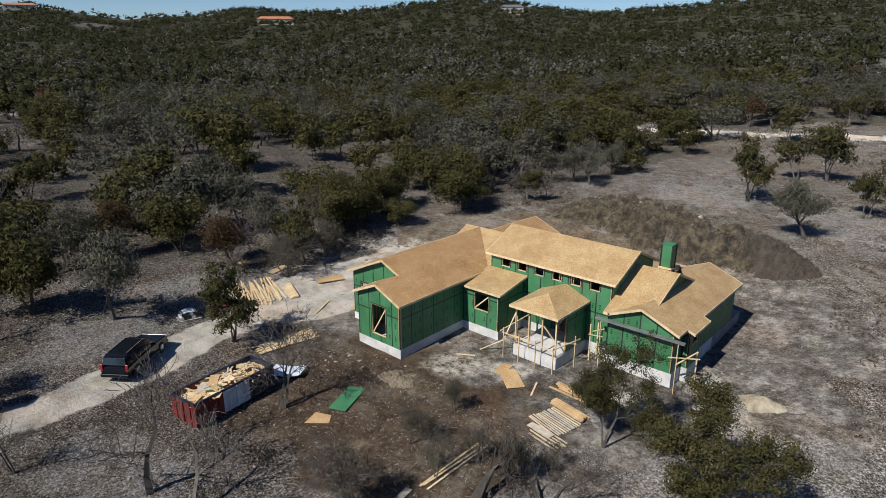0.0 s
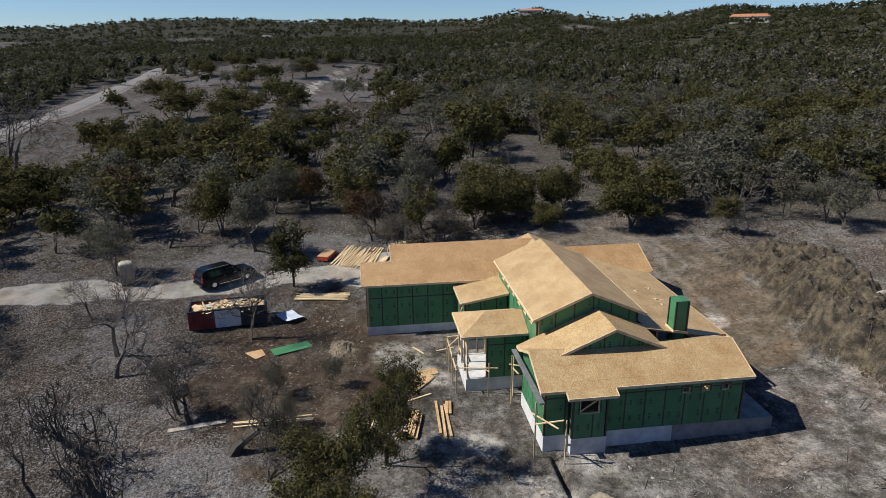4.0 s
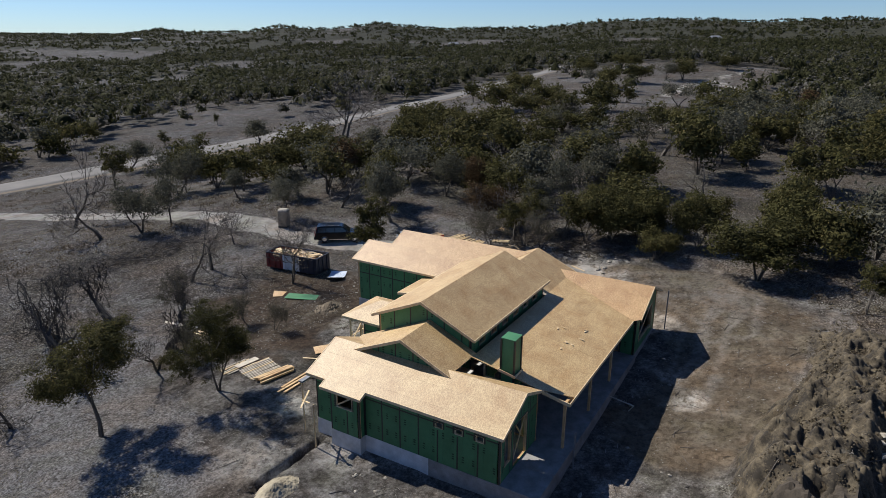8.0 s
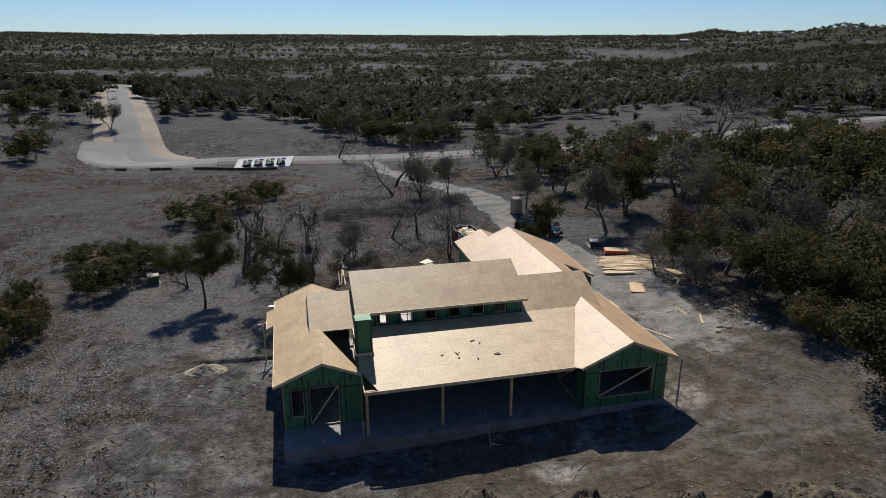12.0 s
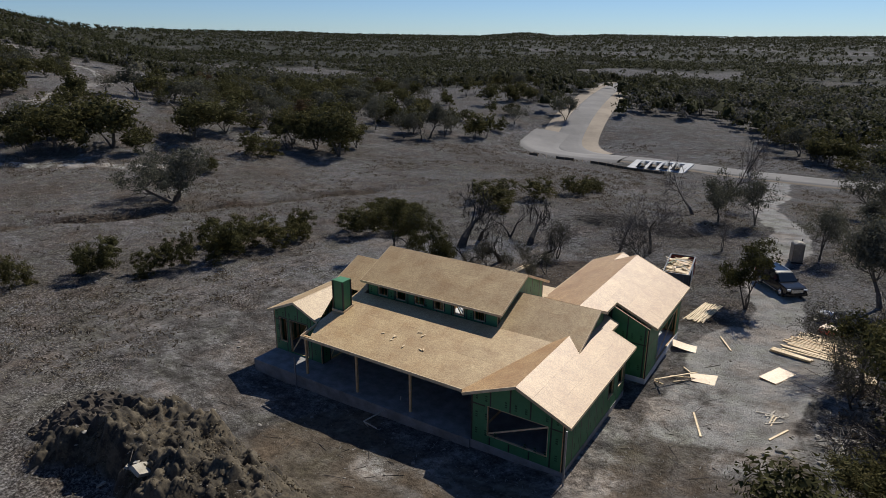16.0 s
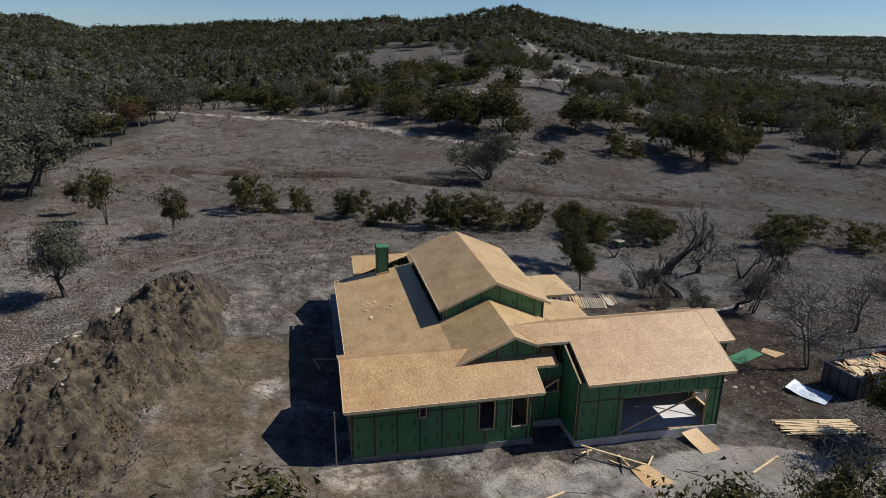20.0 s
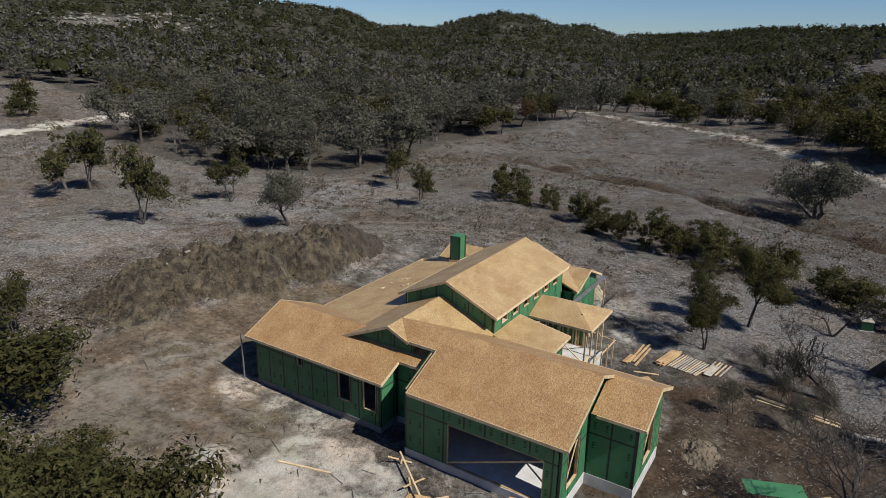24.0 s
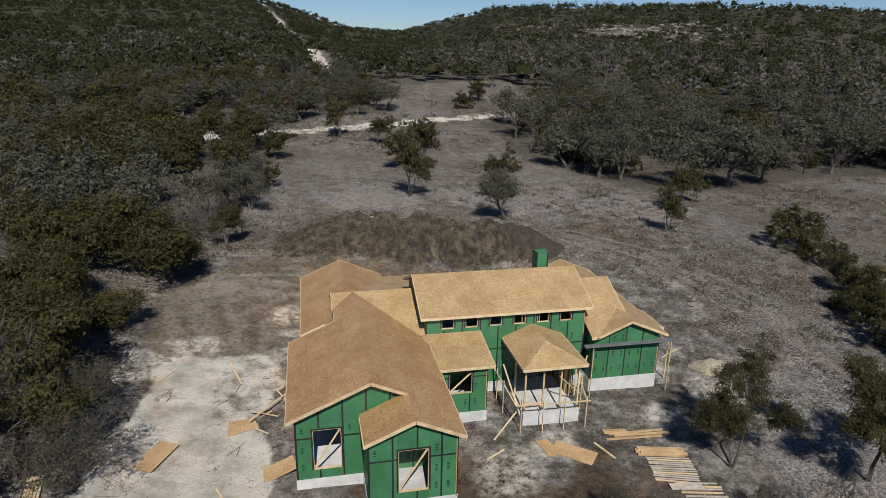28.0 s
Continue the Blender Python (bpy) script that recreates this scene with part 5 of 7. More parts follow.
TREES_EAST = [
    ("bush", 81.8, -53.4, 5.2, 1.44), ("full", 72.7, -67.4, 12.0, 1.28), ("full", 87.4, -68.4, 9.0, 1.30), ("full", 80.9, -69.0, 9.5, 1.36), ("oak", 88.9, -100.7, 9.8, 0.75), ("oak", 77.3, -98.0, 8.0, 0.97),
    ("oak", 73.1, -103.7, 9.5, 0.83), ("full", 101.2, -22.0, 10.7, 1.42), ("full", 98.1, -31.1, 10.9, 1.57), ("full", 96.3, -47.6, 10.0, 1.60), ("full", 100.8, -60.1, 8.3, 1.58), ("oak", 58.7, -161.7, 9.0, 0.90),
    ("bush", 74.8, -34.9, 3.0, 1.09), ("oak", 60.4, 51.4, 7.9, 1.13)]
TREES_NORTH = [
    ("juniper", 0.9, 43.9, 9.2, 0.84), ("juniper", 2.5, 60.9, 8.5, 1.05), ("juniper", 0.8, 83.0, 6.7, 1.29), ("juniper", -5.9, 89.1, 9.5, 1.07), ("juniper", 13.7, 45.1, 7.1, 1.00), ("oak", 53.1, 50.0, 10.2, 1.15),
    ("oak", 49.0, 53.8, 7.9, 1.13), ("oak", 36.9, 54.0, 9.4, 1.01), ("oak", 34.6, 62.0, 9.1, 1.02), ("juniper", -20.8, 25.3, 5.6, 0.90), ("bare", -19.4, 27.9, 4.0, 0.82), ("oak", -19.3, 39.2, 6.4, 1.03),
    ("full", -34.2, 46.4, 6.8, 1.17), ("oak", -21.7, 38.9, 6.0, 0.90), ("oak", -19.9, 46.8, 5.6, 0.91), ("bare", -22.0, 27.6, 4.0, 1.60), ("juniper", 6.1, 63.1, 9.9, 0.94), ("oak", 10.6, 32.0, 6.4, 0.92),
    ("juniper", -0.6, 112.3, 8.1, 0.87), ("full", -30.4, 22.7, 6.7, 1.30)]
TREES_NORTH_EAST = [
    ("juniper", 29.1, 27.0, 6.0, 0.86), ("juniper", 35.7, 35.5, 7.5, 0.79), ("juniper", 40.6, 39.8, 5.6, 0.85)]
TREES_ROAD = [
    ("bare", -2.9, -120.1, 13.9, 0.75), ("bare", 26.8, -211.5, 11.0, 1.25), ("oak", -46.7, -107.5, 6.7, 1.28), ("bush", -22.6, -132.1, 4.0, 1.32)]
TREES_FAR_WEST = [
    ("bare", -74.9, -71.9, 15.6, 1.16), ("full", -64.0, -45.2, 8.3, 1.13), ("full", -73.2, -42.0, 7.6, 1.30), ("full", -105.9, -42.3, 5.9, 1.60), ("full", -116.1, -40.8, 7.5, 1.60), ("full", -84.8, -20.9, 5.3, 1.60),
    ("full", -93.2, -6.9, 5.9, 1.45), ("full", -60.3, 5.4, 10.6, 1.10), ("juniper", -104.2, -38.8, 5.2, 1.60), ("juniper", -109.0, -35.2, 6.0, 1.60), ("juniper", -93.8, -21.2, 4.0, 1.60), ("full", -71.7, -34.5, 7.8, 1.57),
    ("oak", -68.8, -40.3, 5.6, 1.29), ("juniper", -67.6, -123.6, 4.2, 1.12), ("juniper", -93.3, -133.8, 3.8, 0.94)]
TREES_WEST_FIELD = [
    ("full", -110.8, -50.6, 8.3, 1.7), ("full", -169.8, -72.3, 7.7, 1.7), ("full", -164.6, -67.0, 6.9, 1.5), ("full", -242.3, -75.8, 7.8, 1.7), ("full", -238.0, -70.0, 7.0, 1.5), ("full", -194.0, -49.9, 7.9, 1.6), ("oak", -199.0, -55.0, 7.0, 1.4),
    ("full", -214.6, -43.7, 7.7, 1.6), ("full", -233.7, -31.9, 8.8, 1.7), ("oak", -228.5, -37.0, 7.4, 1.4), ("full", -276.0, -22.1, 7.2, 1.8), ("full", -268.1, -66.3, 6.6, 1.8), ("full", -262.0, -60.0, 6.1, 1.7), ("oak", -122.9, -37.9, 4.4, 1.4)]
TREES_DRIVEWAY = [
    ("bare", -7.5, -60.5, 11.6, 0.90), ("oak", -9.5, -49.3, 6.6, 1.00), ("bare", -12.3, -36.3, 4.3, 0.75), ("bush", 16.7, -49.7, 3.2, 1.41), ("bush", 13.1, -56.7, 3.2, 1.47), ("bush", 11.9, -61.2, 2.0, 1.60),
    ("bush", 13.3, -64.2, 2.1, 1.60), ("oak", -13.8, -49.4, 6.9, 0.77), ("oak", -21.8, -37.3, 6.2, 0.85), ("oak", -26.3, -64.1, 8.1, 0.99), ("full", -48.2, -58.2, 8.3, 1.47), ("juniper", -49.9, -69.9, 6.4, 1.26),
    ("oak", -29.4, -42.1, 4.4, 1.42), ("oak", -53.9, -45.0, 6.3, 1.09), ("oak", -26.9, -51.8, 4.5, 0.95), ("oak", -29.1, -66.1, 5.5, 1.01), ("juniper", -33.8, -92.8, 8.8, 1.04), ("bare", -5.8, -51.5, 8.4, 1.15)]
HERO = TREES_FRONT + TREES_HEDGE + TREES_WEST + TREES_WEST_MORE + TREES_EAST + TREES_NORTH + TREES_NORTH_EAST + TREES_ROAD + TREES_FAR_WEST + TREES_WEST_FIELD + TREES_DRIVEWAY
for kind, x, y, hgt, breadth in HERO:
    rich = 11500 if math.hypot(x, y) < 36 and kind != "bush" else 6400 if math.hypot(x, y) < 48 else 3900
    plant(kind, x, y, hgt, rich, None, breadth)


def scatter(r0, r1, spacing, seed):
    rs = np.random.RandomState(seed)
    n = int(math.pi * (r1 * r1 - r0 * r0) / spacing ** 2)
    r = np.sqrt(rs.uniform(r0 * r0, r1 * r1, n))
    a = rs.uniform(0, 2 * np.pi, n)
    x, y = r * np.cos(a), r * np.sin(a)
    az = np.degrees(np.arctan2(-x, y)) % 360
    keep = (rs.uniform(0, 1, n) < cover(x, y)) & (r < 1.08 * np.interp(az, SK[:, 0], SK[:, 2]) + 30)
    return x[keep], y[keep], rs


# woods close by: single trees, and past the nearest few hundred of a kind one joined stand
LIMIT = {"juniper_tree": 225, "live_oak": 190, "bare_tree": 190, "juniper_bush": 120, "brown_oak": 40, "shrub_oak": 120}
x, y, rs = scatter(30, 165, 5.2, 5)
wx, wy, _ = scatter(165, 270, 5.2, 6)
park_az = np.degrees(np.arctan2(-wx, wy)) % 360
inside = (park_az > 203) & (park_az < 264)
x, y = np.append(x, wx[inside]), np.append(y, wy[inside])
nearest = np.argsort(np.hypot(x, y))
hero_xy = np.array([(h[1], h[2]) for h in HERO])
planted, stand = collections.Counter(), collections.defaultdict(list)
for px, py in zip(x[nearest], y[nearest]):
    if np.min(np.hypot(hero_xy[:, 0] - px, hero_xy[:, 1] - py)) < 3.2:
        continue
    az = math.degrees(math.atan2(-px, py)) % 360
    u = rs.uniform()
    grey = 0.66 if 285 < az < 350 else 0.32 + 0.25 * float(fbm(px / 30.0, py / 30.0, 2, 92))
    kind = ("oak" if u < grey * 0.52 else "thin" if u < grey * 0.68 else "bare") if u < grey else ("bush" if rs.uniform() < 0.25 else "full" if rs.uniform() < 0.55 else "juniper")
    if kind == "oak" and rs.uniform() < 0.025:
        kind = "rust"
    hgt = {"oak": rs.uniform(6.0, 8.6) * (1.2 if 285 < az < 350 else 1.0), "rust": 7.0, "thin": rs.uniform(4.6, 6.6), "bare": rs.uniform(4.6, 7.0), "bush": rs.uniform(3.6, 5.2), "juniper": rs.uniform(5.6, 8.2), "full": rs.uniform(5.2, 7.6)}[kind]
    variant, breadth, name = int(rs.randint(3)), float(rs.uniform(1.0, 1.4)), KINDS[kind][2]
    if planted[name] < LIMIT[name]:
        planted[name] += 1
        plant(kind, float(px), float(py), hgt, 1900 if kind != "bare" else 900, variant, breadth)
    else:
        stand[name].append((kind, float(px), float(py), hgt, variant, breadth, float(rs.uniform(0, 360))))


def arrays(me):
    v = np.empty(len(me.vertices) * 3, np.float32)
    me.vertices.foreach_get("co", v)
    t = np.empty(len(me.loops), np.int32)
    me.loops.foreach_get("vertex_index", t)
    return v.reshape(-1, 3), t.reshape(len(me.polygons), -1)


LOW = {}
STANDS = {"juniper_tree": ("juniper_stand", "stand of dark olive junipers on the slope"), "live_oak": ("oak_stand", "stand of grey-green live oaks on the slope"), "bare_tree": ("bare_stand", "leafless grey trees among the woods"),
          "juniper_bush": ("bush_stand", "low dark junipers among the woods"), "brown_oak": ("brown_oak_stand", "brown-leaved oaks among the woods"), "shrub_oak": ("shrub_oak_stand", "thin shrubby oaks among the woods")}
for name, trees in stand.items():
    many, rs = {"trunk": [], "crown": []}, np.random.RandomState(3)
    for kind, px, py, hgt, variant, breadth, turn in trees:
        if (kind, variant) not in LOW:
            LOW[kind, variant] = tree_meshes(kind, variant * 7 + 1, 900)
        m = np.array(pose(px, py, gz(px, py) - 0.05, 0, 0, turn) @ Matrix.Diagonal((hgt * breadth, hgt * breadth, hgt, 1)))
        for which, me in zip(("trunk", "crown"), LOW[kind, variant]):
            if not len(me.polygons):
                continue
            v, f = arrays(me)
            many[which].append((v @ m[:3, :3].T + m[:3, 3], f, me.materials[0]))
    top = thing(STANDS[name][0], STANDS[name][1], "woods", kind="stuff")
    for which, pieces in many.items():
        if not pieces:
            continue
        start = np.cumsum([0] + [len(p[0]) for p in pieces])
        v, f = np.concatenate([p[0] for p in pieces]), np.concatenate([p[1] + k for p, k in zip(pieces, start)])
        tint = np.concatenate([np.full(len(p[0]), rs.uniform(0, 0.35)) for p in pieces])
        ob = new(which, fast_mesh(which, v, f, pieces[0][2], tint if which == "crown" else None))
        ob.parent = top


ring = [(math.cos(a), math.sin(a)) for a in np.linspace(0, 2 * math.pi, 5, endpoint=False)]
CORE = np.array([(0, 0, 1.0)] + [(0.66 * c_, 0.66 * s_, 0.72) for c_, s_ in ring] + [(1.0 * c_, 1.0 * s_, 0.05) for c_, s_ in ring])
CORE_FACES = np.array([(0, 1 + k, 1 + (k + 1) % 5) for k in range(5)] + [(1 + k, 6 + k, 6 + (k + 1) % 5) for k in range(5)] + [(1 + k, 6 + (k + 1) % 5, 1 + (k + 1) % 5) for k in range(5)])


def woods(name, r0, r1, spacing, per, size, height, seed, label, broad=1.0):
    """Far woods in one mesh: each tree a ragged heap of leaf sprays."""
    x, y, rs = scatter(r0, r1, spacing, seed)
    turn_ = np.degrees(np.arctan2(-x, y)) % 360
    free = (turn_ < 203) | (turn_ > 264) | (np.hypot(x, y) > 270)
    x, y = x[free], y[free]
    n = len(x)
    hgt = rs.uniform(0.5, 1.2, n) * height * (1 + 0.18 * fbm(x / 25.0, y / 25.0, 2, 91))
    wide = hgt * rs.uniform(0.40, 0.60, n) * broad
    z = ground_z(x, y)
    e = rs.normal(0, 1, (n, per, 3))
    e /= np.linalg.norm(e, axis=2)[:, :, None]
    e[:, :, 2] = np.abs(e[:, :, 2]) * 0.75 - 0.25
    rad = rs.uniform(0.55, 1.1, (n, per, 1))
    c = e * rad * np.stack([wide, wide, hgt * 0.8], -1)[:, None, :] + np.stack([x, y, z + hgt * 0.52], -1)[:, None, :]
    c = c.reshape(-1, 3)
    v, f = leaf_cards(c, rs.uniform(0.6, 1.35, len(c)) * size, rs, (e + np.array([0, 0, 0.25])).reshape(-1, 3), 0.6, 0.62)
    # the dense heart of each crown, which also carries its inner shade
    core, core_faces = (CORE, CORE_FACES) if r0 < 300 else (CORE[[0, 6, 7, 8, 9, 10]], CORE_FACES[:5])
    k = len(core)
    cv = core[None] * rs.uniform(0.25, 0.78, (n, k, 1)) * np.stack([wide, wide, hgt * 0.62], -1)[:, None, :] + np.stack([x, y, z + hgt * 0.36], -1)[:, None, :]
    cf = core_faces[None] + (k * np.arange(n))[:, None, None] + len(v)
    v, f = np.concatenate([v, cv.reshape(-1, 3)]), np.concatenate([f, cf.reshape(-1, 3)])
    az = np.degrees(np.arctan2(-x, y)) % 360
    grey = np.where((az > 285) & (az < 350), 0.60, 0.20) + 0.34 * fbm(x / 42.0, y / 42.0, 3, 90)
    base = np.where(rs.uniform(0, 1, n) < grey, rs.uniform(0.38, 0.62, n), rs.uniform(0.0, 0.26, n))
    # hearts tinted darker than the sprays: crown shade painted into the colour
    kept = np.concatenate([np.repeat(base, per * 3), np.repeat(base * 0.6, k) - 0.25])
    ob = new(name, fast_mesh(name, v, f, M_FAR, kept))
    return tagged(ob, label, "woods", kind="stuff")


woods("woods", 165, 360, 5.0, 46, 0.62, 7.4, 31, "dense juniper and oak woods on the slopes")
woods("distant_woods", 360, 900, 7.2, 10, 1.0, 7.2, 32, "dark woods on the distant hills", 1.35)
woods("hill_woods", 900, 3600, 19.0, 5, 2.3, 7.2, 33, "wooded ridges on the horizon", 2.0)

# ---- road, culvert, fence ----
def strip_road(name, line, half, lift, material, label, category, dense=4.0):
    pts = [Vector((*p, 0)) for p in line]
    fine = []
    for p, q in zip(pts, pts[1:]):
        n = max(int((q - p).length / dense), 1)
        fine += [p.lerp(q, k / n) for k in range(n)]
    fine.append(pts[-1])
    for _ in range(6):
        fine = [fine[0]] + [(a + b * 2 + c) / 4 for a, b, c in zip(fine, fine[1:], fine[2:])] + [fine[-1]]
    rows, faces, width = [], [], 9
    for k, p in enumerate(fine):
        d = (fine[min(k + 1, len(fine) - 1)] - fine[max(k - 1, 0)]).normalized()
        s = Vector((-d.y, d.x, 0))
        zc_ = gz(p.x, p.y)
        for j in range(width):
            u = (j / (width - 1) * 2 - 1) * half
            q = p + s * u
            edge = 1.2 if j in (0, width - 1) else 0.0
            rows.append((q.x, q.y, max(gz(q.x, q.y), zc_ - 0.6) + lift * (1 - (u / half) ** 2 * 0.35) - edge))
    for k in range(len(fine) - 1):
        for j in range(width - 1):
            a = k * width + j
            faces.append((a, a + 1, a + width + 1, a + width))
    ob = mesh_from(name, rows, faces, material)
    for p in ob.data.polygons:
        p.use_smooth = True
    return tagged(ob, label, category, kind="structure")


M_SHOULDER = plain("tan_shoulder", (0.135, 0.108, 0.080), (0.255, 0.212, 0.162), 0.1, 0.95, fine=6)
strip_road("road_shoulder", LANE[:10], 6.0, 0.20, M_SHOULDER, "bare tan earth graded beside the new road", "shoulder")
strip_road("road_shoulder", LANE[9:], 11.0, 0.22, M_SHOULDER, "bare tan earth graded beside the new road", "shoulder")
strip_road("road", LANE, 5.0, 0.42, M_ROAD, "new grey chip-sealed country road", "road")
strip_road("road", [(26, -121.5), (40, -120.5), (49, -122.5), (54.5, -129), (56, -138), (57, -148)], 7.0, 0.62, M_ROAD, "widened grey road at the junction stub", "road")

culvert = thing("culvert_headwall", "pale concrete culvert headwall with four dark pipe mouths", "culvert", (15, -113.5, gz(15, -113.5) - 0.2), 8)
bm = bmesh.new()
LONG, RUN, RISE = 13.0, 4.6, 1.7
for k in range(5):
    x0 = -LONG / 2 + k * LONG / 5 + (0 if k == 0 else 0.85)
    x1 = -LONG / 2 + (k + 1) * LONG / 5 - (0 if k == 4 else 0.85) + (0.85 if k < 4 else 0)
    x1 = x1 if k == 4 else -LONG / 2 + (k + 1) * LONG / 5 - 0.85
    vs = [bm.verts.new(p) for p in ((x0 + 1, RUN / 2, 0.0), (x1 + 1, RUN / 2, 0.0), (x1 - 1, -RUN / 2, RISE), (x0 - 1, -RUN / 2, RISE))]
    bm.faces.new(vs)
for k in range(1, 5):
    xm = -LONG / 2 + k * LONG / 5
    for a, b_ in ((-1.0, -0.78), (0.55, 1.0)):
        za, zb = (1 - (a + 1) / 2) * RISE, (1 - (b_ + 1) / 2) * RISE
        ya, yb = a * RUN / 2, b_ * RUN / 2
        bm.faces.new([bm.verts.new(p) for p in ((xm - 0.85 + a, yb, zb), (xm + 0.85 + b_, yb, zb), (xm + 0.85 + a, ya, za), (xm - 0.85 + a, ya, za))])
r = bmesh.ops.extrude_face_region(bm, geom=list(bm.faces))
for v in [g for g in r["geom"] if isinstance(g, bmesh.types.BMVert)]:
    v.co.z -= 0.35
part("apron", bm, M_CONC_W, culvert)
for k in range(1, 5):
    bm = bmesh.new()
    bmesh.ops.create_cone(bm, cap_ends=False, segments=20, radius1=0.84, radius2=0.84, depth=5.0)
    bmesh.ops.rotate(bm, verts=bm.verts, cent=(0, 0, 0), matrix=Matrix.Rotation(radians(90), 3, "X"))
    bmesh.ops.translate(bm, verts=bm.verts, vec=(-LONG / 2 + k * LONG / 5, -1.2, 0.75))
    part("pipe", bm, M_TAPE, culvert, "black corrugated pipe")
fence = thing("silt_fence", "low black silt fence cloth on short stakes beside the culvert", "fence", (19, -107, gz(19, -107)))
prev = None
for k in range(16):
    x, y = 12 + k * 2.3, -107.0 + 1.3 * math.sin(k * 0.5) - 0.25 * k
    z = gz(x, y)
    beam("stake", (x - 19, y + 107, z - gz(19, -107) - 0.1), (x - 19, y + 107, z - gz(19, -107) + 0.85), 0.06, 0.06, M_LUMBER, fence)
    if prev and k not in (9, 10, 13, 14):
        beam("cloth", prev, (x - 19, y + 107, z - gz(19, -107) + 0.35), 0.03, 0.6, M_TAPE, fence)
    prev = (x - 19, y + 107, z - gz(19, -107) + 0.35)


# ---- lumber ----
def lumber(label, x, y, turn, rows, length, w=0.09, h=0.04, gap=0.02, layers=1, mats=(M_LUMBER_PALE,), jitter=0.06, name="lumber_stack", skew=2.0, group="lumber piles"):
    """Boards lying side by side; turn: the way they point."""
    ob = thing(name, label, "lumber", (x, y, gz(x, y)), turn, group)
    lr = random.Random(int(abs(x) * 31 + abs(y) * 17))
    base = gz(x, y)
    meshes = {}
    for layer in range(layers):
        for k in range(max(rows - layer, 2)):
            mt = mats[lr.randrange(len(mats))]
            if mt not in meshes:
                bm = bmesh.new()
                add_box(bm, (-length / 2, -w / 2, 0), (length / 2, w / 2, h))
                b0 = part("board", bm, mt, ob)
                meshes[mt] = b0.data
            else:
                b0 = new("board", meshes[mt])
                b0.parent = ob
            off = (k - (rows - 1) / 2) * (w + gap)
            m_ = pose(lr.uniform(-1, 1) * jitter * length * 0.5, off + lr.uniform(-0.01, 0.01), 0.03 + layer * (h + 0.004) + lr.uniform(0, 0.012), 0, 0, lr.uniform(-skew, skew))
            px, py = (pose(x, y, 0, 0, 0, turn) @ m_).translation[:2]
            ca, sa = math.cos(radians(turn)) * length / 2, math.sin(radians(turn)) * length / 2
            z0, z1 = gz(px - ca, py - sa), gz(px + ca, py + sa)
            up = max(gz(px, py), (z0 + z1) / 2) - base
            b0.matrix_local = Matrix.Translation((0, 0, up)) @ m_ @ Matrix.Rotation(-math.atan2(z1 - z0, length), 4, "Y")
    return ob


def sheet(label, x, y, turn, n=1, size=(2.44, 1.22), material=M_OSB2, name="board_sheet", tilt=(0, 0), z=None, cut=0.0):
    """Flat boards on the ground, one on another."""
    ob = thing(name, label, "board", (x, y, (gz(x, y) if z is None else z) + 0.01), turn, "sheets on the ground")
    sr = random.Random(int(abs(x) * 13 + abs(y) * 7))
    for k in range(n):
        bm = bmesh.new()
        a, b_ = size[0] / 2, size[1] / 2
        vs = [bm.verts.new(p) for p in ((-a, -b_, 0), (a, -b_, 0), (a, b_ - cut * b_, 0), (-a + cut * a, b_, 0))]
        f = bm.faces.new(vs)
        r = bmesh.ops.extrude_face_region(bm, geom=[f])
        for v in [g for g in r["geom"] if isinstance(g, bmesh.types.BMVert)]:
            v.co.z += 0.014
        s = part("sheet", bm, material, ob)
        s.matrix_local = pose(sr.uniform(-0.06, 0.06) * (k > 0), sr.uniform(-0.06, 0.06) * (k > 0), 0.03 + k * 0.02, tilt[0], tilt[1], sr.uniform(-4, 4) * (k > 0))
    return ob


W3 = (M_WEATHERED, M_LUMBER_PALE, M_WEATHERED)
lumber("row of weathered grey boards lying near the porch", 7.0, -12.1, -14, 12, 2.5, 0.09, 0.04, 0.10, 1, W3, 0.05)
lumber("spread of grey boards beside a whitish panel", 7.6, -13.9, -10, 5, 2.3, 0.10, 0.05, 0.16, 1, W3, 0.10, skew=5)
sheet("whitish board panel lying on grey boards", 6.9, -13.6, -8, 1, (1.8, 0.55), M_WEATHERED, z=gz(6.9, -13.6) + 0.09)
lumber("thick brown beams stacked beside the grey boards", 7.1, -10.5, -14, 4, 2.7, 0.15, 0.13, 0.05, 2, (M_LUMBER,), 0.10)
lumber("loose brown planks on bare earth before the house", 6.7, -8.6, -2, 3, 3.6, 0.16, 0.06, 0.14, 1, (M_LUMBER,), 0.25, skew=4)
lumber("two short brown planks on bare earth", 5.4, -8.1, -8, 2, 1.5, 0.18, 0.09, 0.04, 1, (M_LUMBER,), 0.05)
lumber("pale wood offcuts thrown together by the trees", -21.6, -0.6, 20, 9, 1.1, 0.07, 0.04, 0.08, 1, (M_LUMBER_PALE, M_WEATHERED), 0.5, skew=75)
lumber("pale wood offcuts thrown together at the woods' edge", -25.4, -7.4, 70, 8, 1.2, 0.07, 0.04, 0.08, 1, (M_LUMBER_PALE, M_WEATHERED), 0.5, skew=75)
lumber("long pale boards lying in the dry brush", 4.9, -19.3, 86, 3, 5.0, 0.12, 0.05, 0.14, 1, (M_LUMBER_PALE,), 0.05)
sheet("long whitish offcut of board lying on sticks", 4.5, -24.1, 100, 1, (3.5, 0.42), M_WEATHERED)
lumber("scattered pile of pale framing studs by the driveway", -14.4, -17.0, 84, 13, 4.6, 0.09, 0.045, 0.03, 2, (M_LUMBER_PALE,), 0.12, skew=6)
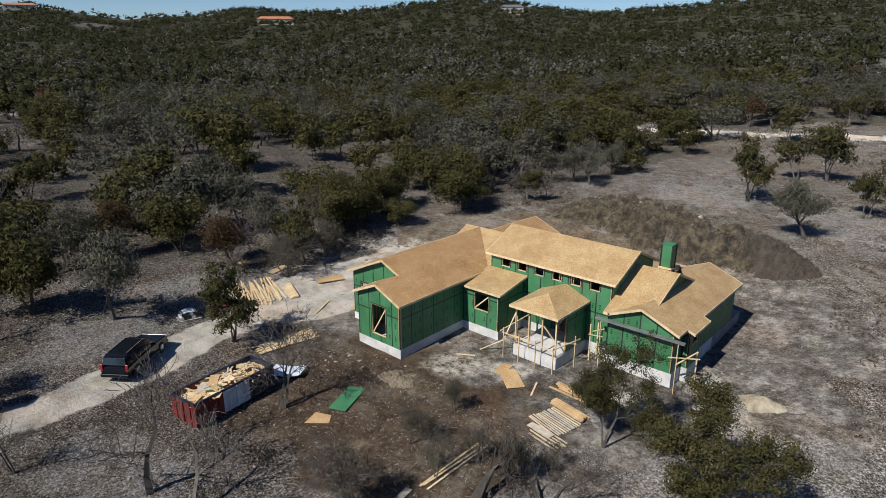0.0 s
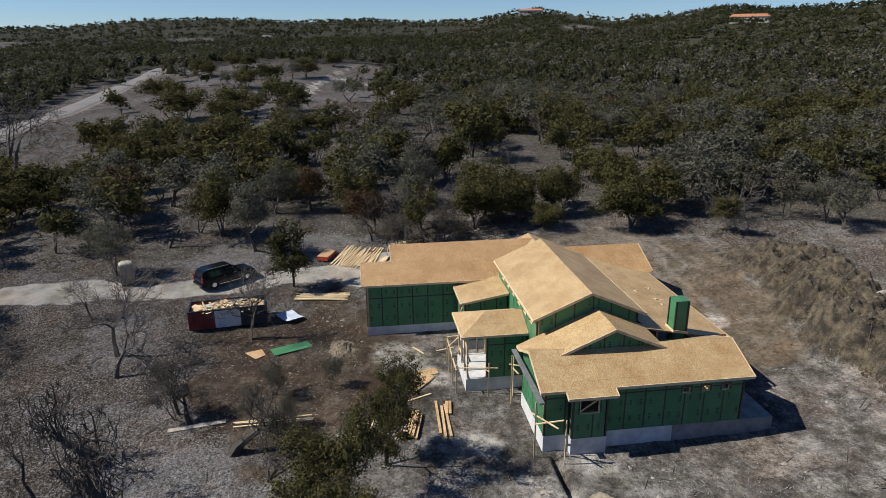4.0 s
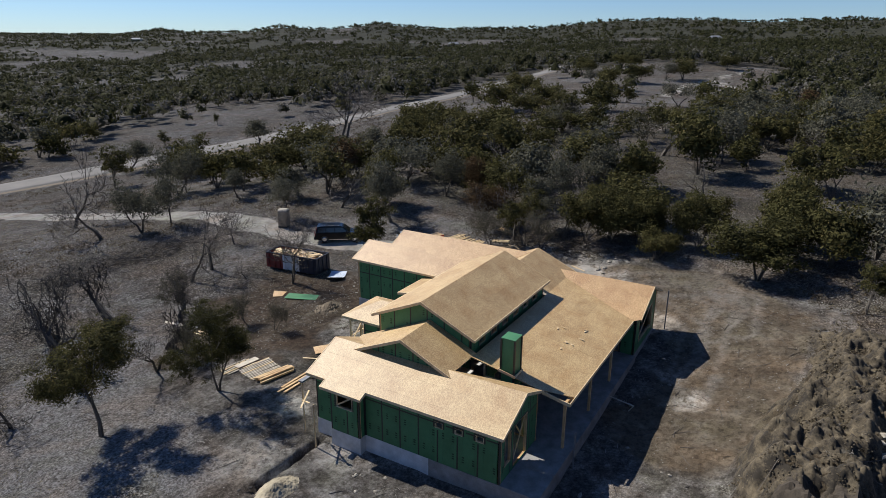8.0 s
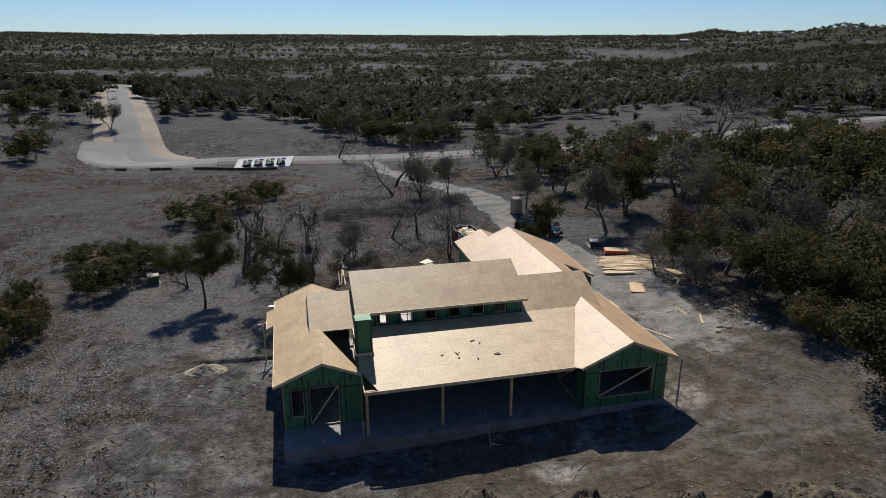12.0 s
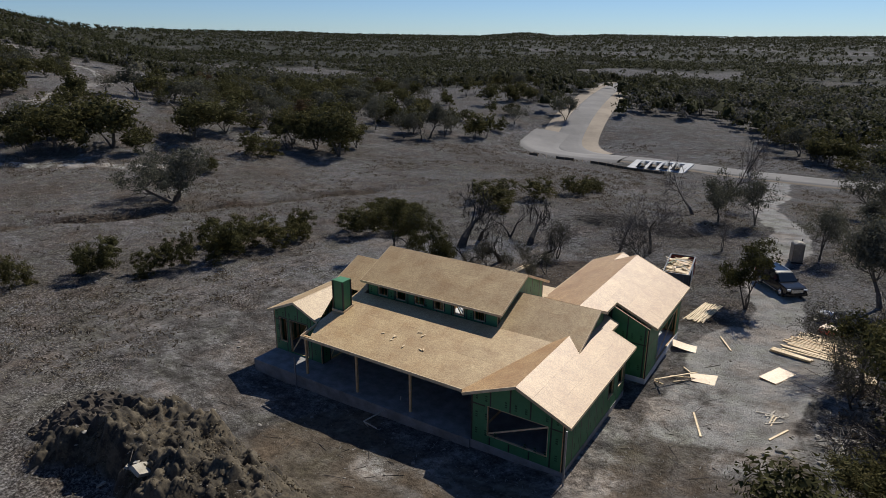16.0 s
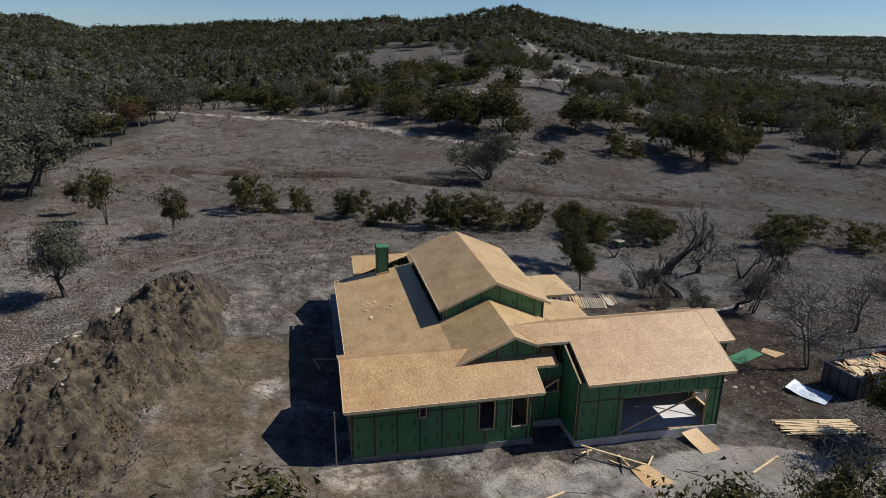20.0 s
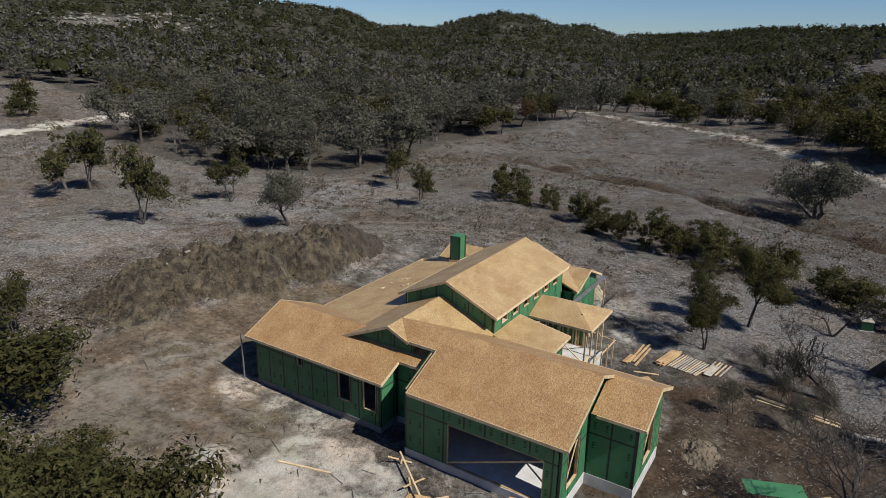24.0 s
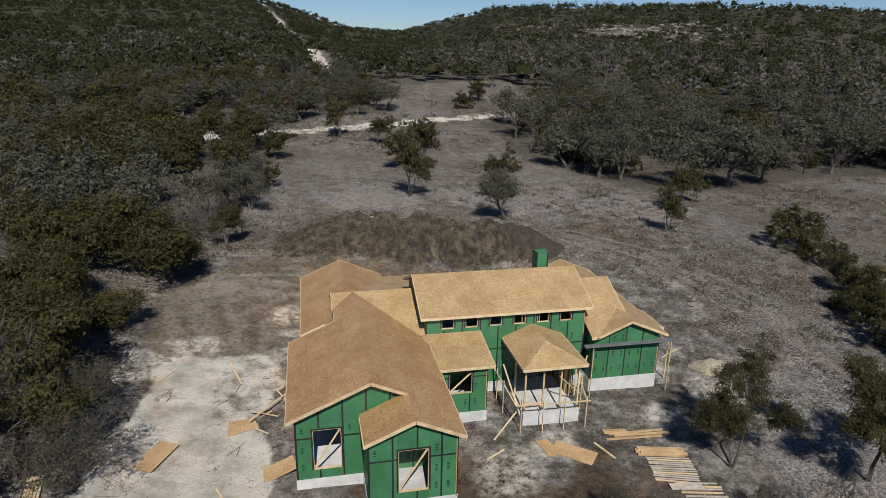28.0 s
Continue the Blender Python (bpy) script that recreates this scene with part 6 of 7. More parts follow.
lumber("wide spread of long framing boards on crushed stone", -23.8, -13.6, 158, 22, 5.0, 0.14, 0.05, 0.06, 1, (M_LUMBER_PALE, M_LUMBER_PALE, M_LUMBER), 0.16, skew=7)
lumber("small stack of short boards on crushed stone", -21.7, -11.2, 158, 5, 2.9, 0.14, 0.05, 0.02, 3, (M_LUMBER_PALE,), 0.05)
lumber("short bundle of pale boards at the woods' edge", -26.5, -9.2, 100, 5, 1.9, 0.12, 0.05, 0.03, 2, (M_LUMBER_PALE,), 0.05)
sheet("stack of strand board sheets with one askew", -21.3, -7.0, 65, 4)
sheet("single cut strand board sheet on crushed stone", -17.1, -4.3, 20, 1, (1.9, 1.5), cut=0.5)
sheet("two strand board sheets under the trees", -29.8, -10.0, 75, 2)
sheet("strand board sheets dropped before the porch", 2.0, -9.8, 140, 3)
sheet("small strand board offcut on the earth", 0.7, -9.0, 100, 1, (1.6, 0.8))
sheet("green sheathing panel lying on brown earth", -4.8, -19.0, 112, 1, (3.0, 1.22), M_ZIP, "green_panel")
sheet("broken piece of strand board on brown earth", -4.6, -21.6, 40, 2, (1.5, 1.2), M_OSB2, cut=0.6)
red = thing("sheet_stack", "stack of boards with red painted edges", "board", (-24.4, -16.9, gz(-24.4, -16.9)), 160, "sheets on the ground")
M_REDEDGE = plain("red_edge", (0.42, 0.05, 0.025), (0.55, 0.09, 0.05), 3, 0.6)
bm = bmesh.new()
add_box(bm, (-1.22, -0.61, 0.02), (1.22, 0.61, 0.072))
for k in range(7):
    part("board", bm.copy(), M_REDEDGE, red, "board with a red painted edge").location = ((k % 3 - 1) * 0.012, (k % 2) * 0.014, k * 0.0575)
bm.free()
bm = bmesh.new()
add_box(bm, (-1.225, -0.615, 0.424), (1.225, 0.615, 0.445))
part("sheet", bm, M_OSB2, red)

# sheet that sags from the garage sill to the ground
ramp_ob = thing("board_ramp", "sagging strand board sheet leaning at the garage door", "board", (-13.8, -8.6, gz(-13.8, -8.6)), 195)
bm = bmesh.new()
n = 12
rows_ = []
for k in range(n + 1):
    u = k / n * 2.44
    zz = 0.42 * (1 - k / n) ** 1.8 + 0.03
    rows_.append([bm.verts.new((u, -0.61, zz)), bm.verts.new((u, 0.61, zz))])
for p, q in zip(rows_, rows_[1:]):
    bm.faces.new((p[0], q[0], q[1], p[1]))
r = bmesh.ops.extrude_face_region(bm, geom=list(bm.faces))
for v in [g for g in r["geom"] if isinstance(g, bmesh.types.BMVert)]:
    v.co.z += 0.016
part("sheet", bm, M_OSB2, ramp_ob)

# trestle frame of studs by the garage
trestle = thing("stud_frame", "loose trestle frame of pale studs by the garage wall", "frame", (-15.2, -3.2, gz(-15.2, -3.2)))
for p, q in (((0.9, 1.6, 0.5), (-1.3, -1.2, 0.42)), ((0.6, 1.3, 0.04), (0.7, 1.35, 0.55)), ((-0.1, 0.3, 0.03), (-1.8, -1.2, 0.06)), ((0.3, -0.4, 0.04), (-1.3, -0.2, 0.45)), ((-1.9, -0.6, 0.03), (-0.2, -2.2, 0.05)), ((1.0, 0.9, 0.03), (0.2, 1.9, 0.5))):
    beam("stud", p, q, 0.09, 0.045, M_LUMBER_PALE, trestle)
for x0, y0, x1, y1 in ((-18.4, 3.4, -17.4, 0.6), (-25.8, -7.2, -24.9, -6.2), (-22.6, 0.6, -21.8, 2.2), (-3.2, -9.6, -2.0, -8.9), (3.6, -9.0, 4.2, -10.6), (-17.8, -9.9, -16.6, -12.4)):
    o = thing("loose_stud", "single loose stud dropped on the ground", "lumber", (x0, y0, gz(x0, y0)), 0, "loose studs")
    beam("stud", (0, 0, 0.05), (x1 - x0, y1 - y0, gz(x1, y1) - gz(x0, y0) + 0.05), 0.12, 0.045, M_LUMBER_PALE, o)

# ---- scaffold rails round the porch and the east gable ----
scaffold = thing("porch_scaffold", "rough scaffold of pine posts and rails round the entry porch", "scaffold", (1.7, -7.2, gz(1.7, -7.2)))
s0 = Vector((1.7, -7.2, gz(1.7, -7.2)))


def rail(parent, origin, name, p, q, w=0.09, h=0.045, material=M_LUMBER_PALE):
    beam(name, Vector(p) - origin, Vector(q) - origin, w, h, material, parent)


for x, y, top in ((-0.5, -7.35, 1.5), (0.9, -7.4, 1.25), (2.3, -7.35, 1.3), (3.75, -7.3, 1.2), (4.3, -5.2, 1.5), (-0.9, -5.0, 1.5), (-0.85, -3.4, 1.5)):
    rail(scaffold, s0, "post", (x, y, gz(x, y) - 0.05), (x, y, top), 0.05, 0.09)
for p, q in (((-0.7, -7.3, 1.05), (3.95, -7.35, 0.95)), ((-0.85, -7.3, 1.1), (-0.85, -2.7, 1.15)), ((-0.9, -4.7, 2.5), (-0.55, -7.3, 0.4)), ((3.7, -7.4, 1.0), (4.35, -4.6, 1.1)), ((-2.3, -7.9, gz(-2.3, -7.9) + 0.05), (-0.6, -6.8, 0.35)), ((2.2, -6.45, 2.3), (3.6, -6.45, 1.0)),
             ((-0.3, -6.5, 0.6), (1.2, -6.5, 0.62)), ((3.6, -5.6, 0.9), (4.4, -5.2, 0.92))):
    rail(scaffold, s0, "rail", p, q)
walkway = thing("gable_scaffold", "grey walk plank on posts along the east gable wall", "scaffold", (8.3, -3.8, gz(8.3, -3.8)))
w0 = Vector((8.3, -3.8, gz(8.3, -3.8)))
rail(walkway, w0, "plank", (5.0, -3.72, 2.72), (11.55, -3.72, 2.68), 0.3, 0.12, M_STEEL)
for x in (5.55, 11.2):
    rail(walkway, w0, "post", (x, -3.95, gz(x, -3.95) - 0.05), (x, -3.95, 2.62), 0.05, 0.09)
for p, q in (((10.6, -4.0, 1.55), (12.4, -3.0, 1.6)), ((11.2, -4.0, 1.2), (12.1, -2.6, 1.9)), ((12.0, -2.4, gz(12, -2.4)), (12.0, -2.4, 1.8)), ((5.0, -4.0, 1.7), (5.5, -3.2, 1.75)), ((4.6, -3.6, gz(4.6, -3.6)), (4.6, -3.6, 2.0)), ((4.9, -3.0, gz(4.9, -3)), (4.9, -3.0, 2.0)), ((4.5, -3.7, 1.2), (5.6, -3.5, 1.25))):
    rail(walkway, w0, "rail", p, q)
for x, y, h_, label in ((-13.35, 11.75, 3.3, "tall grey pole standing at the bedroom corner"), (6.3, 11.3, 2.4, "short pole at the corner of the back slab")):
    o = thing("pole", label, "pole", (x, y, gz(x, y)), 0, "poles")
    beam("shaft", (0, 0, -0.1), (0, 0, h_), 0.08, 0.08, M_STEEL, o)
pipe_ob = thing("bent_pipe", "pale bent conduit rising from the back slab", "pipe", (-1.0, 11.4, gz(-1.0, 11.4)))
for p, q in (((-0.4, -1.6, 0.55), (0.2, 1.3, 0.5)), ((0.2, 1.3, 0.5), (0.1, 1.0, 0.0)), ((-0.4, -1.6, 0.55), (-0.4, -1.7, 0.9)), ((0.2, 1.3, 0.5), (-0.5, 0.9, 0.02))):
    beam("tube", p, q, 0.06, 0.06, M_WEATHERED, pipe_ob)

# ---- dumpster ----
dump = thing("dumpster", "open dumpster in red, white and navy full of wood scraps", "dumpster", (-10.35, -24.6, gz(-10.35, -24.6)), 97)
M_RED = plain("faded_red_paint", (0.10, 0.012, 0.012), (0.20, 0.028, 0.024), 1.5, 0.55)
M_WHITE = plain("chalky_white_paint", (0.45, 0.47, 0.50), (0.66, 0.68, 0.70), 1.5, 0.6)
M_NAVY = plain("navy_paint", (0.008, 0.014, 0.03), (0.02, 0.03, 0.055), 1.5, 0.5)
DL, DW, DH = 6.1, 2.35, 1.75
for k, mt in enumerate((M_RED, M_WHITE, M_NAVY)):
    u0, u1 = -DL / 2 + k * DL / 3, -DL / 2 + (k + 1) * DL / 3
    for s in (-1, 1):
        bm = bmesh.new()
        add_box(bm, (u0 + 0.002, s * DW / 2 - 0.03, 0.15), (u1 - 0.002, s * DW / 2 + 0.03, DH - 0.1))
        part("side_panel", bm, mt, dump)
        for j in range(3):
            bm = bmesh.new()
            x = u0 + (j + 0.5) * DL / 9
            add_box(bm, (x - 0.05, s * (DW / 2 + 0.03), 0.15), (x + 0.05, s * (DW / 2 + 0.11), DH - 0.1))
            part("rib", bm, mt, dump)
for s, mt in ((-1, M_RED), (1, M_NAVY)):
    bm = bmesh.new()
    add_box(bm, (s * DL / 2 - 0.03, -DW / 2 - 0.03, 0.15), (s * DL / 2 + 0.03, DW / 2 + 0.03, DH - 0.1))
    part("end_panel", bm, mt, dump)
    for y in (-0.7, 0.0, 0.7):
        bm = bmesh.new()
        add_box(bm, (s * DL / 2 + s * 0.03, y - 0.05, 0.15), (s * DL / 2 + s * 0.1, y + 0.05, DH - 0.1))
        part("rib", bm, mt, dump)
bm = bmesh.new()
add_box(bm, (-DL / 2, -DW / 2, 0.1), (DL / 2, DW / 2, 0.2))
part("floor_plate", bm, M_NAVY, dump)
for p, q in (((-DL / 2, -DW / 2), (DL / 2, -DW / 2)), ((-DL / 2, DW / 2), (DL / 2, DW / 2)), ((-DL / 2, -DW / 2), (-DL / 2, DW / 2)), ((DL / 2, -DW / 2), (DL / 2, DW / 2))):
    beam("top_rail", (*p, DH - 0.04), (*q, DH - 0.04), 0.12, 0.12, M_NAVY, dump)
dr_ = random.Random(3)
for k in range(70):
    L = dr_.uniform(0.5, 2.0)
    x, y = dr_.uniform(-2.5, 2.5), dr_.uniform(-0.85, 0.85)
    o = tagged(new("wood_scrap"), "pale splintered wood offcut in the dumpster", "scrap", "dumpster scraps")
    o.matrix_world = dump.matrix_world @ pose(x, y, 1.45 + 0.22 * (1 - (y / 1.2) ** 2) - 0.05 * abs(x) + dr_.uniform(-0.08, 0.1), dr_.uniform(-12, 12), dr_.uniform(-10, 10), dr_.uniform(0, 180))
    bm = bmesh.new()
    if k % 4 == 0:
        add_box(bm, (-L * 0.35, -0.3, -0.007), (L * 0.35, 0.3, 0.007))
    else:
        add_box(bm, (-min(L, 1.5) / 2, -0.05, -0.02), (min(L, 1.5) / 2, 0.05, 0.02))
    part("piece", bm, (M_LUMBER_PALE, M_OSB2, M_WEATHERED, M_LUMBER_PALE, M_ZIP if k % 9 == 0 else M_LUMBER_PALE)[k % 5], o)
bm = bmesh.new()
g = bmesh.ops.create_grid(bm, x_segments=16, y_segments=8, size=1.0)["verts"]
for v in g:
    v.co = Vector((v.co.x * (DL / 2 - 0.08), v.co.y * (DW / 2 - 0.06), 1.2 + 0.25 * (1 - v.co.y ** 2) + 0.08 * noise.noise(v.co * 6)))
part("fill", bm, M_LUMBER, dump, "bed of broken wood and sawdust")

# offcuts left on the back porch roof
for k in range(9):
    x, y = dr_.uniform(-2.5, 2.2), dr_.uniform(7.0, 9.2)
    o = tagged(new("roof_offcut"), "small pale wood offcut dropped on the roof deck", "scrap", "offcuts on the roof")
    o.matrix_world = pose(x, y, zp(x, y) + 0.03, -11, 0, dr_.uniform(0, 180))
    bm = bmesh.new()
    add_box(bm, (-dr_.uniform(0.06, 0.2), -0.045, -0.02), (dr_.uniform(0.06, 0.2), 0.045, 0.02))
    part("piece", bm, M_LUMBER_PALE, o)

# tarpaulin by the dumpster
tarp = thing("tarpaulin", "white and blue plastic sheet crumpled on the ground", "tarp", (-10.6, -19.6, gz(-10.6, -19.6)), 30)
bm = bmesh.new()
for v in bmesh.ops.create_grid(bm, x_segments=14, y_segments=10, size=1.0)["verts"]:
    v.co = Vector((v.co.x * 1.25, v.co.y * 0.8, 0.06 + 0.10 * abs(noise.noise(v.co * 2.3)) + 0.25 * max(0, v.co.x) ** 2))
part("cloth", bm, plain("white_plastic", (0.40, 0.48, 0.60), (0.70, 0.73, 0.76), 1.2, 0.35), tarp)

# ---- portable toilet ----
wc = thing("portable_toilet", "tan plastic portable toilet with a pale roof", "toilet", (-19.7, -35.6, gz(-19.7, -35.6)), 20)
M_TAN = plain("tan_plastic", (0.16, 0.135, 0.105), (0.30, 0.26, 0.205), 2.5, 0.6)
for name, a, b_, mt in (("base", (-0.6, -0.6, 0), (0.6, 0.6, 0.15), M_TAPE), ("cabin", (-0.55, -0.55, 0.15), (0.55, 0.55, 2.05), M_TAN), ("door", (-0.4, 0.55, 0.2), (0.4, 0.59, 1.98), M_TAN)):
    bm = bmesh.new()
    add_box(bm, a, b_, 0.03 if name != "door" else 0.0)
    part(name, bm, mt, wc)
bm = bmesh.new()
bmesh.ops.create_uvsphere(bm, u_segments=14, v_segments=8, radius=1.0)
for v in bm.verts:
    v.co = Vector((max(-1, min(1, v.co.x * 1.25)) * 0.58, max(-1, min(1, v.co.y * 1.25)) * 0.58, 2.05 + max(v.co.z, 0) * 0.28))
part("roof", bm, M_WEATHERED, wc)
beam("vent_pipe", (-0.45, -0.45, 2.0), (-0.45, -0.45, 2.45), 0.1, 0.1, M_TAPE, wc)
for z in (0.7, 1.2, 1.7):
    bm = bmesh.new()
    add_box(bm, (0.55, -0.4, z), (0.565, 0.4, z + 0.3))
    part("side_rib", bm, M_TAN, wc)

# ---- rolls of felt on a pallet ----
rolls = thing("roll_pallet", "pallet of black felt rolls under white wrapping", "pallet", (-23.4, -20.2, gz(-23.4, -20.2)), 75)
for k in range(5):
    bm = bmesh.new()
    add_box(bm, (-0.9, -0.62 + k * 0.28, 0.08), (0.9, -0.52 + k * 0.28, 0.12))
    part("slat", bm, M_WEATHERED, rolls)
for y in (-0.5, 0.0, 0.5):
    bm = bmesh.new()
    add_box(bm, (-0.9, y - 0.05, 0.0), (0.9, y + 0.05, 0.08))
    part("runner", bm, M_WEATHERED, rolls)
for j in range(2):
    for k in range(5 - j):
        bm = bmesh.new()
        bmesh.ops.create_cone(bm, cap_ends=True, segments=14, radius1=0.15, radius2=0.15, depth=1.0)
        o = part("roll", bm, M_TAPE if (k + j) % 3 else M_WHITE, rolls)
        o.matrix_local = pose(-0.62 + k * 0.31 + j * 0.15, 0, 0.28 + j * 0.27, 90, 0, 0)
bm = bmesh.new()
for v in bmesh.ops.create_grid(bm, x_segments=8, y_segments=6, size=1.0)["verts"]:
    v.co = Vector((v.co.x * 0.6, v.co.y * 0.48, 0.74 - 0.1 * abs(v.co.x) ** 3 + 0.03 * noise.noise(v.co * 4)))
part("wrapping", bm, M_WHITE, rolls)

# ---- parked car ----
car = thing("suv", "large black sport utility vehicle parked on the driveway", "car", (-19.2, -26.4, gz(-19.2, -26.4) + 0.02), 127)
M_CAR, cn, cl_, cb = mat("black_car_paint", 0.12, 0.0, 0.3)
cb.inputs["Base Color"].default_value = (0.006, 0.008, 0.012, 1)
cb.inputs["Coat Weight"].default_value = 0.0
M_GLASS = mat("dark_car_glass", 0.05, 0.0, 0.8)[0]
M_GLASS.node_tree.nodes["Principled BSDF"].inputs["Base Color"].default_value = (0.012, 0.016, 0.02, 1)
M_RUBBER = plain("tyre_rubber", (0.012, 0.012, 0.012), (0.03, 0.03, 0.03), 5, 0.8)
M_CHROME = plain("bright_metal", (0.45, 0.46, 0.48), (0.65, 0.66, 0.68), 5, 0.25, 0.9, bump_by=0)
M_LAMP = plain("lamp_lens", (0.55, 0.57, 0.6), (0.75, 0.77, 0.8), 8, 0.15, 0, bump_by=0)
M_TAIL = plain("tail_lens", (0.25, 0.01, 0.01), (0.35, 0.02, 0.02), 8, 0.2, 0, bump_by=0)
# side profile of the body, then of the cabin, swept across the width
def swept(profile, half, inset, mt, name, bev=0.06):
    bm = bmesh.new()
    va = [bm.verts.new((x, -half + inset * max(0, z - 1.0), z)) for x, z in profile]
    vb = [bm.verts.new((x, half - inset * max(0, z - 1.0), z)) for x, z in profile]
    n_ = len(profile)
    bm.faces.new(va)
    bm.faces.new(vb[::-1])
    for k in range(n_):
        bm.faces.new((va[k], vb[k], vb[(k + 1) % n_], va[(k + 1) % n_]))
    bmesh.ops.recalc_face_normals(bm, faces=bm.faces)
    if bev:
        bmesh.ops.bevel(bm, geom=list(bm.edges), offset=bev, segments=2, affect="EDGES")
    return part(name, bm, mt, car)
swept([(-2.72, 0.42), (-2.72, 1.02), (-2.6, 1.12), (1.25, 1.14), (2.45, 1.05), (2.7, 0.95), (2.72, 0.42), (2.4, 0.32), (-2.4, 0.32)], 1.0, 0.0, M_CAR, "body")
swept([(-2.62, 1.1), (-2.45, 1.78), (-2.2, 1.86), (0.15, 1.88), (0.45, 1.8), (1.3, 1.12)], 0.96, 0.22, M_CAR, "cabin", 0.05)
for s in (-1, 1):
    for u0, u1, v0 in ((-2.35, -1.5, 0.06), (-1.42, -0.5, 0.0), (-0.42, 0.55, 0.0)):
        bm = bmesh.new()
        lo, hi = 1.2, 1.7
        yl, yh = s * (0.965 - 0.22 * (lo - 1.0)), s * (0.965 - 0.22 * (hi - 1.0))
        slope = 0.45 if u1 > 0.5 else 0.0
        vs = [bm.verts.new(p) for p in ((u0, yl, lo), (u1 + slope * 0.9, yl, lo), (u1 - slope * 0.3, yh, hi), (u0 + v0, yh, hi))]
        bm.faces.new(vs)
        r = bmesh.ops.extrude_face_region(bm, geom=list(bm.faces))
        for v in [g for g in r["geom"] if isinstance(g, bmesh.types.BMVert)]:
            v.co.y += s * 0.012
        part("side_window", bm, M_GLASS, car)
for name, pts in (("windscreen", ((0.52, 1.77), (1.22, 1.2))), ("rear_window", ((-2.5, 1.72), (-2.64, 1.25)))):
    (xa, za), (xb, zb) = pts
    bm = bmesh.new()
    o_ = 0.03 if xa > 0 else -0.03
    vs = [bm.verts.new(p) for p in ((xa + o_, -0.74, za), (xa + o_, 0.74, za), (xb + o_, 0.84, zb), (xb + o_, -0.84, zb))]
    bm.faces.new(vs)
    r = bmesh.ops.extrude_face_region(bm, geom=list(bm.faces))
    for v in [g for g in r["geom"] if isinstance(g, bmesh.types.BMVert)]:
        v.co.x += o_ * 0.5
    part(name, bm, M_GLASS, car)
for x in (-1.65, 1.72):
    for s in (-1, 1):
        bm = bmesh.new()
        bmesh.ops.create_cone(bm, cap_ends=True, segments=24, radius1=0.41, radius2=0.41, depth=0.28)
        w_ = part("wheel", bm, M_RUBBER, car)
        w_.matrix_local = pose(x, s * 0.9, 0.41, 90, 0, 0)
        bm = bmesh.new()
        bmesh.ops.create_cone(bm, cap_ends=True, segments=18, radius1=0.26, radius2=0.2, depth=0.03)
        rim = part("rim", bm, M_CHROME, w_)
        rim.matrix_local = pose(0, 0, -s * 0.15, 0 if s < 0 else 180, 0, 0)
for name, a, b_, mt in (("grille", (2.73, -0.55, 0.62), (2.77, 0.55, 0.95), M_CHROME), ("headlight", (2.6, -0.95, 0.82), (2.74, -0.6, 0.98), M_LAMP), ("headlight", (2.6, 0.6, 0.82), (2.74, 0.95, 0.98), M_LAMP),
                        ("bumper", (2.6, -0.98, 0.36), (2.82, 0.98, 0.58), M_CAR), ("bumper", (-2.84, -0.98, 0.38), (-2.62, 0.98, 0.62), M_CAR), ("tail_light", (-2.76, -0.98, 0.8), (-2.66, -0.8, 1.3), M_TAIL),
                        ("tail_light", (-2.76, 0.8, 0.8), (-2.66, 0.98, 1.3), M_TAIL), ("mirror", (0.75, -1.16, 1.12), (0.92, -0.96, 1.28), M_CAR), ("mirror", (0.75, 0.96, 1.12), (0.92, 1.16, 1.28), M_CAR),
                        ("roof_rail", (-2.1, -0.66, 1.9), (0.1, -0.62, 1.94), M_CHROME), ("roof_rail", (-2.1, 0.62, 1.9), (0.1, 0.66, 1.94), M_CHROME), ("running_board", (-1.1, -1.06, 0.34), (1.2, -0.96, 0.4), M_CHROME), ("running_board", (-1.1, 0.96, 0.34), (1.2, 1.06, 0.4), M_CHROME)):
    bm = bmesh.new()
    add_box(bm, a, b_, 0.02 if b_[0] - a[0] < 1 else 0.0)
    part(name, bm, mt, car)

# ---- utility box by the hedge ----
ub = thing("utility_box", "dark green utility transformer box with a pale lid", "utility box", (23.4, -22.9, gz(23.4, -22.9)), 15)
for name, a, b_, mt in (("cabinet", (-0.5, -0.45, 0), (0.5, 0.45, 0.8), M_INK), ("lid", (-0.54, -0.49, 0.8), (0.54, 0.49, 0.9), M_WEATHERED), ("pad", (-0.65, -0.6, -0.05), (0.65, 0.6, 0.05), M_CONC)):
    bm = bmesh.new()
    add_box(bm, a, b_, 0.02)
    part(name, bm, mt, ub)

# ---- rocks, rubble and brush ----
def rock_mesh(seed):
    rs = np.random.RandomState(seed)
    bm = bmesh.new()
    bmesh.ops.create_icosphere(bm, subdivisions=1, radius=1.0)
    for v in bm.verts:
        v.co = v.co * float(rs.uniform(0.7, 1.15))
        v.co.z *= 0.6
    me = bpy.data.meshes.new("rock")
    bm.to_mesh(me)
    bm.free()
    me.materials.append(M_ROCK)
    return me


ROCKS = [rock_mesh(k) for k in range(5)]
rk = random.Random(8)


def rocks(x, y, n, spread, size, label, group):
    for _ in range(n):
        px, py = x + rk.gauss(0, spread), y + rk.gauss(0, spread * 0.6)
        s = size * rk.uniform(0.5, 1.5)
        o = tagged(new("stone", ROCKS[rk.randrange(5)]), label, "stone", group)
        o.matrix_world = pose(px, py, gz(px, py) + s * 0.15, rk.uniform(-20, 20), rk.uniform(-20, 20), rk.uniform(0, 360)) @ Matrix.Diagonal((s * rk.uniform(0.8, 1.6), s, s * 0.8, 1))


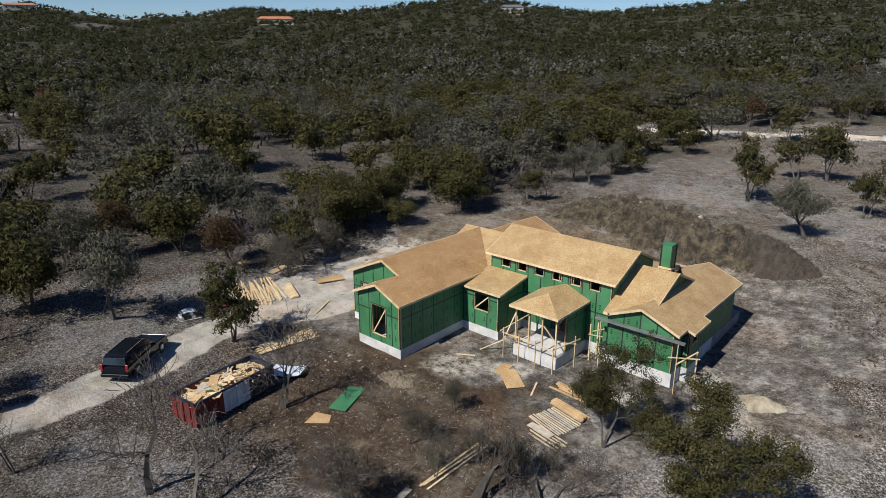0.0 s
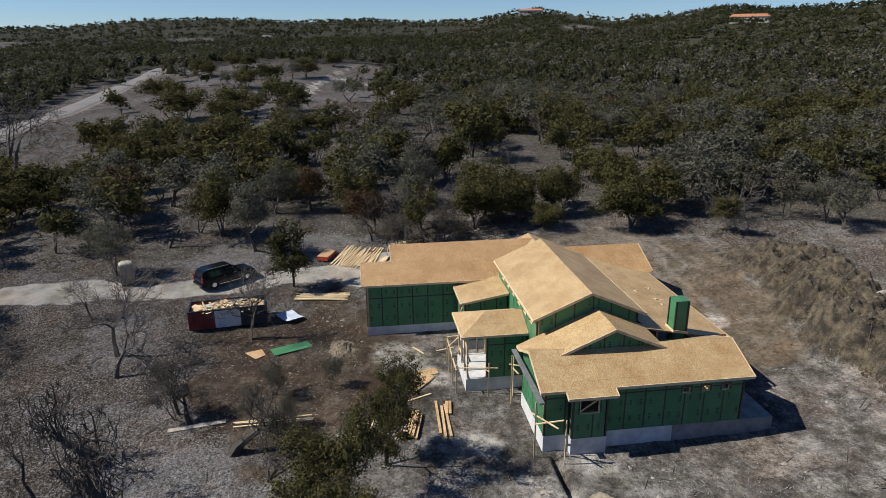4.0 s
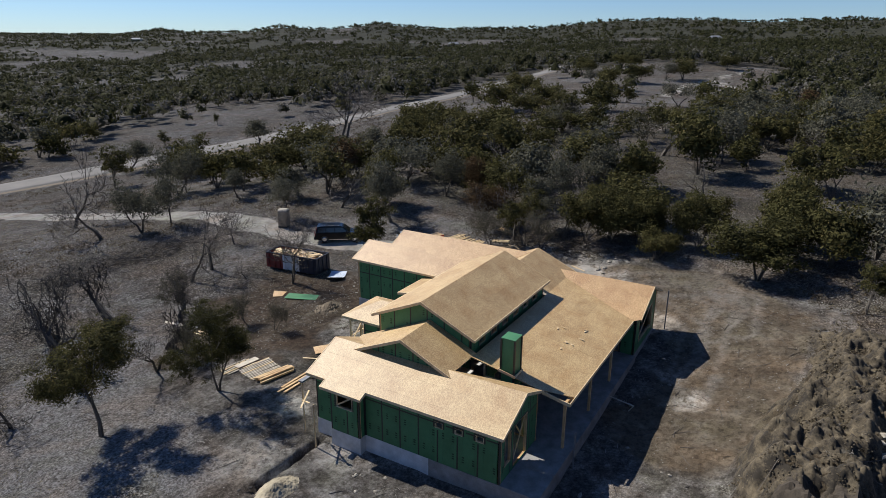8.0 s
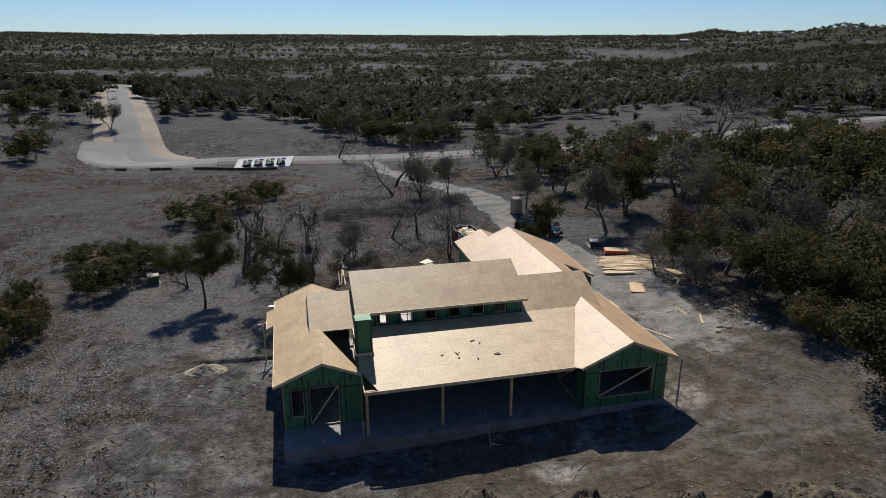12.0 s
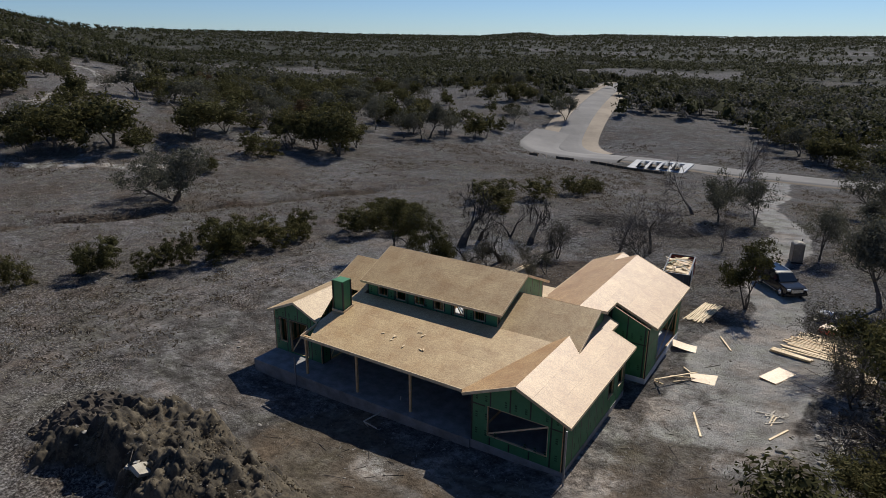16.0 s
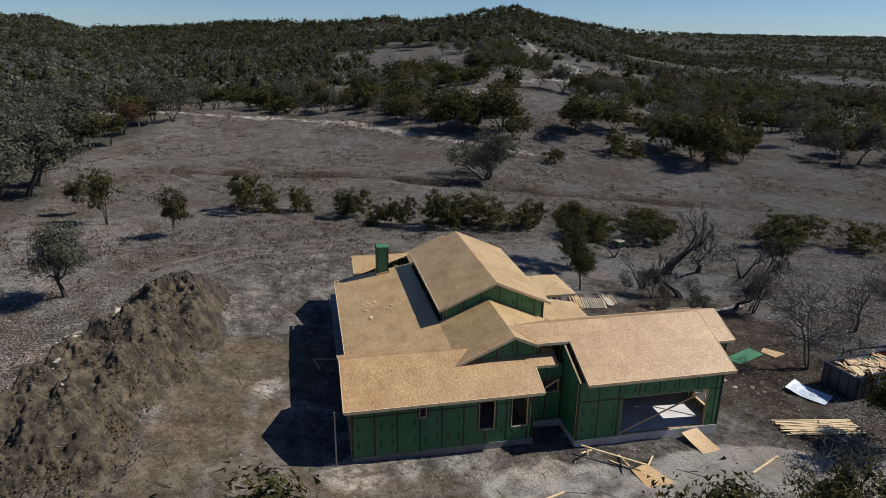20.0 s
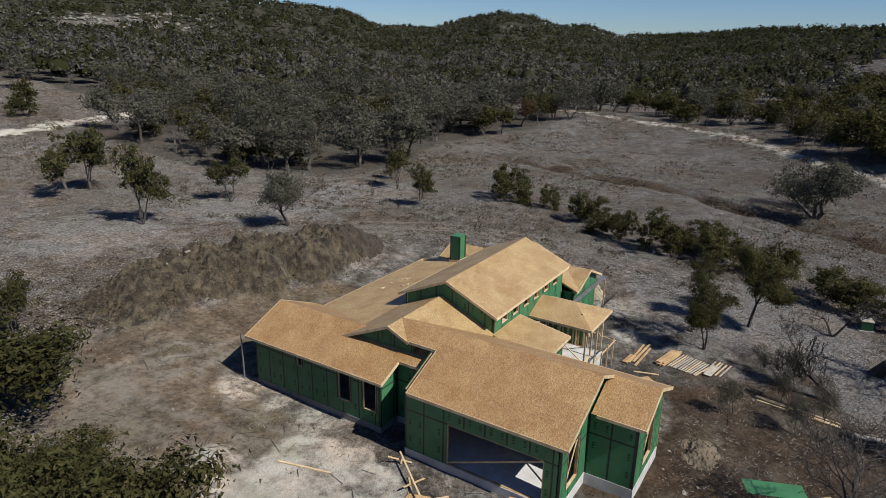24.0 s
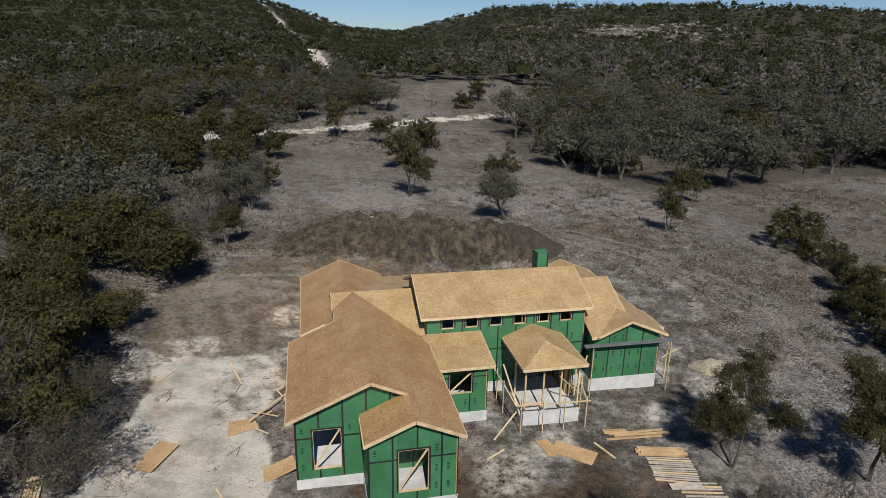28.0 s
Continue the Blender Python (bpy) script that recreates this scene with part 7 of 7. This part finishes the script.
M_SLAB = plain("pale_limestone_slab", (0.22, 0.195, 0.15), (0.44, 0.40, 0.325), 2.0, 0.9, bump_by=0.5)


def slab_mesh(seed):
    """A flat angular slab of broken limestone."""
    rs = np.random.RandomState(seed)
    n = 5 + seed % 3
    a = np.sort(rs.uniform(0, 2 * math.pi, n) * 0.3 + np.linspace(0, 2 * math.pi, n, endpoint=False))
    r = rs.uniform(0.65, 1.1, n)
    low = [(r[k] * math.cos(a[k]), 0.7 * r[k] * math.sin(a[k]), -0.14 + rs.uniform(-0.03, 0.03)) for k in range(n)]
    high = [(0.9 * p[0], 0.9 * p[1], 0.14 + rs.uniform(-0.06, 0.04)) for p in low]
    me = bpy.data.meshes.new("slab")
    me.from_pydata(low + high, [], [tuple(range(n))[::-1], tuple(range(n, 2 * n))] + [(k, (k + 1) % n, n + (k + 1) % n, n + k) for k in range(n)])
    me.materials.append(M_SLAB)
    return me


SLABS = [slab_mesh(k) for k in range(6)]


def slabs(x, y, n, wide, deep, turn, size):
    for _ in range(n):
        u, w = rk.gauss(0, wide), rk.gauss(0, deep)
        c_, s_ = math.cos(radians(turn)), math.sin(radians(turn))
        px, py = x + u * c_ - w * s_, y + u * s_ + w * c_
        k = size * rk.uniform(0.45, 1.35)
        o = tagged(new("slab", SLABS[rk.randrange(6)]), "flat pale broken limestone slab tipped on the spoil bank", "stone", "slabs on the bank")
        o.matrix_world = pose(px, py, gz(px, py) + 0.08 + k * 0.2, rk.uniform(-28, 28), rk.uniform(-28, 28), rk.uniform(0, 360)) @ Matrix.Diagonal((k, k, k, 1))


slabs(1.2, 27.9, 46, 1.7, 0.75, -20, 0.56)
rocks(8, 24, 8, 3.0, 0.13, "pale limestone lump in the spoil", "stones on the bank")
rocks(-6, 27, 8, 3.0, 0.13, "pale limestone lump in the spoil", "stones on the bank")
rocks(-25.8, 0.5, 26, 1.6, 0.22, "pale rubble stone by the brush heap", "rubble stones")
rocks(-24.5, 3.5, 12, 1.2, 0.2, "pale rubble stone by the brush heap", "rubble stones")
rocks(13.5, 1.5, 16, 2.6, 0.13, "pale stone lying beside the foundation", "stones by the house")
rocks(-9, -15.6, 12, 2.5, 0.12, "pale stone lying beside the foundation", "stones by the house")
rocks(6, 13.5, 10, 4.5, 0.12, "pale stone on the graded earth", "stones by the house")


def heap(name, label, x, y, rx, ry, h_, material, seed, rough=0.12):
    """A heap of loose material, its skirt sunk into the ground."""
    bm = bmesh.new()
    n_ = 54
    base = gz(x, y)
    for v in bmesh.ops.create_grid(bm, x_segments=n_, y_segments=n_, size=1.0)["verts"]:
        px, py = v.co.x * rx, v.co.y * ry
        r_ = min(math.hypot(v.co.x, v.co.y) * (1 + 0.22 * noise.noise(Vector((px * 0.7, py * 0.7, seed)))), 1.0)
        k = (1 - r_) ** 0.85
        lump = rough * min(k * 6, 1) * (noise.noise(Vector((px * 2.2, py * 2.2, seed))) + 0.7 * noise.noise(Vector((px * 5, py * 5, seed))) + 0.5 * noise.noise(Vector((px * 10, py * 10, seed))))
        v.co = Vector((px, py, gz(x + px, y + py) - base - 0.12 + k * h_ * (1 + 0.25 * noise.noise(Vector((px * 0.9 + seed, py * 0.9, seed)))) + lump))
    o = part(name, bm, material)
    o.location = (x, y, base)
    return tagged(o, label, "heap")


heap("sand_mound", "small mound of pale yellow sand beside the house", 16.2, -1.5, 1.7, 1.0, 0.7, plain("yellow_sand", (0.20, 0.17, 0.12), (0.46, 0.41, 0.30), 1.2, 0.95), 3, 0.06)
heap("topsoil_mound", "dark mound of turned topsoil behind the house", 10.4, 22.6, 4.0, 3.3, 1.5, plain("dark_topsoil", (0.022, 0.018, 0.014), (0.070, 0.055, 0.040), 1.2, 0.95, fine=10, bump_by=0.8), 5, 0.22)
heap("spoil_mound", "low mound of grey spoil by the garage corner", -3.9, -15.0, 1.9, 1.2, 0.5, M_DIRT, 7, 0.14)


def brush(name, label, x, y, rx, ry, h_, n_, seed):
    """A heap of cut branches, one tangled mesh."""
    rs = np.random.RandomState(seed)
    segs = []
    base = gz(x, y)
    for _ in range(n_):
        a, r_ = rs.uniform(0, 6.28), math.sqrt(rs.uniform(0, 1))
        p = np.array([math.cos(a) * r_ * rx, math.sin(a) * r_ * ry, 0.0])
        p[2] = rs.uniform(0, 1) * h_ * (1 - r_ * r_) + 0.05 + gz(x + p[0], y + p[1]) - base
        d = rs.normal(0, 1, 3)
        d[2] *= 0.35
        d /= np.linalg.norm(d)
        L = rs.uniform(0.5, 1.8)
        m_ = p + d * L * 0.5 + rs.normal(0, 0.12, 3)
        q = p + d * L + rs.normal(0, 0.2, 3)
        q[2] = max(q[2], 0.03 + gz(x + q[0], y + q[1]) - base)
        w_ = rs.uniform(0.012, 0.04)
        segs += [(p, m_, w_, w_ * 0.8), (m_, q, w_ * 0.8, 0.008)]
    v, f = tubes(segs, 4)
    o = new(name, list_mesh(name, v, f, M_BARK if seed % 2 else M_TWIG))
    o.location = (x, y, base)
    return tagged(o, label, "brush")


brush("cut_brush", "dark heap of cut brush and roots in the field", 2.0, -42.0, 5.0, 2.4, 1.3, 520, 1)
brush("cut_brush", "dark heap of cut brush and roots in the field", -5.2, -41.4, 4.2, 2.2, 1.2, 420, 3)
brush("cut_brush", "grey heap of cut branches at the woods' edge", -26.8, 1.6, 2.6, 3.4, 1.0, 380, 4)
brush("cut_brush", "grey heap of cut branches at the woods' edge", -27.5, -6.5, 1.6, 2.0, 0.7, 160, 6)

M_SCRUB = leaf_material("dead_scrub_stems", [(0.0, (0.032, 0.025, 0.018)), (0.5, (0.085, 0.067, 0.047)), (1.0, (0.18, 0.15, 0.11))], 0.95)
M_CREEK = plain("creek_stone", (0.06, 0.05, 0.04), (0.19, 0.17, 0.14), 3.0, 0.9, bump_by=0.5)
M_CLOD = leaf_material("turned_clods", [(0.0, (0.030, 0.024, 0.017)), (0.5, (0.085, 0.068, 0.046)), (1.0, (0.20, 0.168, 0.12))], 0.95)
# ---- small scatter: dry grass, stones, twigs ----
def scatter_points(n_, r1, seed, clear=True):
    rs = np.random.RandomState(seed)
    r_ = r1 * np.sqrt(rs.uniform(0.02, 1, n_))
    a = rs.uniform(0, 2 * np.pi, n_)
    x, y = r_ * np.cos(a), r_ * np.sin(a)
    out_ = (np.abs(x + 1) > 13.5) | (np.abs(y + 1) > 12.6)
    return x[out_], y[out_], rs


x, y, rs = scatter_points(62000, 92, 50)
dd = np.hypot(np.maximum(np.abs(x + 1) - 12.5, 0), np.maximum(np.abs(y + 0.5) - 11, 0)) + 3 * fbm(x * 0.25, y * 0.25, 3, 21)
keep = (dd > 9) & (near_line(x, y, DRIVE) > 3.0) & (near_line(x, y, YARD) > 6) & (mound(x, y) < 0.1) & (fbm(x * 0.12, y * 0.12, 3, 61) > -0.45)
x, y = x[keep], y[keep]
z = ground_z(x, y)
per = 4
c = np.repeat(np.stack([x, y, z + 0.05], -1), per, 0) + rs.normal(0, 0.10, (len(x) * per, 3)) * (1, 1, 0.2)
v, f = leaf_cards(c, rs.uniform(0.05, 0.15, len(c)), rs, rs.normal(0, 1, (len(c), 3)) * (1, 1, 0.5), 0.3, 0.22)
tagged(new("dry_grass", fast_mesh("dry_grass", v, f, M_GRASS, np.repeat(rs.uniform(0, 0.5, len(c)), 3))), "tufts of dry winter grass over the field", "grass", kind="stuff")

# knee-high dead scrub over the open fields
x, y, rs = scatter_points(52000, 150, 58)
thick = 0.28 * (1 - step(0.6, 1.1, np.hypot((x - 26) / 13, (y - 9) / 19)))
keep = (np.hypot(x, y) > 19) & ((y > -14) | (np.hypot(x, y) > 46)) & (mound(x, y) < 0.1) & (near_line(x, y, YARD) > 6) & (np.hypot((x - 19) / 8, (y + 14.5) / 11.5) > 0.9) & (near_line(x, y, DRIVE) > 4.0) & (near_line(x, y, LANE) > 7.0) & (fbm(x * 0.07, y * 0.07, 3, 64) + 0.5 * fbm(x * 0.4, y * 0.4, 2, 65) + thick > 0.03) & (cover(x, y) < 0.3)
x, y = x[keep], y[keep]
per, tall = 9, rs.uniform(0.12, 0.42, len(x))
lift = rs.uniform(0.1, 1.0, len(x) * per) * np.repeat(tall, per)
c = np.repeat(np.stack([x, y, ground_z(x, y)], -1), per, 0) + rs.normal(0, 1, (len(x) * per, 3)) * (0.32, 0.32, 0) + np.stack([lift * 0, lift * 0, lift], -1)
v, f = leaf_cards(c, rs.uniform(0.10, 0.26, len(c)), rs, rs.normal(0, 1, (len(c), 3)), 0.4, 0.28)
tagged(new("dead_scrub", fast_mesh("dead_scrub", v, f, M_SCRUB, np.repeat(rs.uniform(0, 0.5, len(c)), 3))), "low brown dead scrub scattered over the dry fields", "scrub", kind="stuff")

# dead stalks, chips and straw lying on the ground
x, y, rs = scatter_points(190000, 68, 57)
keep = (near_line(x, y, DRIVE) > 2.4) & (rs.uniform(0, 1, len(x)) < np.where((np.hypot((x + 19.6) / 6.4, (y + 6) / 9.6) < 1.0) | (near_line(x, y, YARD) < 4), 0.3, 1.0)) & (fbm(x * 0.15, y * 0.15, 3, 63) > -0.3)
x, y = x[keep], y[keep]
c = np.stack([x, y, ground_z(x, y) + 0.03], -1)
v, f = leaf_cards(c, rs.uniform(0.04, 0.17, len(c)), rs, np.tile((0.0, 0.0, 1.0), (len(c), 1)), 0.35, 0.20)
tagged(new("ground_litter", fast_mesh("ground_litter", v, f, M_LITTER, np.repeat(rs.uniform(0, 0.5, len(c)), 3))), "pale straw, chips and dead stalks strewn over the soil", "litter", kind="stuff")
# the lumpy skin of the bank
M_BANK = plain("turned_bank_earth", (0.024, 0.019, 0.013), (0.158, 0.126, 0.080), 1.1, 0.95, fine=9, bump_by=0.9)
nx, ny = 340, 170
bx, by = np.meshgrid(np.linspace(-18.5, 15, nx), np.linspace(16.5, 33, ny), indexing="ij")
bx, by = bx.ravel(), by.ravel()
bm_h = mound(bx, by)
full = np.clip(bm_h / 0.6, 0, 1)
lumps = 0.14 * fbm(bx * 0.9, by * 0.9, 2, 81) + 0.16 * np.abs(fbm(bx * 2.6, by * 2.6, 2, 82)) + 0.17 * fbm(bx * 4.2, by * 4.2, 2, 83) + 0.045 * np.random.RandomState(84).uniform(-1, 1, len(bx))
v = np.stack([bx, by, ground_z(bx, by) - 0.06 + full * (0.10 + lumps)], -1)
idx = np.arange(nx * ny).reshape(nx, ny)
f = np.stack([idx[:-1, :-1], idx[1:, :-1], idx[1:, 1:], idx[:-1, 1:]], -1).reshape(-1, 4)
f = f[bm_h[f].max(1) > 0.06]
used, f = np.unique(f, return_inverse=True)
bank = new("spoil_bank", fast_mesh("spoil_bank", v[used], f.reshape(-1, 4), M_BANK))
tagged(bank, "long lumpy bank of brown excavated earth behind the house", "earth bank", kind="structure")
# clods of turned earth on the bank
rs = np.random.RandomState(58)
x, y = rs.uniform(-18, 18, 24000), rs.uniform(16, 33, 24000)
keep = (mound(x, y) > 0.08) & (fbm(x * 0.5, y * 0.5, 2, 71) > -0.25)
x, y = x[keep], y[keep]
s = rs.uniform(0.025, 0.08, len(x)) * np.where(rs.uniform(0, 1, len(x)) < 0.04, 1.8, 1.0)
oct_ = np.array([(1, 0, 0), (0, 1, 0), (-1, 0, 0), (0, -1, 0), (0, 0, 0.7), (0, 0, -0.5)])
tri = np.array([(0, 1, 4), (1, 2, 4), (2, 3, 4), (3, 0, 4), (1, 0, 5), (2, 1, 5), (3, 2, 5), (0, 3, 5)])
v = (oct_[None] * (s[:, None, None] * rs.uniform(0.6, 1.4, (len(x), 6, 1))) + np.stack([x, y, ground_z(x, y) + 0.12], -1)[:, None, :]).reshape(-1, 3)
f = (tri[None] + 6 * np.arange(len(x))[:, None, None]).reshape(-1, 3)
tagged(new("earth_clods", fast_mesh("earth_clods", v, f, M_CLOD, np.repeat(rs.uniform(0, 0.6, len(x)), 6))), "dark and tan clods of turned earth on the bank", "clods", kind="stuff")

# rubble along the creek bank, and pale outcrops on the hilltops
rs = np.random.RandomState(66)
y = rs.uniform(-22, 42, 1700)
x = np.interp(y, CREEK_Y, CREEK_X) + rs.normal(0, 1.2, 1700)
s = rs.uniform(0.05, 0.20, 1700) * np.where(rs.uniform(0, 1, 1700) < 0.08, 1.7, 1.0)
v = (oct_[None] * (s[:, None, None] * rs.uniform(0.6, 1.4, (len(x), 6, 1))) * (1.3, 1.0, 0.8) + np.stack([x, y, ground_z(x, y) + 0.1 * s], -1)[:, None, :]).reshape(-1, 3)
f = (tri[None] + 6 * np.arange(len(x))[:, None, None]).reshape(-1, 3)
tagged(new("creek_rubble", fast_mesh("creek_rubble", v, f, M_CREEK)), "dark grey-brown rubble along the cut creek bank", "rubble", kind="stuff")
segs = []
for py in rs.uniform(-22, 42, 420):
    px = float(np.interp(py, CREEK_Y, CREEK_X)) + rs.normal(0, 0.9)
    p = np.array([px, py, gz(px, py) + 0.05])
    q = p + np.array([rs.normal(0, 0.35), rs.normal(0, 0.6), rs.uniform(0.1, 0.5)])
    segs += [(p, q, 0.03, 0.012)]
v, f = tubes(segs, 3)
tagged(new("exposed_roots", list_mesh("exposed_roots", v, f, M_BARK)), "tangle of dead roots and sticks along the creek bank", "roots", kind="stuff")
x, y, s = np.array([]), np.array([]), np.array([])
for px, py, spread, n_ in ((205, 400, 26, 90), (240, 398, 26, 90), (165, 470, 18, 40), (522, -165, 20, 50), (560, -190, 22, 40), (548, -122, 16, 30), (466, -140, 14, 30)):
    x, y = np.append(x, rs.normal(px, spread, n_)), np.append(y, rs.normal(py, spread, n_))
    s = np.append(s, rs.uniform(0.7, 2.4, n_))
v = (oct_[None] * (s[:, None, None] * rs.uniform(0.6, 1.4, (len(x), 6, 1))) * (1.3, 1.0, 0.8) + np.stack([x, y, ground_z(x, y) + 0.1 * s], -1)[:, None, :]).reshape(-1, 3)
f = (tri[None] + 6 * np.arange(len(x))[:, None, None]).reshape(-1, 3)
tagged(new("limestone_rubble", fast_mesh("limestone_rubble", v, f, M_ROCK)), "pale limestone outcrops on the hilltops", "rubble", kind="stuff")

x, y, rs = scatter_points(11000, 70, 51)
z = ground_z(x, y)
s = rs.uniform(0.02, 0.075, len(x)) * np.where(rs.uniform(0, 1, len(x)) < 0.06, 2.4, 1.0)
oct_ = np.array([(1, 0, 0), (0, 1, 0), (-1, 0, 0), (0, -1, 0), (0, 0, 0.7), (0, 0, -0.5)])
v = (oct_[None] * (s[:, None, None] * rs.uniform(0.7, 1.3, (len(x), 6, 1))) + np.stack([x, y, z], -1)[:, None, :]).reshape(-1, 3)
tri = np.array([(0, 1, 4), (1, 2, 4), (2, 3, 4), (3, 0, 4), (1, 0, 5), (2, 1, 5), (3, 2, 5), (0, 3, 5)])
f = (tri[None] + 6 * np.arange(len(x))[:, None, None]).reshape(-1, 3)
tagged(new("loose_stones", fast_mesh("loose_stones", v, f, M_ROCK)), "small pale limestone chips strewn on the ground", "stones", kind="stuff")

x, y, rs = scatter_points(2600, 60, 52)
keep = near_line(x, y, DRIVE) > 2.5
x, y = x[keep], y[keep]
segs = []
for px, py, a, L in zip(x, y, rs.uniform(0, 6.28, len(x)), rs.uniform(0.3, 1.5, len(x))):
    p, q = np.array([px, py, gz(px, py) + 0.03]), np.array([px + math.cos(a) * L, py + math.sin(a) * L, 0])
    q[2] = gz(q[0], q[1]) + 0.05
    segs.append((p, q, 0.022, 0.012))
v, f = tubes(segs, 3)
tagged(new("fallen_twigs", list_mesh("fallen_twigs", v, f, M_TWIG)), "fallen grey twigs and sticks on the ground", "twigs", kind="stuff")

# ---- far houses on the hills ----
M_FARWALL = plain("far_stone_wall", (0.35, 0.33, 0.29), (0.5, 0.47, 0.42), 0.3, 0.9)
M_FARROOF = plain("far_roof", (0.30, 0.12, 0.06), (0.42, 0.18, 0.09), 0.3, 0.8)
for bearing, dist, long_ in ((57, 640, 34), (75, 980, 36), (36, 600, 22), (98, 900, 16), (120, 1000, 18), (146, 1500, 24)):
    a = radians(bearing)
    x, y = -math.sin(a) * dist, math.cos(a) * dist
    hs = thing("far_house", "far pale stone house among hilltop trees", "house", (x, y, gz(x, y)), bearing, "far houses")
    bm = bmesh.new()
    add_box(bm, (-long_ / 2, -5, -2), (long_ / 2, 5, 5))
    part("wall", bm, M_FARWALL, hs)
    bm = bmesh.new()
    vs = [bm.verts.new(p) for p in ((-long_ / 2 - 0.6, -5.6, 5), (long_ / 2 + 0.6, -5.6, 5), (long_ / 2 + 0.6, 5.6, 5), (-long_ / 2 - 0.6, 5.6, 5), (-long_ / 2 + 3, 0, 7.6), (long_ / 2 - 3, 0, 7.6))]
    for q in ((0, 1, 5, 4), (1, 2, 5), (2, 3, 4, 5), (3, 0, 4), (3, 2, 1, 0)):
        bm.faces.new([vs[k] for k in q])
    part("roof", bm, M_FARROOF if dist in (640, 980) else M_STEEL, hs)
    for k in range(5):
        bm = bmesh.new()
        u = -long_ / 2 + (k + 0.5) * long_ / 5
        add_box(bm, (u - 1.0, -5.05, 1.2), (u + 1.0, -4.95, 3.4))
        part("window", bm, M_GLASS, hs)
